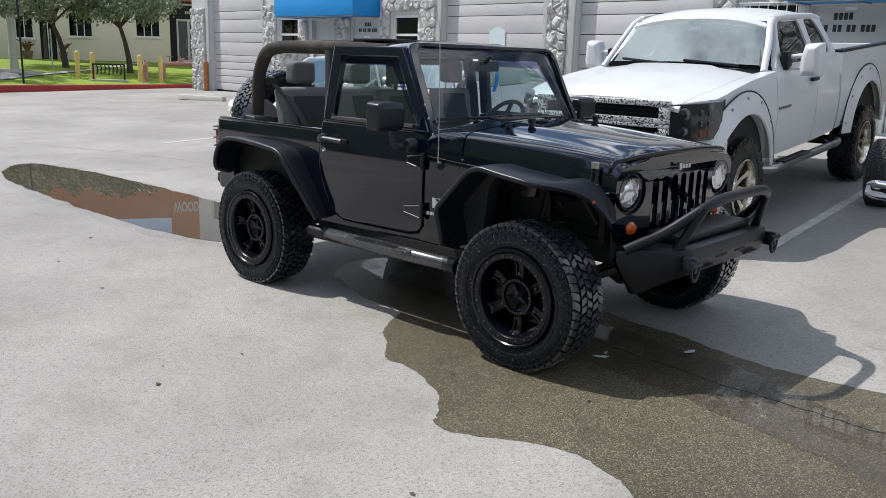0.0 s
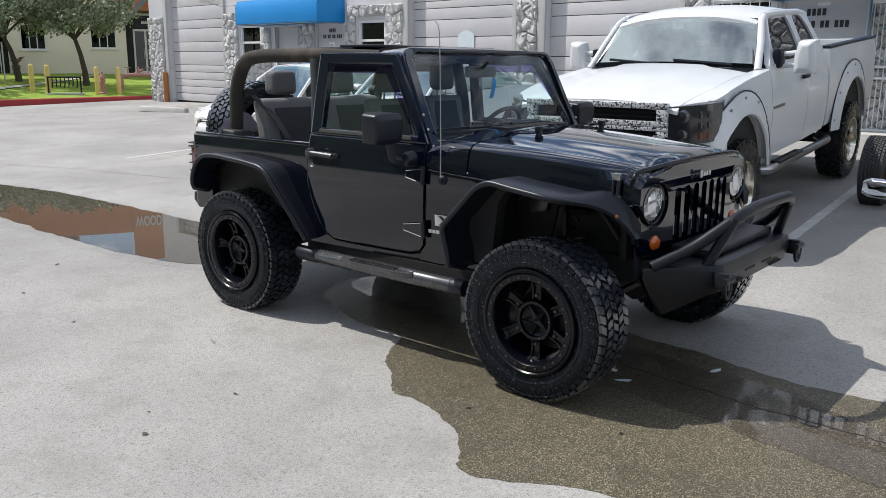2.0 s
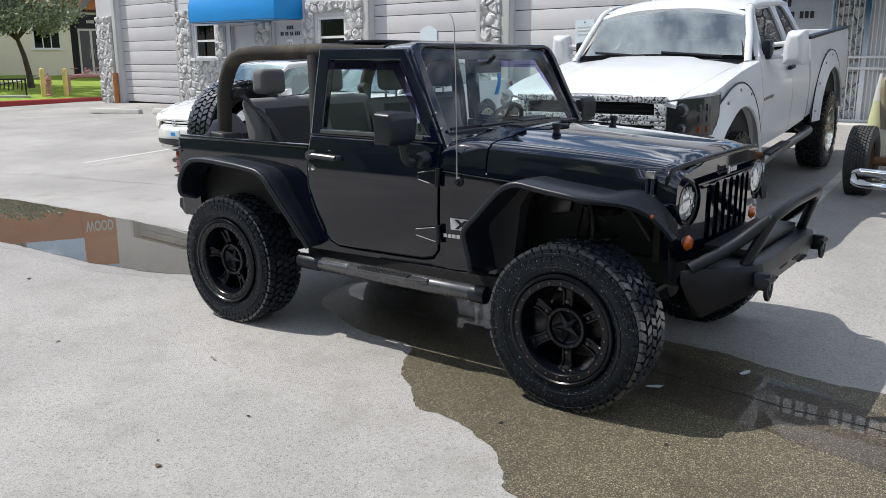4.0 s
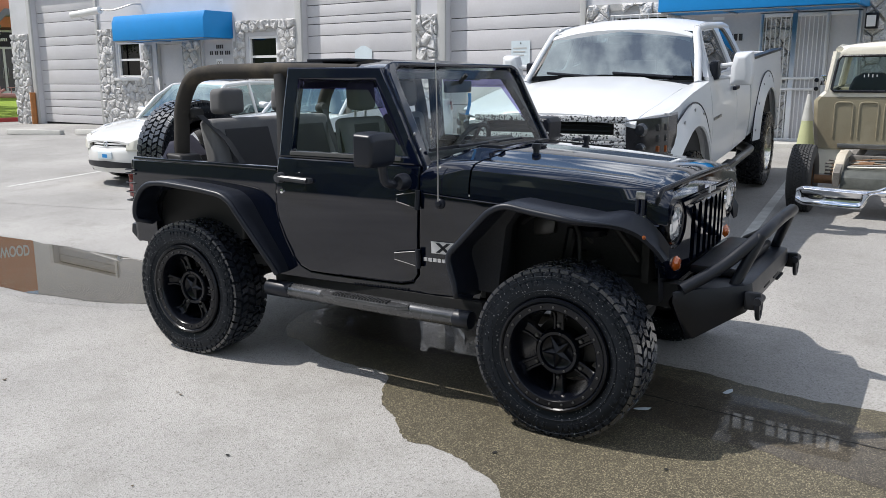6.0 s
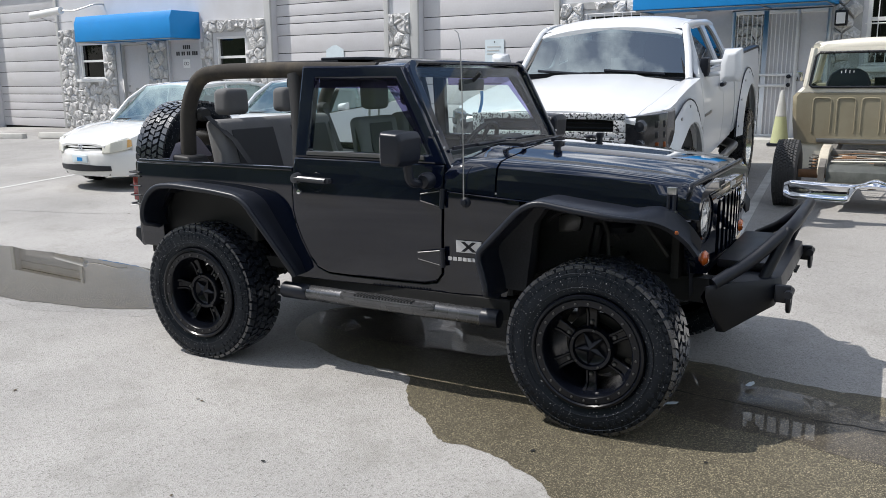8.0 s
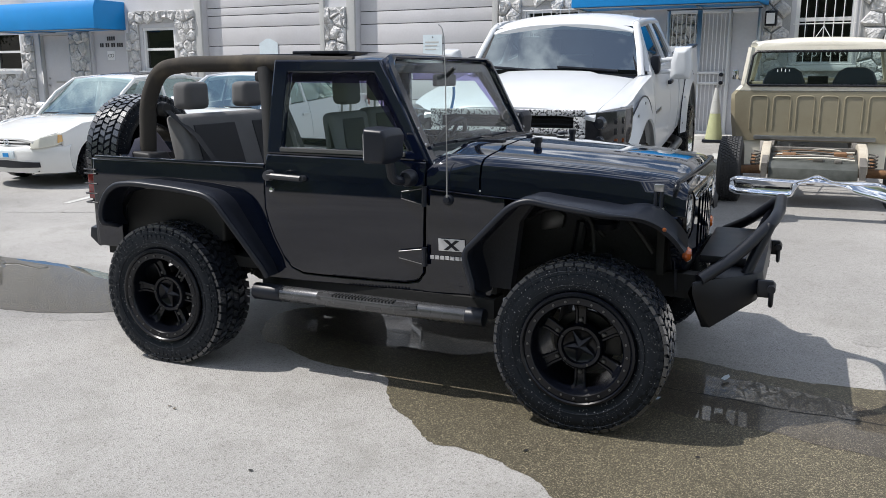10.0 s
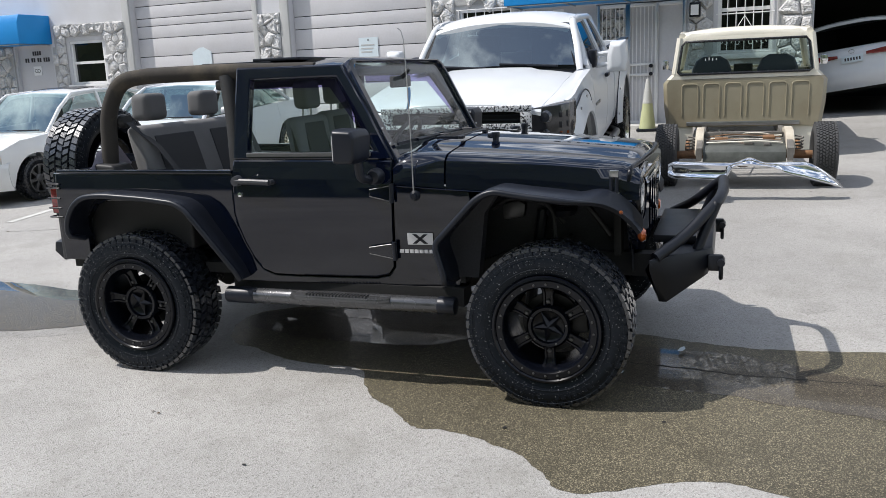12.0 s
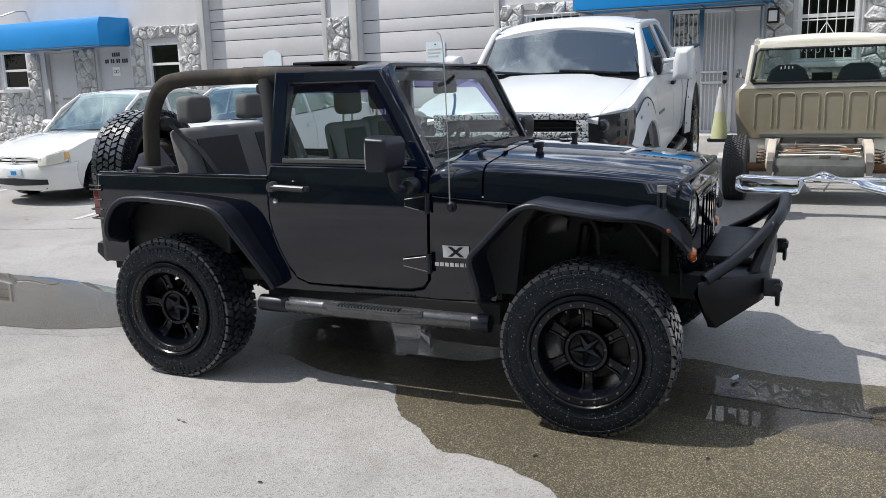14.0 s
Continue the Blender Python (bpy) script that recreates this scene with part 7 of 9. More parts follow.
        part("led_cell", bm, LENS_MARKER if k < 2 else LENS_REFLECT, hl, bevel=0.008)
deck("hood", [-0.58, -0.45, -0.3, 0.0, 0.3, 0.55, 0.68, 0.73, 0.755], [(-0.84, 0.82), (0.3, 0.80), (0.755, 0.74)], [(-0.84, 1.485), (-0.3, 1.460), (0.2, 1.412), (0.55, 1.358), (0.68, 1.332), (0.73, 1.305), (0.755, 1.28)], WHITE_PAINT, truck, 0.06, crease=0.018, ny=20, label="white hood with a raised middle")
for s in (-1, 1):
    P, Q = [], []
    for x in (-0.80, -0.4, 0.0, 0.3, 0.5, 0.62, 0.70):
        yo, yi, zo, zi = interp(TW, x) - 0.055, interp([(-0.84, 0.815), (0.3, 0.795), (0.755, 0.735)], x), interp(FTOP, x), interp([(-0.84, 1.424), (-0.3, 1.398), (0.2, 1.350), (0.55, 1.296), (0.70, 1.262)], x)
        P.append([(x, s * yo, zo), (x, s * (yo + yi) / 2, (zo + zi) / 2 + 0.012), (x, s * yi, zi)])
        Q.append([(x, s * yo, zo - 0.03), (x, s * (yo + yi) / 2, (zo + zi) / 2 - 0.02), (x, s * yi, zi - 0.03)])
    bm = B()
    shell(bm, P, Q)
    part("fender_top", bm, WHITE_PAINT, truck)
# cab shell
deck("roof", [-1.07, -1.09, -1.13, -1.20, -1.32, -1.5, -1.9, -2.3, -2.46, -2.54], [(-2.54, 0.72), (-1.5, 0.745), (-1.07, 0.71)], [(-2.54, 1.90), (-2.46, 1.95), (-2.2, 1.99), (-1.6, 2.0), (-1.32, 1.985), (-1.20, 1.965), (-1.13, 1.945), (-1.09, 1.925), (-1.07, 1.905)], WHITE_PAINT, truck, 0.085, 0.05, ny=16)
for s in (-1, 1):
    for nm, pts in (("a_pillar", [(-0.72, 0.86, 1.42), (-0.95, 0.80, 1.66), (-1.12, 0.735, 1.850), (-1.22, 0.722, 1.890)]), ("roof_rail", [(-1.20, 0.722, 1.890), (-1.5, 0.728, 1.905), (-2.2, 0.728, 1.895), (-2.48, 0.722, 1.86)])):
        bm = B()
        tube(bm, [(x, s * y, z) for x, y, z in pts], 0.034, 12)
        part(nm, bm, WHITE_PAINT, truck, sharp=70)
def shield_loop(k, lift):
    """The windshield's outline, drawn in by k, its corners rounded."""
    base = [(-0.76, -0.84 + k, 1.435 + k), (-0.65, -0.42, 1.455 + k), (-0.61, 0.0, 1.462 + k), (-0.65, 0.42, 1.455 + k), (-0.76, 0.84 - k, 1.435 + k)]
    top = [(-1.125, 0.70 - k, 1.870 - k), (-1.10, 0.36, 1.900 - k), (-1.09, 0.0, 1.910 - k), (-1.10, -0.36, 1.900 - k), (-1.125, -0.70 + k, 1.870 - k)]
    return [(p[0] + lift, p[1], p[2] + lift * 0.6) for p in base + top]


pane_of("windshield", shield_loop(0.0, 0.0), truck, GLASS_TRUCK)
bm = B()
ring_faces(bm, [bm.verts.new(p) for p in shield_loop(0.0, 0.004)], [bm.verts.new(p) for p in shield_loop(0.042, 0.004)])
part("windshield_border", bm, BLACK_GLOSS, truck, "black border band of the windshield")
pane_of("rear_window", [(-2.60, -0.68, 1.52), (-2.60, 0.68, 1.52), (-2.54, 0.62, 1.86), (-2.54, -0.62, 1.86)], truck, GLASS_DARK)
part("dashboard", boxed(-1.2, -0.84, -0.80, 0.80, 1.20, 1.47), VINYL, truck, bevel=0.05)
for y in (-0.42, 0.42):
    bm = B()
    prism(bm, [(-1.80, 1.0), (-1.60, 1.0), (-1.70, 1.76), (-1.84, 1.76)], "y", y - 0.24, y + 0.24)
    part("seat", bm, SEAT_DARK, truck, bevel=0.06)
part("cab_back", boxed(-2.64, -2.60, -0.90, 0.90, 0.70, 1.52), WHITE_PAINT, truck)
part("cab_floor", boxed(-2.6, -0.4, -0.88, 0.88, 0.66, 0.72), DARK, truck)
part("bed_floor", boxed(-4.74, -2.7, -0.88, 0.88, 0.95, 1.0), DARK, truck)
part("tailgate", boxed(-4.80, -4.74, -0.90, 0.90, 0.80, 1.49), WHITE_PAINT, truck, bevel=0.02)
for s in (-1, 1):
    bm = B()
    box(bm, -4.78, -2.70, min(s * 0.86, s * 0.965), max(s * 0.86, s * 0.965), 1.492, 1.525)
    part("bed_rail_cap", bm, BLACK_PLASTIC, truck, "black plastic bed rail cap", bevel=0.012)
bm = B()
loft(bm, [[(-0.86 + 0.13 * (1 - t * t), 0.82 * t, 1.34), (-0.57, 0.82 * t, 1.34), (-0.57, 0.82 * t, 1.468 - 0.06 * t * t), (-0.80 + 0.13 * (1 - t * t), 0.82 * t, 1.450 - 0.03 * t * t)] for t in [k / 6 - 1 for k in range(13)]])
part("cowl_panel", bm, BLACK_PLASTIC, truck, "black plastic cowl panel below the windshield", bevel=0.004)
for y0, y1 in ((-0.62, -0.06), (0.06, 0.66)):
    bm = B()
    tube(bm, [(-0.60, y1, 1.485), (-0.70, y0, 1.515)], 0.013, 6)
    part("wiper", bm, BLACK_PLASTIC, truck)
# face: flecked grille frames, dark mesh, bumper
bm = B()
for z0, z1 in ((1.235, 1.285), (1.09, 1.135), (1.055, 1.09), (0.90, 0.935)):
    box(bm, 0.73, 0.785, -0.665, 0.665, z0, z1 - 0.003)
for y0, y1 in ((-0.665, -0.575), (0.575, 0.665)):
    box(bm, 0.73, 0.784, y0, y1, 0.935, 1.052)
    box(bm, 0.73, 0.784, y0, y1, 1.135, 1.232)
gf = part("grille_frame", bm, FLECK, truck, "chrome grille frame in a black and white fleck", bevel=0.006)
part("grille_mesh", boxed(0.68, 0.72, -0.64, 0.64, 0.90, 1.27), DARK, truck)
for z in (0.97, 1.01, 1.16, 1.20):
    bm = B()
    tube(bm, [(0.735, -0.58, z), (0.735, 0.58, z)], 0.006, 6)
    part("mesh_bar", bm, BLACK_STEEL, gf)
bm = B()
sec = []
for y, xf in ((-1.0, 0.50), (-0.95, 0.68), (-0.75, 0.82), (-0.4, 0.87), (0.4, 0.87), (0.75, 0.82), (0.95, 0.68), (1.0, 0.50)):
    sec.append([(xf - 0.16, y, 0.62), (xf - 0.03, y, 0.64), (xf, y, 0.74), (xf - 0.01, y, 0.88), (xf - 0.06, y, 0.93), (xf - 0.18, y, 0.93)])
loft(bm, sec)
part("front_bumper", bm, WHITE_PAINT, truck, "white painted front bumper", bevel=0.012)
bm = B()
box(bm, -4.95, -4.82, -0.9, 0.9, 0.55, 0.72)
part("rear_bumper", bm, CHROME, truck, bevel=0.03)
for s in (-1, 1):
    bm = B()
    box(bm, -4.6, 0.7, s * 0.45 - 0.05, s * 0.45 + 0.05, 0.50, 0.64)
    part("frame_rail", bm, DARK, truck)
for x, z in ((0.0, 0.455), (-3.65, 0.375)):
    bm = B()
    tube(bm, [(x, -0.75, z), (x, 0.75, z)], 0.06, 10)
    part("axle", bm, DARK, truck)
part("engine_bay", boxed(-0.4, 0.66, -0.55, 0.55, 0.62, 1.22), DARK, truck)


# -- white sedans --
def sedan(name, label, m, paint, L, half, hood_z, roof_z, nose, wheel, spokes, alloy, lamp_amber, sunroof=False, grille_bars=3):
    """A four-door saloon. Its front axle stands over the origin; nose: overhang ahead of it; L: length."""
    t = thing(name, label, "car", m)
    r, wb = wheel, 2.65
    tail = nose - L
    four_wheels(t, (0.0, -wb), half - 0.10, (r, r), r, r * 0.66, 0.20, spokes, alloy, RUBBER, 40, 4, 30)
    WD = [(tail, half - 0.20), (tail + 0.25, half - 0.06), (-wb, half - 0.005), (-1.2, half), (0.0, half - 0.005), (nose - 0.35, half - 0.07), (nose - 0.12, half - 0.17), (nose - 0.03, half - 0.30)]
    CR = [(0.15, 0.05), (0.35, 0.015), (0.55, 0.0), (0.72, 0.012), (0.95, 0.07)]
    belt = [(tail, hood_z + 0.08), (-wb, hood_z + 0.10), (-0.55, hood_z + 0.035), (0.2, hood_z - 0.03), (nose - 0.12, hood_z - 0.20)]
    lowl = [(tail, 0.42), (tail + 0.3, 0.22), (nose - 0.5, 0.20), (nose - 0.1, 0.22)]
    arch = [(0.0, r, r + 0.055), (-wb, r, r + 0.055)]
    for s in (-1, 1):
        body_side("front_fender", s, nose - 0.30, -0.45, lowl, belt, WD, CR, arch, paint, t)
        d = body_side("front_door", s, -0.46, -1.52, lowl, belt, WD, CR, arch, paint, t)
        body_side("rear_door", s, -1.53, -2.42, lowl, belt, WD, CR, arch, paint, t)
        body_side("rear_quarter", s, -2.43, tail + 0.12, lowl, belt, WD, CR, arch, paint, t)
        ys, yt = s * (half - 0.10), s * (half - 0.25)
        zb = hood_z + 0.05
        pane_of("side_window", [(-0.58, ys, zb), (-1.46, ys, zb + 0.03), (-1.46, yt, roof_z - 0.09), (-1.10, yt, roof_z - 0.11)], d, GLASS_CAR)
        pane_of("side_window", [(-1.54, ys, zb + 0.03), (-2.55, ys, zb + 0.06), (-2.22, yt, roof_z - 0.12), (-1.54, yt, roof_z - 0.09)], t, GLASS_CAR)
        for nm, pts in (("a_pillar", [(-0.34, half - 0.13, hood_z + 0.01), (-0.68, half - 0.18, hood_z + (roof_z - hood_z) * 0.55), (-1.0, half - 0.24, roof_z - 0.08)]), ("b_pillar", [(-1.50, half - 0.105, zb), (-1.50, half - 0.245, roof_z - 0.07)]), ("c_pillar", [(-2.95, half - 0.14, hood_z + 0.12), (-2.45, half - 0.22, roof_z - 0.13), (-2.1, half - 0.25, roof_z - 0.08)]), ("roof_rail", [(-1.0, half - 0.24, roof_z - 0.08), (-1.5, half - 0.25, roof_z - 0.055), (-2.1, half - 0.25, roof_z - 0.07)])):
            bm = B()
            tube(bm, [(x, s * y, z) for x, y, z in pts], 0.028, 10)
            part(nm, bm, paint, t)
        bm = B()
        loft(bm, [[(x, s * y, z) for y, z in ((half + 0.00 + a, zb + 0.02 + a), (half + 0.17 - a, zb + 0.03 + a), (half + 0.17 - a, zb + 0.14 - a), (half + 0.01 + a, zb + 0.12 - a))] for x, a in ((-0.56, 0.03), (-0.60, 0.005), (-0.68, 0.0))])
        part("side_mirror", bm, paint, d, bevel=0.02)
        bm = B()
        box(bm, -1.42, -1.24, min(s * (half - 0.01), s * (half + 0.02)), max(s * (half - 0.01), s * (half + 0.02)), hood_z - 0.13, hood_z - 0.09)
        part("door_handle", bm, paint, d, bevel=0.01)
        # head and tail lamps wrap the corners
        bm = B()
        sec = []
        for y, xf, z0, z1 in ((half - 0.085, nose - 0.42, hood_z - 0.24, hood_z - 0.13), (half - 0.16, nose - 0.20, hood_z - 0.30, hood_z - 0.15), (half - 0.30, nose - 0.08, hood_z - 0.33, hood_z - 0.19), (half - 0.44, nose - 0.045, hood_z - 0.34, hood_z - 0.25)):
            sec.append([(xf - 0.08, s * y, z0), (xf + 0.012, s * y, z0), (xf - 0.015, s * y, z1), (xf - 0.10, s * y, z1)])
        loft(bm, sec)
        hl = part("headlamp", bm, LENS_MILKY, t, "milky clear headlamp" + (" with an amber corner" if lamp_amber else ""), bevel=0.03, seg=3)
        if lamp_amber:
            bm = B()
            loft(bm, [[(x, s * (y + 0.006), z0), (x + 0.016, s * (y + 0.004), z0), (x, s * (y + 0.004), z1), (x - 0.03, s * (y + 0.004), z1)] for x, y, z0, z1 in ((nose - 0.39, half - 0.085, hood_z - 0.225, hood_z - 0.15), (nose - 0.25, half - 0.140, hood_z - 0.265, hood_z - 0.160))])
            part("amber_corner", bm, LENS_WARM, hl)
        bm = B()
        loft(bm, [[(x + 0.06, s * y, z0), (x - 0.02, s * y, z0), (x - 0.005, s * y, z1), (x + 0.06, s * y, z1)] for x, y, z0, z1 in ((tail + 0.30, half - 0.045, hood_z - 0.10, hood_z + 0.05), (tail + 0.12, half - 0.13, hood_z - 0.14, hood_z + 0.05), (tail + 0.04, half - 0.33, hood_z - 0.13, hood_z + 0.02))])
        part("tail_lamp", bm, LENS_RED, t, "red wrap-round tail lamp", bevel=0.01)
    deck("hood", [-0.40, -0.2, 0.1, nose - 0.5, nose - 0.28, nose - 0.14, nose - 0.06], [(-0.40, half - 0.10), (0.2, half - 0.12), (nose - 0.3, half - 0.20), (nose - 0.06, half - 0.40)], [(-0.40, hood_z + 0.045), (0.1, hood_z), (nose - 0.3, hood_z - 0.10), (nose - 0.12, hood_z - 0.16), (nose - 0.06, hood_z - 0.20)], paint, t, 0.035)
    for s in (-1, 1):
        P, Q = [], []
        for x in (-0.44, -0.2, 0.1, nose - 0.5, nose - 0.28):
            yo, zo = interp(WD, x) - interp(CR, interp(belt, x)), interp(belt, x)
            yi, zi = interp([(-0.40, half - 0.10), (0.2, half - 0.12), (nose - 0.3, half - 0.20)], x) - 0.006, interp([(-0.40, hood_z + 0.01), (0.1, hood_z - 0.035), (nose - 0.3, hood_z - 0.135)], x)
            P.append([(x, s * yo, zo), (x, s * (yo + yi) / 2, max(zo, zi) + 0.006), (x, s * yi, zi)])
            Q.append([(x, s * yo, zo - 0.02), (x, s * (yo + yi) / 2, max(zo, zi) - 0.02), (x, s * yi, zi - 0.02)])
        bm = B()
        shell(bm, P, Q)
        part("fender_top", bm, paint, t)
    roof = deck("roof", [-0.96, -1.01, -1.12, -1.3, -1.6, -1.9, -2.15, -2.24], [(-2.24, half - 0.28), (-1.6, half - 0.24), (-0.96, half - 0.25)], [(-2.24, roof_z - 0.06), (-2.0, roof_z - 0.015), (-1.6, roof_z), (-1.25, roof_z - 0.015), (-1.05, roof_z - 0.035), (-0.96, roof_z - 0.065)], paint, t, 0.05, 0.04)
    if sunroof:
        deck("sunroof", [-1.30, -1.5, -1.72], [(-1.72, 0.40), (-1.30, 0.40)], [(-1.72, roof_z + 0.004), (-1.5, roof_z + 0.002), (-1.30, roof_z - 0.012)], BLACK_GLOSS, roof, 0.012, 0.01)
    deck("boot_lid", [-3.05, -3.2, tail + 0.3, tail + 0.12, tail + 0.06], [(-3.05, half - 0.16), (tail + 0.06, half - 0.22)], [(tail + 0.06, hood_z + 0.06), (tail + 0.3, hood_z + 0.13), (-3.05, hood_z + 0.15)], paint, t, 0.05)
    ws_ = pane_of("windshield", [(-0.38, -(half - 0.16), hood_z + 0.03), (-0.22, 0, hood_z + 0.05), (-0.38, half - 0.16, hood_z + 0.03), (-0.99, half - 0.27, roof_z - 0.075), (-0.94, 0, roof_z - 0.05), (-0.99, -(half - 0.27), roof_z - 0.075)], t, GLASS_CAR)
    pane_of("rear_window", [(-3.05, -(half - 0.22), hood_z + 0.13), (-3.05, half - 0.22, hood_z + 0.13), (-2.25, half - 0.34, roof_z - 0.08), (-2.25, -(half - 0.34), roof_z - 0.08)], t, GLASS_CAR)
    bm = B()
    tube(bm, [(-0.32, -0.55, hood_z + 0.05), (-0.27, 0.1, hood_z + 0.06)], 0.011, 6)
    tube(bm, [(-0.27, 0.02, hood_z + 0.055), (-0.33, 0.60, hood_z + 0.055)], 0.011, 6)
    part("wiper", bm, BLACK_PLASTIC, t)
    # bumper faces
    for nm, front in (("front_bumper", True), ("rear_bumper", False)):
        P, Q = [], []
        for k in range(17):
            a = -1 + k / 8
            y = a * (half - 0.045)
            base = (nose - 0.34 * abs(a) ** 3.2) if front else (tail + 0.30 * abs(a) ** 3.5)
            col, inn = [], []
            zs = [0.20, 0.28, 0.38, 0.48, 0.55, hood_z - 0.30] if front else [0.28, 0.40, 0.52, 0.64, 0.72, hood_z - 0.02]
            for z, push in zip(zs, (-0.06, -0.015, 0.0, 0.0, -0.02, -0.05)):
                x = base + (push if front else -push)
                col.append((x, y, z))
                inn.append((x - (0.03 if front else -0.03), y * 0.97, z))
            P.append(col)
            Q.append(inn)
        bm = B()
        shell(bm, P, Q)
        fbm = part(nm, bm, paint, t, sharp=50)
        if front:
            bm = B()
            sec = []
            for k in range(9):
                a = -1 + k / 4
                x = nose - 0.03 - 0.34 * abs(a * 0.62) ** 3.2
                h = 0.052 * (1 - 0.35 * abs(a))
                sec.append([(x - 0.05, a * 0.52, 0.32 - h), (x + 0.022, a * 0.52, 0.32 - h), (x + 0.034, a * 0.52, 0.32 + h), (x - 0.05, a * 0.52, 0.32 + h)])
            loft(bm, sec)
            part("lower_intake", bm, BLACK_PLASTIC, fbm)
            bm = B()
            box(bm, nose - 0.005, nose + 0.015, -0.155, 0.155, 0.40, 0.50)
            part("plate", bm, PAPER, fbm, "blank pale plate with a blue patch", bevel=0.004)
            part("plate_bar", boxed(nose + 0.0155, nose + 0.018, -0.05, 0.06, 0.42, 0.47), AWNING_BLUE, fbm)
    for k in range(grille_bars):
        z = hood_z - 0.215 - k * 0.042
        bm = B()
        sec = []
        for j in range(7):
            a = -1 + j / 3
            x = nose - 0.045 - 0.05 * a * a + 0.008 * k
            sec.append([(x - 0.03, a * 0.36, z - 0.012), (x + 0.01, a * 0.36, z - 0.012), (x + 0.005, a * 0.36, z + 0.012), (x - 0.03, a * 0.36, z + 0.012)])
        loft(bm, sec)
        part("grille_bar", bm, paint, t, bevel=0.004)
    bm = B()
    tube(bm, [(nose - 0.02, 0.05 * math.cos(a * 0.52), hood_z - 0.255 + 0.032 * math.sin(a * 0.52)) for a in range(12)], 0.007, 6, True)
    tube(bm, [(nose - 0.02, -0.025, hood_z - 0.235), (nose - 0.02, 0.0, hood_z - 0.265), (nose - 0.02, 0.025, hood_z - 0.235)], 0.006, 6)
    part("emblem", bm, CHROME, t)
    part("nose_fill", boxed(nose - 0.36, nose - 0.10, -(half - 0.38), half - 0.38, 0.22, hood_z - 0.22), DARK, t)
    part("underbody", boxed(tail + 0.3, nose - 0.36, -(half - 0.22), half - 0.22, 0.20, 0.30), DARK, t)
    part("dashboard", boxed(-0.75, -0.42, -(half - 0.20), half - 0.20, 0.60, hood_z + 0.0), VINYL, t, bevel=0.05)
    part("parcel_shelf", boxed(-2.95, -2.5, -(half - 0.22), half - 0.22, 0.6, hood_z + 0.06), VINYL, t)
    for x in (-1.45, -2.3):
        for y in (-0.36, 0.36):
            bm = B()
            prism(bm, [(x - 0.05, 0.40), (x + 0.15, 0.40), (x + 0.02, 1.0), (x - 0.02, 1.22), (x - 0.12, 1.22), (x - 0.16, 1.0)], "y", y - 0.22, y + 0.22)
            part("seat", bm, SEAT_GREY, t, bevel=0.05)
    return t


sedan("sedan_car", "white compact sedan with amber headlamp corners and a sunroof", parked(-6.52, 4.30, -91.5, 1.6), PEARL, 4.44, 0.855, 0.87, 1.465, 0.82, 0.30, 7, BOLT_GREY, True, True)
sedan("sedan_car", "pearl white sedan with thin-spoked alloy wheels", parked(-4.60, 5.2, -89, 1.8), WHITE_PAINT, 4.75, 0.885, 0.90, 1.44, 0.90, 0.325, 14, ALLOY, False, False, 4)


# -- old tan pickup without its bed --
P7 = 7.0
pk = thing("vintage_pickup", "tan and cream vintage pickup cab on a bare chassis, bed removed", "truck", parked(3.42, P7, 90, 0.0, ground_z(3.42, 7.0)) @ Matrix.Rotation(radians(-2.6), 4, "Y"))
# local x is ahead (to the building), y to the left; the cab's back stands at x = 0
def cab_half(z):
    return interp([(0.45, 0.965), (0.75, 1.005), (1.0, 1.01), (1.07, 0.95), (1.12, 0.90), (1.5, 0.845), (1.6, 0.81), (1.66, 0.70)], z)


bm = B()
sec = []
for z in (0.42, 0.50, 0.70, 0.90, 1.0, 1.045):
    w = cab_half(z)
    sec.append([(0.0, -w + 0.05, z), (0.0, w - 0.05, z), (0.05, w, z), (0.30, w, z), (0.30, w - 0.03, z), (0.03, w - 0.06, z), (0.03, -w + 0.06, z), (0.30, -w + 0.03, z), (0.30, -w, z), (0.05, -w, z)])
loft(bm, sec)
rp = part("rear_panel", bm, TAN_PAINT, pk, "tan cab rear panel with pressed ribs", sharp=40)
for k in range(6):
    y0 = -0.80 + k * 0.272
    bm = B()
    tube(bm, rounded([(-0.002, y0, 0.56), (-0.002, y0, 0.985), (-0.002, y0 + 0.205, 0.985), (-0.002, y0 + 0.205, 0.56)], 0.05, 3), 0.009, 6)
    part("pressed_rib", bm, TAN_PAINT, rp)
bm = B()
sec = []
for z in (1.05, 1.08, 1.12):
    w = cab_half(z)
    sec.append([(0.0, -w + 0.05, z), (0.0, w - 0.05, z), (0.05, w, z), (0.30, w, z), (0.30, w - 0.04, z), (0.04, w - 0.06, z), (0.04, -w + 0.06, z), (0.30, -w + 0.04, z), (0.30, -w, z), (0.05, -w, z)])
loft(bm, sec)
part("belt_panel", bm, CREAM_PAINT, pk, "cream belt of the cab", sharp=40)
# window surround: a ring from belt to roof
bm = B()
def cabx(z):
    return (z - 1.12) * 0.16


outer, inner = [], []
for y, z in ((-1, 1.12), (-0.97, 1.105), (0.97, 1.105), (1, 1.12), (1, 1.55), (0.9, 1.635), (-0.9, 1.635), (-1, 1.55)):
    outer.append((cabx(z), y * (cab_half(z) - 0.01), z))
for y, z in ((-0.82, 1.140), (-0.79, 1.115), (0.79, 1.115), (0.82, 1.140), (0.775, 1.48), (0.735, 1.53), (-0.735, 1.53), (-0.775, 1.48)):
    inner.append((cabx(z), y, z))
A, A2 = [bm.verts.new(p) for p in outer], [bm.verts.new((p[0] + 0.06, p[1] * 0.97, p[2])) for p in outer]
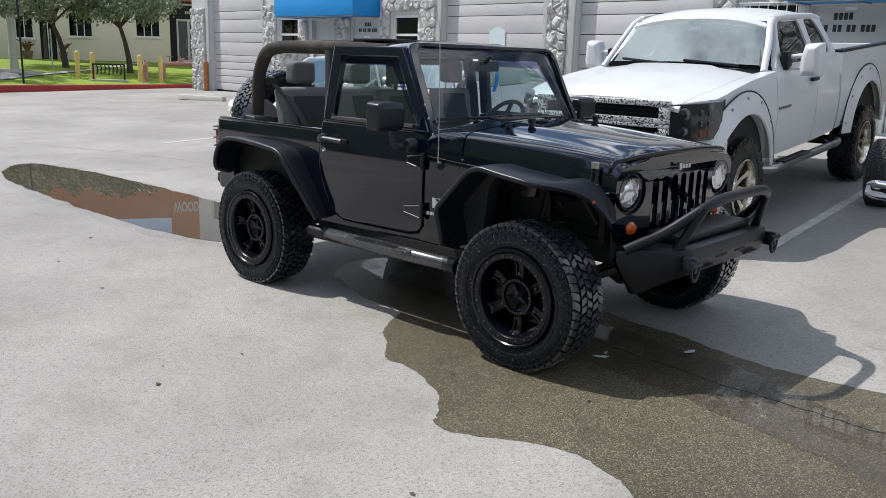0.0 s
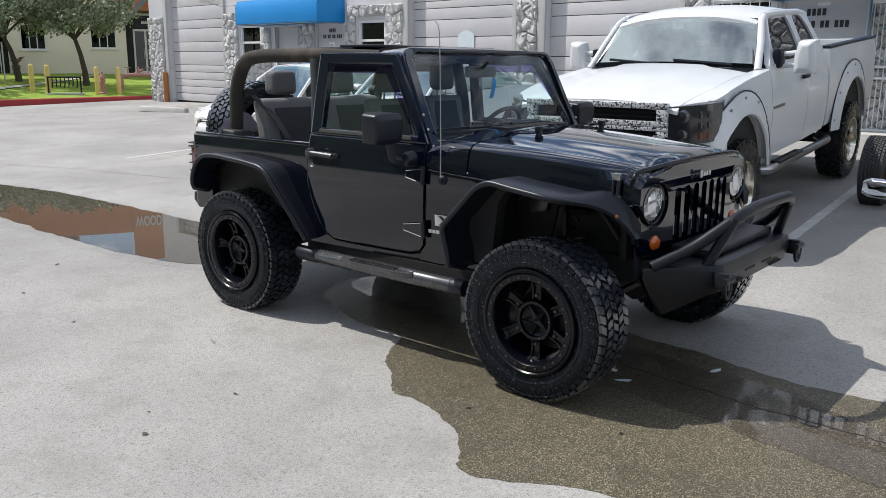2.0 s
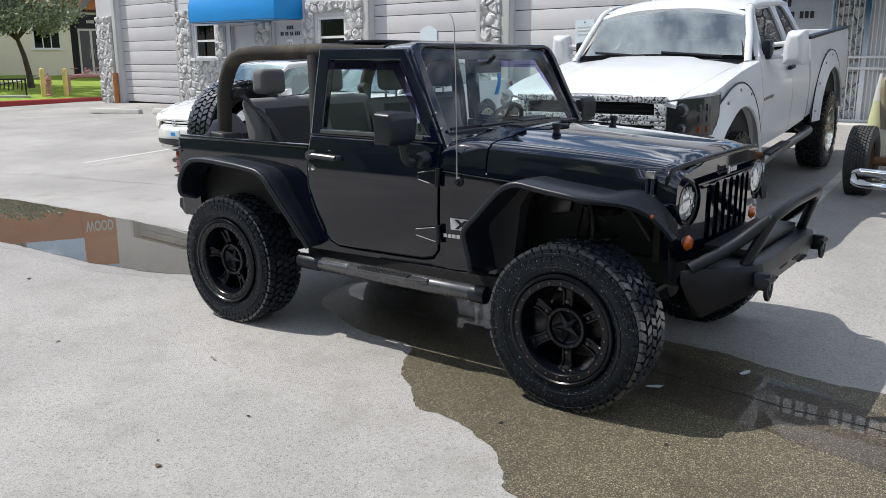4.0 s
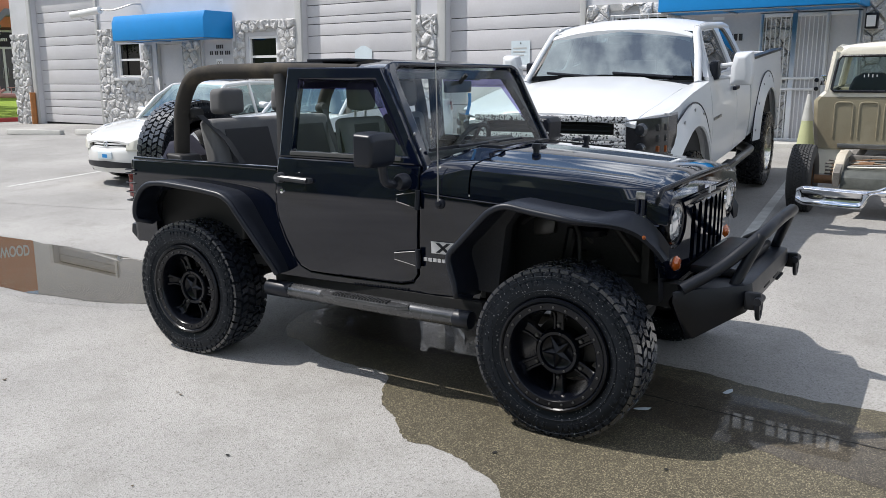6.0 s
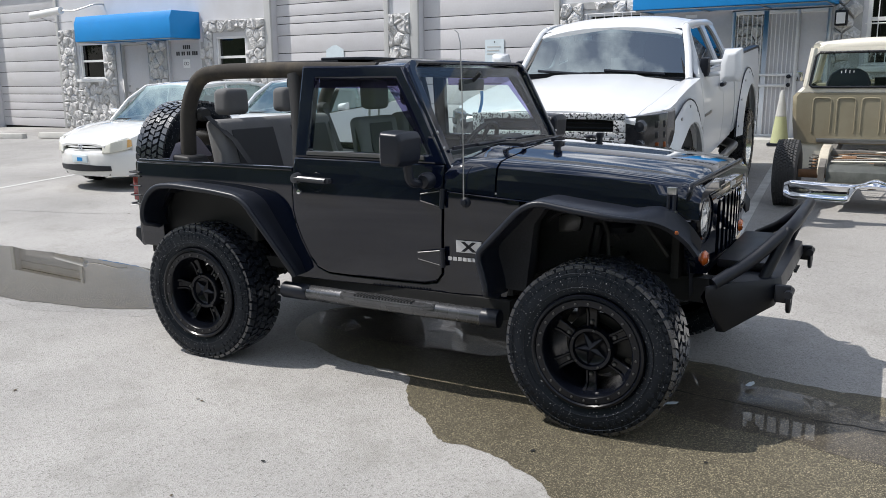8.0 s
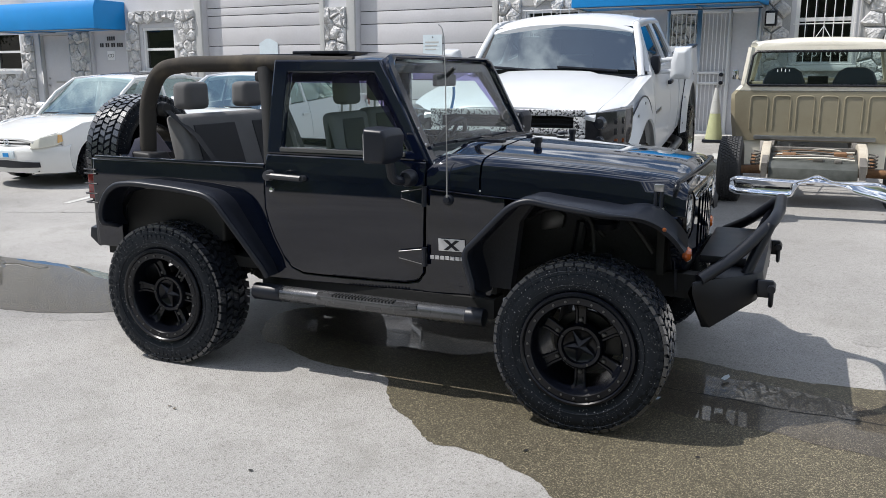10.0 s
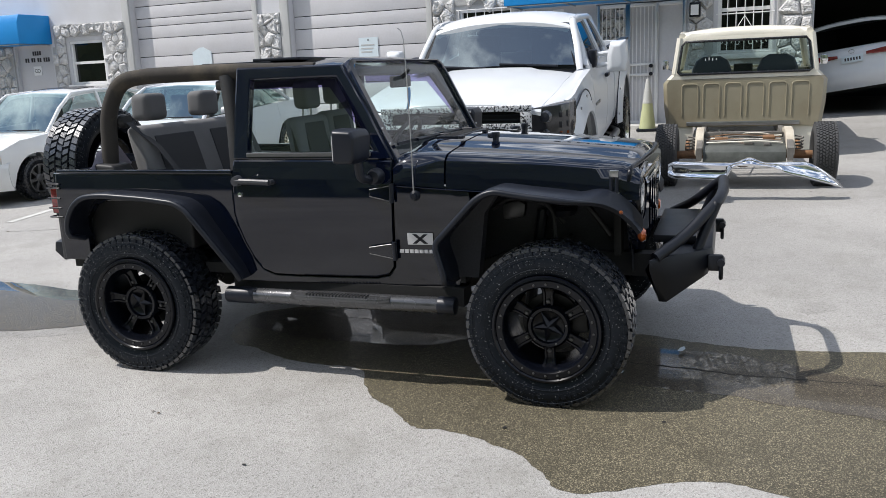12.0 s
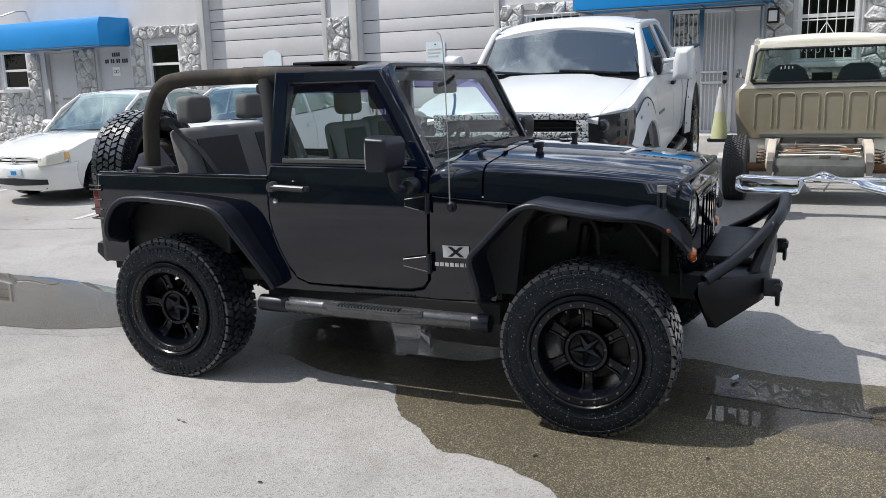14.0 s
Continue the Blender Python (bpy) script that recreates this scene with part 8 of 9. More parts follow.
I, I2 = [bm.verts.new(p) for p in inner], [bm.verts.new((p[0] + 0.06, p[1], p[2])) for p in inner]
for a, b in ((A, I), (A2, I2), (A, A2), (I, I2)):
    ring_faces(bm, a, b)
part("window_surround", bm, CREAM_PAINT, pk, bevel=0.015)
bm = B()
tube(bm, [(p[0] - 0.004, p[1], p[2]) for p in inner], 0.016, 8, True)
part("window_seal", bm, RUBBER, pk)
pane_of("rear_window", [(p[0] + 0.01, p[1], p[2]) for p in inner], pk, GLASS_OLD)
deck("roof", [0.075, 0.10, 0.17, 0.4, 0.8, 1.0, 1.08], [(0.075, 0.735), (0.17, 0.775), (0.9, 0.76), (1.08, 0.70)], [(0.075, 1.635), (0.10, 1.668), (0.17, 1.69), (0.5, 1.70), (1.0, 1.68), (1.08, 1.64)], CREAM_PAINT, pk, 0.05, 0.05, label="cream cab roof")
for s in (-1, 1):
    for nm, pts in (("roof_rail", [(0.09, 0.775, 1.60), (0.5, 0.79, 1.62), (1.05, 0.745, 1.60)]), ("a_pillar", [(1.05, 0.745, 1.60), (1.42, 0.86, 1.12)]), ("rear_pillar", [(0.04, 0.86, 1.12), (0.10, 0.80, 1.58)])):
        bm = B()
        tube(bm, [(x, s * y, z) for x, y, z in pts], 0.045, 8)
        part(nm, bm, CREAM_PAINT, pk)
    P, Q = [], []
    for x in (0.31, 0.8, 1.2, 1.5):
        P.append([(x, s * cab_half(z), z) for z in (0.42, 0.6, 0.8, 1.0, 1.07, 1.12)])
        Q.append([(x, s * (cab_half(z) - 0.05), z) for z in (0.42, 0.6, 0.8, 1.0, 1.07, 1.12)])
    bm = B()
    shell(bm, P, Q)
    d = part("cab_door", bm, TAN_PAINT, pk)
    bm = B()
    loft(bm, [[(x, s * (y), z) for y, z in ((1.02, 1.13), (1.10, 1.13), (1.11, 1.20), (1.09, 1.26), (1.02, 1.26), (1.01, 1.20))] for x in (1.10, 1.16)])
    mr = part("side_mirror", bm, CHROME, d, bevel=0.012)
    bm = B()
    tube(bm, [(1.15, s * 0.95, 1.10), (1.14, s * 1.05, 1.16)], 0.01, 6)
    part("mirror_arm", bm, CHROME, mr)
    P, Q = [], []
    for x in (1.51, 2.0, 2.6, 3.1):
        P.append([(x, s * (0.99 - 0.05 * max(0, x - 2.6)), z) for z in (0.5, 0.7, 0.95, 1.05)])
        Q.append([(x, s * (0.94 - 0.05 * max(0, x - 2.6)), z) for z in (0.5, 0.7, 0.95, 1.05)])
    bm = B()
    shell(bm, P, Q)
    part("front_fender", bm, TAN_PAINT, pk)
pane_of("windshield", [(1.42, -0.84, 1.12), (1.42, 0.84, 1.12), (1.08, 0.70, 1.60), (1.08, -0.70, 1.60)], pk, GLASS_CLEAR)
deck("hood", [1.45, 2.0, 2.6, 3.1], [(1.45, 0.93), (3.1, 0.88)], [(1.45, 1.13), (3.1, 1.06)], TAN_PAINT, pk, 0.06)
part("cab_floor", boxed(0.04, 1.5, -0.9, 0.9, 0.43, 0.48), DARK, pk)
part("dashboard", boxed(1.1, 1.4, -0.85, 0.85, 0.85, 1.10), TAN_PAINT, pk, bevel=0.04)
for y in (-0.42, 0.40):
    bm = B()
    sec = []
    for x, k in ((0.16, 0.9), (0.20, 1.0), (0.27, 1.0), (0.31, 0.9)):
        sec.append([(x, y + yy * k, 0.55 + (zz - 0.55) * (0.96 + 0.04 * k)) for yy, zz in ((-0.25, 0.55), (0.25, 0.55), (0.25, 1.15), (0.20, 1.27), (0.11, 1.325), (-0.11, 1.325), (-0.20, 1.27), (-0.25, 1.15))])
    loft(bm, sec)
    part("bucket_seat", bm, SEAT_BLUE, pk, "dark blue vinyl bucket seat", bevel=0.02)
for k in range(4):
    part("chalk_mark", boxed(cabx(1.3) - 0.002, cabx(1.3) + 0.001, 0.34 + k * 0.045 - 0.004, 0.34 + k * 0.045 + 0.006, 1.285 - 0.006 * (k % 2), 1.310 + 0.006 * (k % 3)), SIGN_WHITE, pk, "white grease-pencil mark on the glass")
part("parts_box", boxed(0.45, 0.65, -0.12, 0.12, 1.10, 1.20), DARK, pk)
# chassis behind the cab
part("rear_cross_sill", boxed(-0.05, -0.004, -0.70, 0.70, 0.44, 0.49), STEEL, pk, bevel=0.008)
for s in (-1, 1):
    part("splash_panel", boxed(0.02, 0.05, min(s * 0.62, s * 0.98), max(s * 0.62, s * 0.98), 0.10, 0.42), CREAM_PAINT, pk, bevel=0.02)
    bm = B()
    loft(bm, [[(x, s * 0.44, z - 0.07), (x, s * 0.50, z - 0.07), (x, s * 0.50, z + 0.07), (x, s * 0.44, z + 0.07)] for x, z in ((1.2, 0.36), (-0.6, 0.36), (-1.2, 0.46), (-1.9, 0.42), (-2.1, 0.36))])
    part("frame_rail", bm, FRAME_DIRTY, pk)
    bm = B()
    loft(bm, [[(x, s * 0.43, z - 0.035), (x, s * 0.52, z - 0.035), (x, s * 0.52, z + 0.035), (x, s * 0.43, z + 0.035)] for x, z in ((-1.15, 0.50), (-1.4, 0.545), (-1.7, 0.53), (-1.88, 0.46), (-1.98, 0.36))])
    part("notch_bracket", bm, BUFF, pk, "buff-primed chassis notch bracket", bevel=0.012)
    bm = B()
    tube(bm, [(-1.62 + 0.05 * math.cos(a * 0.6), s * 0.575 + 0.05 * math.sin(a * 0.6), 0.34 + 0.0035 * a) for a in range(44)], 0.009, 6)
    part("coil_spring", bm, FRAME_DIRTY, pk)
    bm = B()
    tube(bm, rounded([(-0.5, s * 0.65, 0.30), (-0.7, s * 0.66, 0.20), (-0.4, s * 0.60, 0.16)], 0.1), 0.03, 8)
    part("exhaust_pipe", bm, RUST, pk)
    w = road_wheel(pk, pose(-1.70, s * 0.835, 0.295, 0, 0, 0 if s < 0 else 180), 0.365, 0.205, 0.235, 5, RUST, RUBBER_GREY, 60, 7, 62)
bm = B()
tube(bm, [(-1.70, -0.72, 0.30), (-1.70, 0.72, 0.30)], 0.045, 12)
lathe(bm, [(0.0, -0.16), (0.10, -0.12), (0.15, 0.0), (0.10, 0.12), (0.0, 0.16)], (-1.70, 0, 0.30), "x", 18)
part("rear_axle", bm, RUST, pk)
for x, z in ((-0.85, 0.42), (-1.25, 0.47)):
    part("cross_member", boxed(x - 0.03, x + 0.03, -0.44, 0.44, z - 0.035, z + 0.035), FRAME_DIRTY, pk, bevel=0.01)
bm = B()
loft(bm, [[(x, -0.43, z), (x, 0.43, z), (x, 0.43, z + 0.02), (x, -0.43, z + 0.02)] for x, z in ((-1.40, 0.425), (-1.95, 0.405), (-2.06, 0.36), (-2.09, 0.27))])
part("belly_pan", bm, PAN_METAL, pk, "scraped pale sheet-metal pan", bevel=0.006)
bm = B()
tube(bm, rounded([(-0.6, 0.1, 0.44), (-1.0, 0.2, 0.50), (-1.5, 0.25, 0.47), (-1.9, 0.1, 0.40)], 0.2), 0.008, 6)
part("brake_line", bm, BLACK_STEEL, pk)
rng = random.Random(31)
for k in range(9):
    x, y = -1.05 - 0.10 * k, rng.uniform(-0.3, 0.3)
    bm = B()
    tube(bm, rounded([(x, -0.40, 0.45), (x - 0.05, y, 0.47 + rng.uniform(0, 0.04)), (x + 0.04, 0.40, 0.45)], 0.1), rng.uniform(0.006, 0.014), 6)
    part("chassis_rod", bm, (RUST, FRAME_DIRTY, CREAM_PAINT)[k % 3], pk)
for x, y, w, h in ((-1.62, 0.24, 0.10, 0.05), (-1.78, -0.05, 0.07, 0.035), (-1.52, -0.27, 0.09, 0.06), (-1.88, -0.24, 0.05, 0.03)):
    part("chassis_bracket", boxed(x - w, x + w, y - w * 0.7, y + w * 0.7, 0.425, 0.43 + h), RUST if h > 0.04 else FRAME_DIRTY, pk, bevel=0.008)
bm = B()
tube(bm, [(-1.3, -0.42, 0.46), (-1.3, 0.40, 0.44)], 0.012, 6)
part("panhard_rod", bm, CREAM_PAINT, pk)
# chrome bumper laid across the frame horns, tilted
bp = thing("chrome_bumper", "polished chrome pickup bumper resting on the chassis end", "bumper", Matrix.Translation((3.51, 4.40, 0.525)) @ Matrix.Rotation(radians(1), 4, "Y"))
bm = B()
sec = []
for k in range(61):
    t = -1 + k / 30
    x = 0.86 * t
    cut = 1.0 / (1.0 + math.exp(-(t + 0.27) * 60)) * 1.0 / (1.0 + math.exp((t - 0.34) * 16))
    peak = math.exp(-((t + 0.05) / 0.12) ** 2)
    tip = max(0.0, t - 0.55) / 0.45
    heel = max(0.0, -t - 0.9) / 0.1
    top = 0.09 + 0.06 * peak + 0.02 * min(1.0, max(0.0, t / 0.4)) - 0.25 * tip ** 1.6 - 0.03 * heel ** 2
    low = -0.095 + 0.155 * cut + 0.04 * min(1.0, max(0.0, (t - 0.3) / 0.15)) - 0.10 * tip + 0.03 * heel ** 2
    low = min(low, top - 0.035)
    yb = 0.10 * abs(t) ** 3
    e = min(0.03, (top - low) * 0.25)
    sec.append([(x, yb + 0.05, top - 0.012), (x, yb + 0.01, top), (x, yb - 0.035, top - e * 0.3), (x, yb - 0.05, top - e * 0.9), (x, yb - 0.040, top - e * 1.3), (x, yb - 0.056, low + e * 1.5), (x, yb - 0.066, low + e * 1.1), (x, yb - 0.064, low + e * 0.4), (x, yb - 0.045, low), (x, yb - 0.03, low + e), (x, yb + 0.03, top - e)])
loft(bm, sec)
part("blade", bm, CHROME, bp, sharp=50)
for s in (-1, 1):
    bm = B()
    box(bm, s * 0.47 - 0.035, s * 0.47 + 0.035, 0.0, 0.12, -0.06, 0.05)
    part("bracket", bm, FRAME_DIRTY, bp, bevel=0.008)

# -- white crossover inside the bay --
sv = thing("suv_car", "white crossover parked nose-in inside the dark bay, rear facing out", "car", parked(5.62, 13.4, 83, 0.0, 0.76) @ Matrix.Rotation(radians(-8.5), 4, "X"))
# local x ahead (into the bay); rear face at about x = -1.9
SWD = [(-1.95, 0.72), (-1.75, 0.88), (-1.0, 0.94), (2.6, 0.93)]
SCR = [(0.2, 0.06), (0.5, 0.0), (0.85, 0.01), (1.05, 0.08)]
for s in (-1, 1):
    body_side("body_side", s, 2.6, -1.72, [(-1.8, 0.42), (-1.5, 0.28), (2.6, 0.28)], [(-1.8, 1.04), (2.6, 0.98)], SWD, SCR, [(-0.9, 0.36, 0.44), (1.9, 0.36, 0.44)], WHITE_PAINT, sv)
    pane_of("side_window", [(1.4, s * 0.84, 1.02), (-1.3, s * 0.84, 1.08), (-1.15, s * 0.66, 1.48), (0.6, s * 0.66, 1.50)], sv, GLASS_DARK)
    bm = B()
    loft(bm, [[(x + 0.05, s * y, z0), (x - 0.02, s * y, z0), (x - 0.02, s * y, z1), (x + 0.05, s * y, z1)] for x, y, z0, z1 in ((-1.60, 0.915, 0.90, 1.0), (-1.86, 0.80, 0.86, 1.0), (-1.975, 0.22, 0.90, 0.95))])
    part("tail_lamp", bm, LENS_RED, sv, "red tail lamp", bevel=0.008)
    road_wheel(sv, pose(-0.9, s * 0.82, 0.36, 0, 0, 0 if s < 0 else 180), 0.36, 0.235, 0.22, 10, ALLOY, RUBBER, 70, 4, 30)
    road_wheel(sv, pose(1.9, s * 0.82, 0.36, 0, 0, 0 if s < 0 else 180), 0.36, 0.235, 0.22, 10, ALLOY, RUBBER, 71, 4, 30)
    bm = B()
    tube(bm, [(-1.55, s * 0.80, 1.08), (-1.2, s * 0.67, 1.50)], 0.05, 8)
    part("c_pillar", bm, WHITE_PAINT, sv)
P, Q = [], []
for k in range(13):
    a = -1 + k / 6
    y = a * 0.90
    base = -1.95 + 0.22 * abs(a) ** 3
    P.append([(base + dx, y * (1 - 0.10 * max(0, z - 0.9)), z) for z, dx in ((0.35, 0.08), (0.48, -0.02), (0.66, -0.03), (0.76, 0.01), (0.86, 0.0), (1.0, 0.03), (1.06, 0.09))])
    Q.append([(base + dx + 0.03, y * 0.97, z) for z, dx in ((0.35, 0.08), (0.48, -0.02), (0.66, -0.03), (0.76, 0.01), (0.86, 0.0), (1.0, 0.03), (1.06, 0.09))])
bm = B()
shell(bm, P, Q)
gate = part("tailgate", bm, WHITE_PAINT, sv, sharp=50)
pane_of("rear_window", [(-1.86, -0.74, 1.07), (-1.86, 0.74, 1.07), (-1.42, 0.62, 1.50), (-1.42, -0.62, 1.50)], sv, GLASS_DARK)
deck("roof", [-1.50, -1.40, -1.0, 0.0, 0.8, 1.0], [(-1.5, 0.66), (1.0, 0.64)], [(-1.5, 1.52), (-1.4, 1.545), (0, 1.60), (1.0, 1.55)], WHITE_PAINT, sv, 0.06, 0.05)
part("plate", boxed(-1.975, -1.955, -0.17, 0.17, 0.80, 0.92), PAPER, gate, "pale plate with plain bars", bevel=0.004)
for k in range(6):
    part("plate_bar", boxed(-1.979, -1.9755, -0.13 + k * 0.045, -0.105 + k * 0.045, 0.835, 0.885), INK, gate)
bm = B()
tube(bm, [(-1.955, 0.045 * math.cos(a * 0.52), 0.985 + 0.03 * math.sin(a * 0.52)) for a in range(12)], 0.006, 6, True)
part("emblem", bm, CHROME, gate)
# solid near-black block added in place of the crossover's unlit cabin
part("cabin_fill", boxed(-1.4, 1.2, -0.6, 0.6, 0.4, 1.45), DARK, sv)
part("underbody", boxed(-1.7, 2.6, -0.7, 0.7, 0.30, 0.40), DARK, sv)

# ---- neighbouring plot: kerb, lawn, trees, cream building ----
V = Matrix.Translation((-34.6, 15.75, 0)) @ Matrix.Rotation(math.atan2(0.888, 0.46), 4, "Z")


def lawn_z(x, y):
    return 0.33 + 0.075 * max(0.0, -25.0 - x)


def kerb_x(y):
    return -24.62 - 0.05 * (y - 8.1)


bm = B()
xs, ys = steps(0, 1, 26), steps(4, 24, 30)
rows_ = []
for y in ys:
    x1 = kerb_x(y) - 0.16
    rows_.append([bm.verts.new((x1 - t * 22, y, min(lawn_z(x1 - t * 22, y), 1.02) + 0.03 * noise.noise(Vector((x1 - t * 22, y, 2))) * (1 if 0 < t < 1 else 0))) for t in xs])
for a, b in zip(rows_, rows_[1:]):
    for i in range(len(xs) - 1):
        bm.faces.new((a[i], a[i + 1], b[i + 1], b[i]))
setting("lawn", bm, GRASS, "bright green lawn rising gently to a building", "lawn")
bm = B()
sec = []
for y in steps(4, 24, 14):
    x = kerb_x(y)
    z0 = ground_z(x, y) - 0.05
    sec.append([(x, y, z0), (x - 0.02, y, 0.31), (x - 0.05, y, 0.335), (x - 0.16, y, 0.335), (x - 0.16, y, z0)])
loft(bm, sec)
setting("kerb", bm, KERB_RED, "red-painted concrete kerb", "kerb")
# concrete walk and pad on the lawn
bm = B()
path = [(-26.6, 7.2), (-27.9, 8.9), (-29.6, 11.4), (-31.6, 14.0), (-33.4, 16.0)]
L_, R_ = [], []
for (x, y) in path:
    for side, out in ((-0.55, L_), (0.55, R_)):
        px, py = x + side * 0.8, y - side * 0.6
        out.append(bm.verts.new((px, py, min(lawn_z(px, py), 1.02) + 0.035)))
for i in range(len(path) - 1):
    bm.faces.new((L_[i], L_[i + 1], R_[i + 1], R_[i]))
setting("walk", bm, CONCRETE, "pale concrete walk across the lawn", "path")
bm = B()
pad = [(-26.2, 2.0), (-26.4, 7.4), (-28.6, 8.6), (-31.5, 8.0), (-31.5, 2.0)]
bm.faces.new([bm.verts.new((x, y, lawn_z(x, y) + 0.04)) for x, y in pad])
setting("pad", bm, CONCRETE, "pale concrete parking pad", "pavement")


def bollard(x, y):
    z = lawn_z(x, y)
    t = thing("bollard", "faded yellow steel bollard with a domed cap", "bollard", pose(x, y, z), "yellow bollards")
    bm = B()
    lathe(bm, [(0.085, -0.05), (0.085, 0.95), (0.075, 0.99), (0.045, 1.02), (0.0, 1.035)], (0, 0, 0), "z", 18)
    part("post", bm, YELLOW_POST, t)
    return t


first = bollard(-26.9, 9.95)
for x, y in ((-26.5, 10.35), (-25.75, 11.85), (-25.55, 12.6)):
    copy_thing(first, pose(x, y, lawn_z(x, y)))
for x, y in ((-28.4, 8.1), (-27.7, 8.55)):
    copy_thing(ps, pose(x, y, lawn_z(x, y) + 0.04, 0, 0, 35) @ Matrix.Diagonal((0.45, 1, 1, 1)))
rk = thing("cable_rack", "dark metal rack hung with cables on the lawn", "rack", pose(-26.05, 10.75, lawn_z(-26.05, 10.75), 0, 0, 62))
bm = B()
for x in (-0.55, 0.55):
    tube(bm, [(x, 0, -0.02), (x, 0, 0.62)], 0.03, 8)
tube(bm, [(-0.58, 0, 0.62), (0.58, 0, 0.62)], 0.03, 8)
part("frame", bm, BLACK_STEEL, rk)
for k in range(7):
    bm = B()
    x = -0.42 + k * 0.14
    tube(bm, [(x, 0.02, 0.62), (x + 0.02, 0.05, 0.45), (x - 0.01, 0.04, 0.22 + 0.03 * (k % 3))], 0.022, 6)
    part("cable", bm, BLACK_PLASTIC, rk)
part("foot_slab", boxed(-0.65, 0.65, -0.2, 0.25, -0.03, 0.05), CONCRETE, rk, bevel=0.01)
hy = thing("hydrant", "faded red fire hydrant on a pipe", "hydrant", pose(-25.9, 12.15, lawn_z(-25.9, 12.15)))
bm = B()
lathe(bm, [(0.13, -0.02), (0.13, 0.05), (0.085, 0.07), (0.085, 0.55), (0.11, 0.57), (0.11, 0.61), (0.09, 0.68), (0.03, 0.76), (0.03, 0.82), (0.0, 0.83)], (0, 0, 0), "z", 16)
part("barrel", bm, PINK_PIPE, hy)
for a, b in (((-0.16, 0, 0.48), (0.16, 0, 0.48)), ((0, -0.17, 0.42), (0, 0.0, 0.42))):
    bm = B()
    tube(bm, [a, b], 0.05, 10)
    part("nozzle", bm, PINK_PIPE, hy)
bf = thing("backflow_pipes", "faded red backflow pipework above the lawn", "pipework", pose(-26.7, 14.0, lawn_z(-26.7, 14.0), 0, 0, 62))
for pts, r in (([(-0.55, 0, -0.02), (-0.55, 0, 0.55), (-0.25, 0, 0.62), (0.55, 0, 0.62), (0.85, 0, 0.55), (0.85, 0, -0.02)], 0.09), ([(0.1, 0, 0.62), (0.1, 0, 0.95)], 0.05), ([(-0.1, 0.1, 0.62), (0.3, 0.1, 0.85)], 0.05)):
    bm = B()
    tube(bm, rounded(pts, 0.12) if len(pts) > 2 else pts, r, 10)
    part("pipe", bm, PINK_PIPE, bf)
for x in (-0.3, 0.5):
    bm = B()
    tube(bm, [(x + 0.12 * math.cos(a * 0.63), 0.0 + 0.12 * math.sin(a * 0.63), 0.92) for a in range(10)], 0.014, 6, True)
    tube(bm, [(x, 0, 0.62), (x, 0, 0.92)], 0.015, 6)
    part("valve_wheel", bm, PINK_PIPE, bf)
bm = B()
tube(bm, [(0, 0, -0.05), (0, 0, 4.0)], 0.035, 8)
pl = thing("sign_pole", "slim dark steel pole beside the kerb", "pole", pose(-25.36, 7.35, 0.35))
part("pole", bm, BLACK_STEEL, pl)
bm = B()
tube(bm, [(0, 0, -0.05), (0, 0, 1.6)], 0.03, 8)
pl = thing("sign_pole", "short grey steel post on the lawn", "pole", pose(-30.2, 10.4, lawn_z(-30.2, 10.4)))
part("pole", bm, STEEL, pl)
bm = B()
lathe(bm, [(0.17, -0.05), (0.15, 1.0), (0.13, 3.5), (0.12, 5.0)], (0, 0, 0), "z", 14)
pl = thing("palm_trunk", "smooth pale grey palm trunk on the lawn", "tree", pose(-30.2, 8.9, lawn_z(-30.2, 8.9)))
part("trunk", bm, CONCRETE, pl)


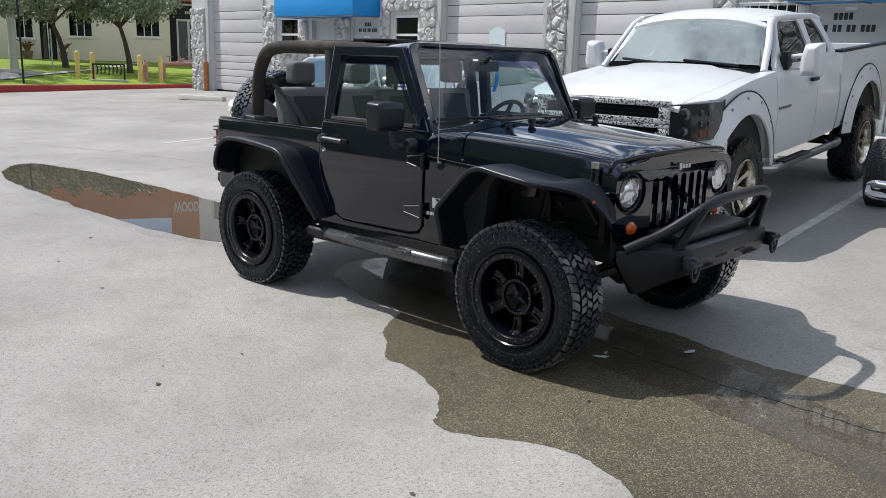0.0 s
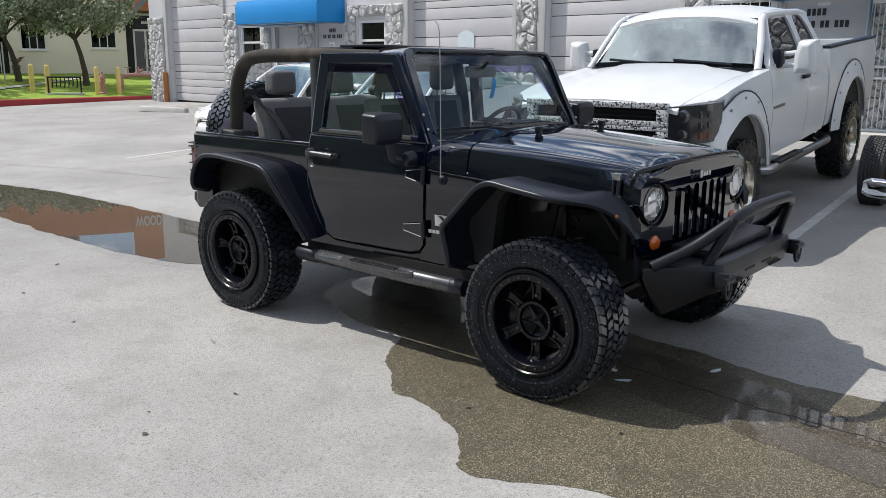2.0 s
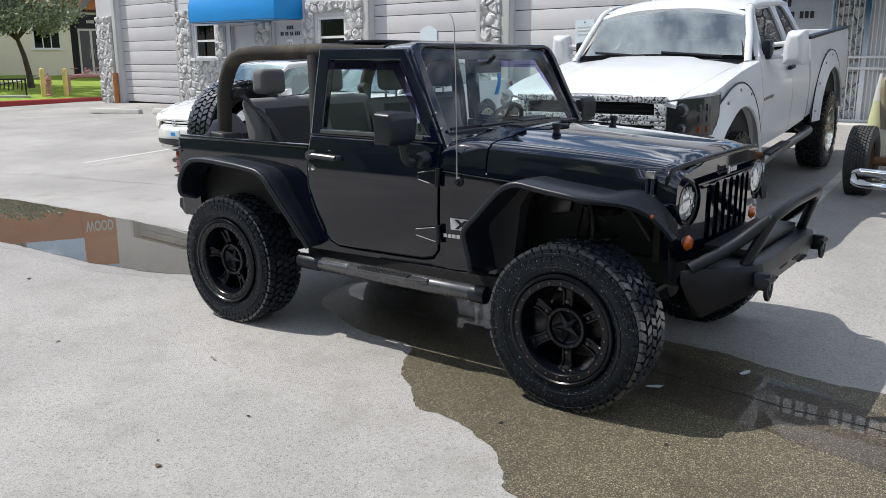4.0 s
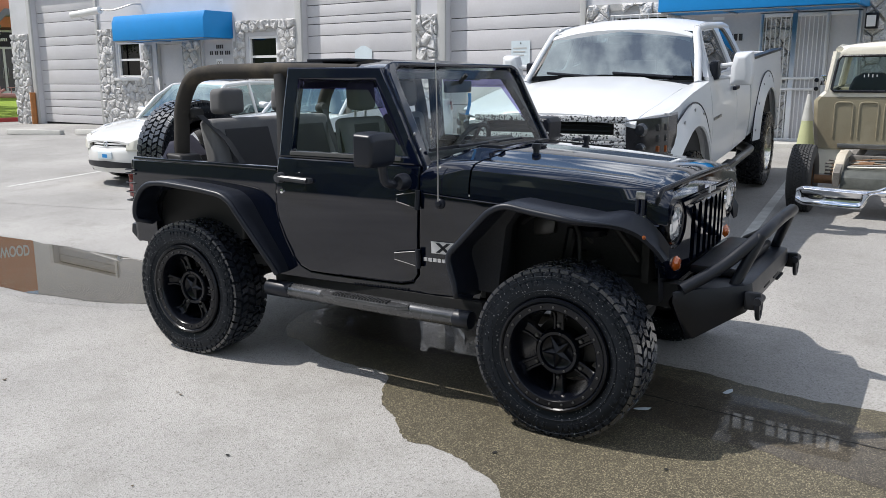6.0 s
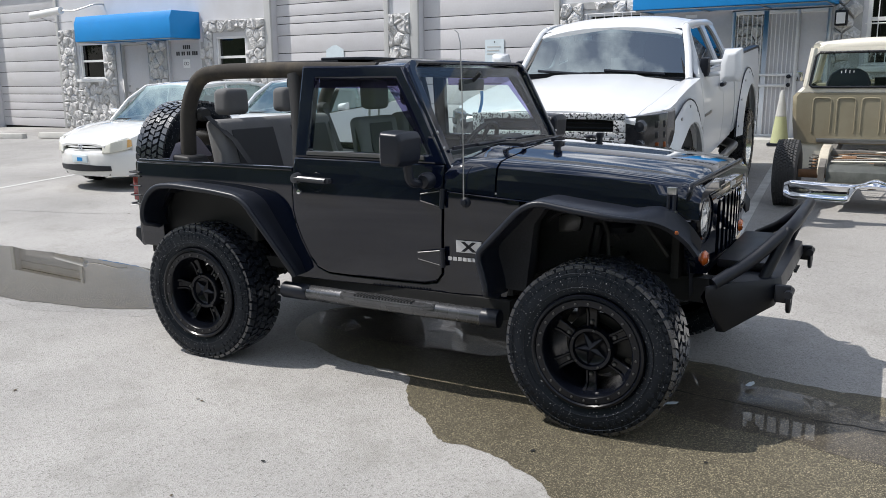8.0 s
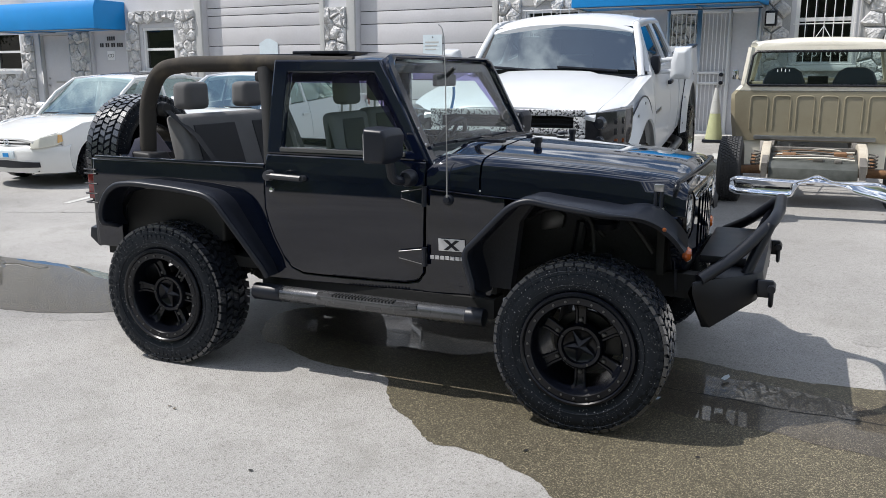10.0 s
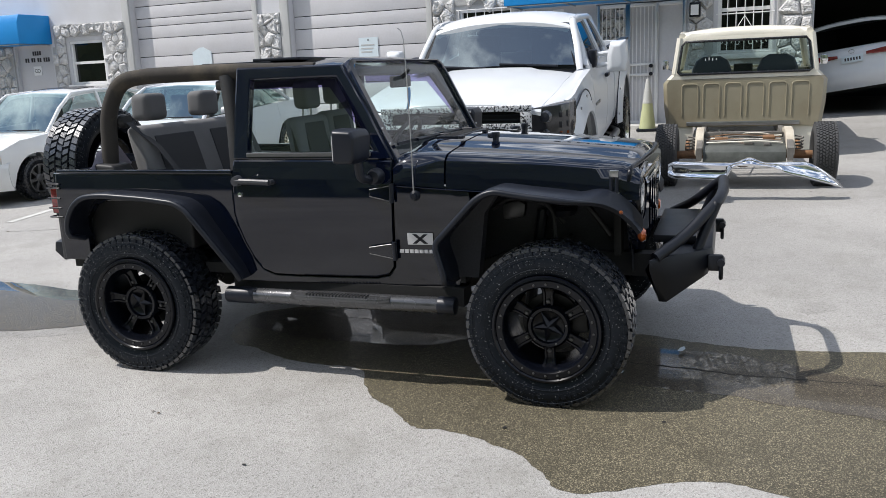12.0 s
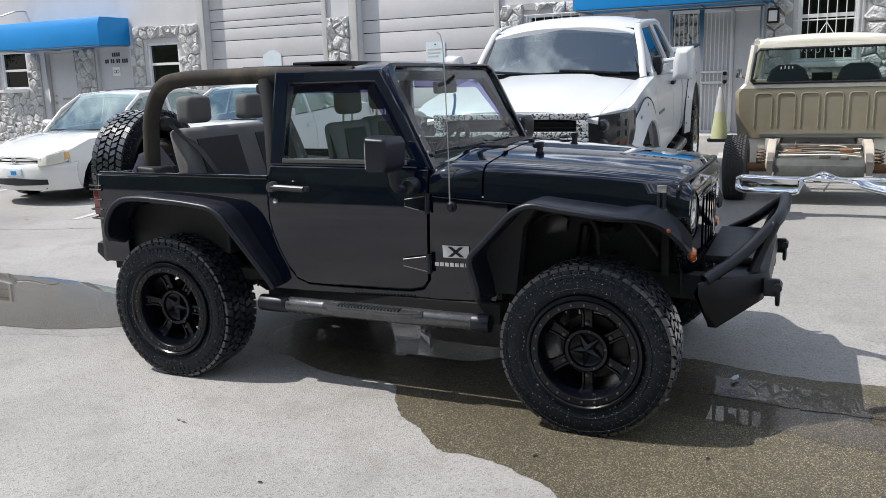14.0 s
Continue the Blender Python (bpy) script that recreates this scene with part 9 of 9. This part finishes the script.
def tree(m, lean, height, crown_r, crown_c, crown_h, seed, n=9000):
    """A small street tree: leaning tapered trunk, forking limbs, a broad crown of leaf clumps with gaps."""
    t = thing("tree", "small street tree with a dark trunk and a broad olive-green crown", "tree", m, "street trees")
    rng = random.Random(seed)
    top = Vector((lean[0], lean[1], height))
    bm = B()
    tube(bm, [(0, 0, -0.1), (lean[0] * 0.12, lean[1] * 0.12, height * 0.3), (lean[0] * 0.45, lean[1] * 0.45, height * 0.65), top], [0.15, 0.115, 0.095, 0.075], 10)
    part("trunk", bm, BARK, t)
    c = Vector(crown_c)
    tips = []
    for k in range(9):
        a = 2 * math.pi * k / 9 + rng.uniform(-0.3, 0.3)
        r = crown_r * rng.uniform(0.45, 0.85)
        tip = Vector((c.x + r * math.cos(a), c.y + r * math.sin(a), c.z + rng.uniform(-0.15, 0.35) * crown_h))
        mid = top.lerp(tip, 0.5) + Vector((0, 0, 0.18))
        bm = B()
        tube(bm, [top - Vector((0, 0, 0.1)), mid, tip], [0.055, 0.035, 0.012], 6)
        part("limb", bm, BARK, t)
        tips += [tip, mid]
    clumps = []
    for k in range(64):
        a, rr = rng.uniform(0, 2 * math.pi), crown_r * math.sqrt(rng.random())
        clumps.append((Vector((c.x + rr * math.cos(a), c.y + rr * math.sin(a), c.z + rng.uniform(-0.42, 0.5) * crown_h * math.sqrt(max(0.05, 1 - (rr / crown_r) ** 2)))), rng.uniform(0.32, 0.62)))
    vs, fs = [], []
    for k in range(n):
        cc, cr = clumps[rng.randrange(len(clumps))]
        d = Vector((rng.gauss(0, 1), rng.gauss(0, 1), rng.gauss(0, 0.7))).normalized() * cr * rng.uniform(0.45, 1.0)
        p = cc + d
        s = rng.uniform(0.05, 0.10)
        ax = Vector((rng.gauss(0, 1), rng.gauss(0, 1), rng.gauss(0, 0.6))).normalized()
        u = ax.orthogonal().normalized() * s
        w = ax.cross(u).normalized() * s * 0.6
        i = len(vs)
        vs += [p - u, p + w, p + u, p - w]
        fs.append((i, i + 1, i + 2, i + 3))
    me = bpy.data.meshes.new("crown")
    me.from_pydata([tuple(v) for v in vs], [], fs)
    me.materials.append(LEAF)
    cr = new("crown", me)
    cr.parent = t
    tagged(cr, "broad crown of small olive leaves", kind="stuff")
    return t


tree(pose(-28.97, 13.11, 0.62), (-0.30, -0.22, 1.95), 1.95, 2.25, (-0.1, -0.15, 2.85), 1.7, 5)
tree(pose(-30.95, 11.27, 0.78), (-0.42, -0.30, 1.85), 1.85, 2.3, (-0.5, -0.5, 2.7), 1.7, 6)
tree(pose(-29.5, 6.9, 0.65), (-0.1, 0.2, 2.0), 2.0, 2.3, (0, 0.1, 2.8), 1.7, 7)

# cream building: panels between its openings, a recessed entrance, terracotta upper storey
VIEW = [(-4.75, -3.95, 1.95, 3.2), (-3.75, -2.95, 0.9, 3.0), (-2.45, -1.38, 2.10, 3.25), (0.55, 1.70, 2.20, 3.3), (2.15, 4.3, 0.9, 4.0)]
bm = B()
edge = -26.0
for u0, u1, z0, z1 in VIEW:
    box(bm, edge, u0, 0, 0.3, 0, 4.0)
    if z0 > 0.9:
        box(bm, u0, u1, 0, 0.3, 0, z0)
    else:
        box(bm, u0, u1, 0, 0.3, 0, 0.95)
    if z1 < 4.0:
        box(bm, u0, u1, 0, 0.3, z1, 4.0)
    edge = u1
box(bm, edge, 9.0, 0, 0.3, 0, 4.0)
setting("cream_wall", bm, CREAM_WALL, "cream stucco wall of the neighbouring building", "wall", V)
bm = B()
box(bm, -26.0, 1.84, 0.0, 0.3, 4.004, 6.85)
box(bm, 1.845, 4.45, -0.06, 0.3, 4.004, 8.3)
box(bm, 4.455, 9.0, 0.0, 0.3, 4.004, 7.0)
box(bm, -3.05, -2.75, -0.18, -0.004, 4.004, 6.3)
setting("terracotta_wall", bm, ORANGE_WALL, "terracotta stucco upper storey of the neighbouring building", "wall", V)
# near-black slab in place of unlit rooms
setting("neighbour_back", boxed(-26.0, 9.0, 2.0, 2.3, 0, 6.3), UNLIT_ROOM_AND_SIGN, "near-black slab standing for unlit rooms behind the neighbouring windows", "wall", V)
setting("neighbour_roof", boxed(-26.0, 9.0, 0.31, 9.0, 6.31, 6.5), GREY_ROOF, "flat roof of the neighbouring building", "roof", V)
setting("roof_block", boxed(-4.6, -0.8, 1.5, 5.0, 6.51, 8.0), GREY_ROOF, "dark roof plant room", "roof", V)
sg = thing("sign_letters", "white letters high on the terracotta wall", "sign", V @ pose(1.98, -0.065, 6.05, 90, 0, 0))
cu = bpy.data.curves.new("letters", "FONT")
cu.body, cu.size, cu.extrude, cu.offset = "WOOD", 0.70, 0.02, 0.02
cu.materials.append(SIGN_WHITE)
lt = new("letters", cu)
lt.parent = sg
lt.matrix_basis = Matrix.Diagonal((0.52, 1.0, 1.0, 1.0))
setting("billboard", boxed(-9.5, -4.75, 1.2, 1.35, 6.51, 8.3), MURAL, "painted yellow and green billboard on the roof", "billboard", V)


def far_window(u0, u1, z0, z1, panes, name="window", label="dark window with white mullions"):
    t = thing(name, label, name, V, kind="structure")
    bm = B()
    for a, b, c, d in ((u0, u1, z0, z0 + 0.05), (u0, u1, z1 - 0.05, z1), (u0, u0 + 0.05, z0 + 0.05, z1 - 0.05), (u1 - 0.05, u1, z0 + 0.05, z1 - 0.05)):
        box(bm, a, b, 0.02, 0.14, c, d)
    part("window_frame", bm, WHITE_TRIM, t)
    w = (u1 - u0 - 0.1) / panes
    for k in range(panes):
        a = u0 + 0.05 + k * w
        part("pane", boxed(a + 0.02, a + w - 0.02, 0.09, 0.10, z0 + 0.05, z1 - 0.05), GLASS_DARK, t)
        if k:
            part("mullion", boxed(a - 0.02, a + 0.02, 0.04, 0.13, z0 + 0.05, z1 - 0.05), WHITE_TRIM, t)
    if z0 > 1.5:
        part("window_sill", boxed(u0 - 0.06, u1 + 0.06, -0.06, 0.019, z0 - 0.06, z0 - 0.003), WHITE_TRIM, t)
    return t


far_window(-4.75, -3.95, 1.95, 3.2, 2)
far_window(-2.45, -1.38, 2.10, 3.25, 3)
far_window(0.55, 1.70, 2.20, 3.3, 3)
far_window(-3.75, -2.95, 0.955, 3.0, 2, "glass_door", "white-framed glass double door")
en = thing("glass_door", "white-framed glass entrance door under a dark transom", "door", V, kind="structure")
bm = B()
for a, b, c, d in ((2.50, 2.58, 0.955, 3.15), (3.02, 3.12, 0.955, 3.15), (3.60, 3.68, 0.955, 3.15), (2.58, 3.02, 3.05, 3.15), (3.12, 3.60, 3.05, 3.15), (2.58, 3.02, 0.955, 1.15), (3.12, 3.60, 0.955, 1.15)):
    box(bm, a, b, 0.62, 0.70, c, d)
part("door_frame", bm, WHITE_TRIM, en)
for a, b in ((2.58, 3.02), (3.12, 3.60)):
    part("pane", boxed(a, b, 0.655, 0.665, 1.15, 3.05), GLASS_DARK, en)
part("transom", boxed(2.50, 3.68, 0.64, 0.70, 3.154, 3.80), BLACK_GLOSS, en)
part("transom_frame", boxed(2.48, 3.70, 0.62, 0.72, 3.804, 3.90), WHITE_TRIM, en)
for k in range(4):
    part("number_bar", boxed(2.93 + k * 0.09, 2.99 + k * 0.09, 0.632, 0.639, 3.40, 3.54), SIGN_WHITE, en)
for u in (2.96, 3.17):
    bm = B()
    tube(bm, rounded([(u, 0.62, 1.75), (u, 0.55, 1.75), (u, 0.55, 2.2), (u, 0.62, 2.2)], 0.04, 2), 0.018, 6)
    part("door_pull", bm, STEEL, en)
# both reveals are coloured near-black for the shade of the recess
setting("entrance_reveal", boxed(2.155, 2.49, 0.62, 0.75, 0.955, 4.0), UNLIT_ROOM_AND_SIGN, "reveal beside the entrance door, coloured near-black for its shade", "wall", V)
setting("entrance_soffit", boxed(2.155, 4.29, 0.304, 1.95, 3.92, 4.0), BROWN_SOFFIT, "brown soffit over the recessed entrance", "ceiling", V)
setting("entrance_side", boxed(3.71, 4.29, 0.62, 0.75, 0.955, 4.0), UNLIT_ROOM_AND_SIGN, "reveal beside the entrance door, coloured near-black for its shade", "wall", V)
cn = thing("canopy", "sloping dark grey metal canopy over the entrance", "canopy", V)
bm = B()
prism(bm, [(1.85, 3.30), (3.15, 4.75), (4.6, 4.75), (4.6, 4.45), (3.20, 4.45), (2.15, 3.30)], "y", -0.9, -0.02)
part("slab", bm, GREY_ROOF, cn, bevel=0.02)
for u, s in ((-4.23, 1.0), (-2.7, 0.8)):
    pt = thing("potted_plant", "bronze-leaved plant in a clay pot", "plant", V @ pose(u, -0.5, 0.95))
    bm = B()
    lathe(bm, [(0.0, 0.0), (0.16 * s, 0.0), (0.24 * s, 0.42), (0.22 * s, 0.44), (0.0, 0.40)], (0, 0, 0), "z", 16)
    part("pot", bm, POT_CLAY, pt)
    rng = random.Random(int(u * 10))
    for k in range(22):
        a, l = rng.uniform(0, 6.28), rng.uniform(0.35, 0.7) * s
        bm = B()
        pts = [Vector((0.05 * math.cos(a), 0.05 * math.sin(a), 0.4)), Vector((l * 0.4 * math.cos(a), l * 0.4 * math.sin(a), 0.4 + l * 0.7)), Vector((l * 0.8 * math.cos(a), l * 0.8 * math.sin(a), 0.4 + l * 0.8))]
        tube(bm, pts, [0.02, 0.05 * s, 0.008], 4, flat=0.25)
        part("leaf", bm, PLANT_RED, pt)

# unseen tree line, added behind the camera to darken reflections in the paint
bm = B()
cols, rws = 90, 10
grid = []
for i in range(cols + 1):
    x = -70 + 150 * i / cols
    h = 15.5 + 3.0 * noise.noise(Vector((x * 0.13, 3, 1))) + 1.3 * noise.noise(Vector((x * 0.5, 9, 1)))
    col = []
    for j in range(rws + 1):
        z = h * j / rws
        d = noise.noise_vector(Vector((x * 0.45, z * 0.6, 5)))
        col.append(bm.verts.new((x + d.x, -24 + 2.2 * d.y - 1.8 * (j / rws) ** 3, z + 0.8 * d.z * (1 if j else 0))))
    grid.append(col)
for a, b in zip(grid, grid[1:]):
    for j in range(rws):
        bm.faces.new((a[j], a[j + 1], b[j + 1], b[j]))
tree_line = setting("backdrop_trees", bm, LEAF, "unseen tree line added behind the camera for dark reflections", "trees")
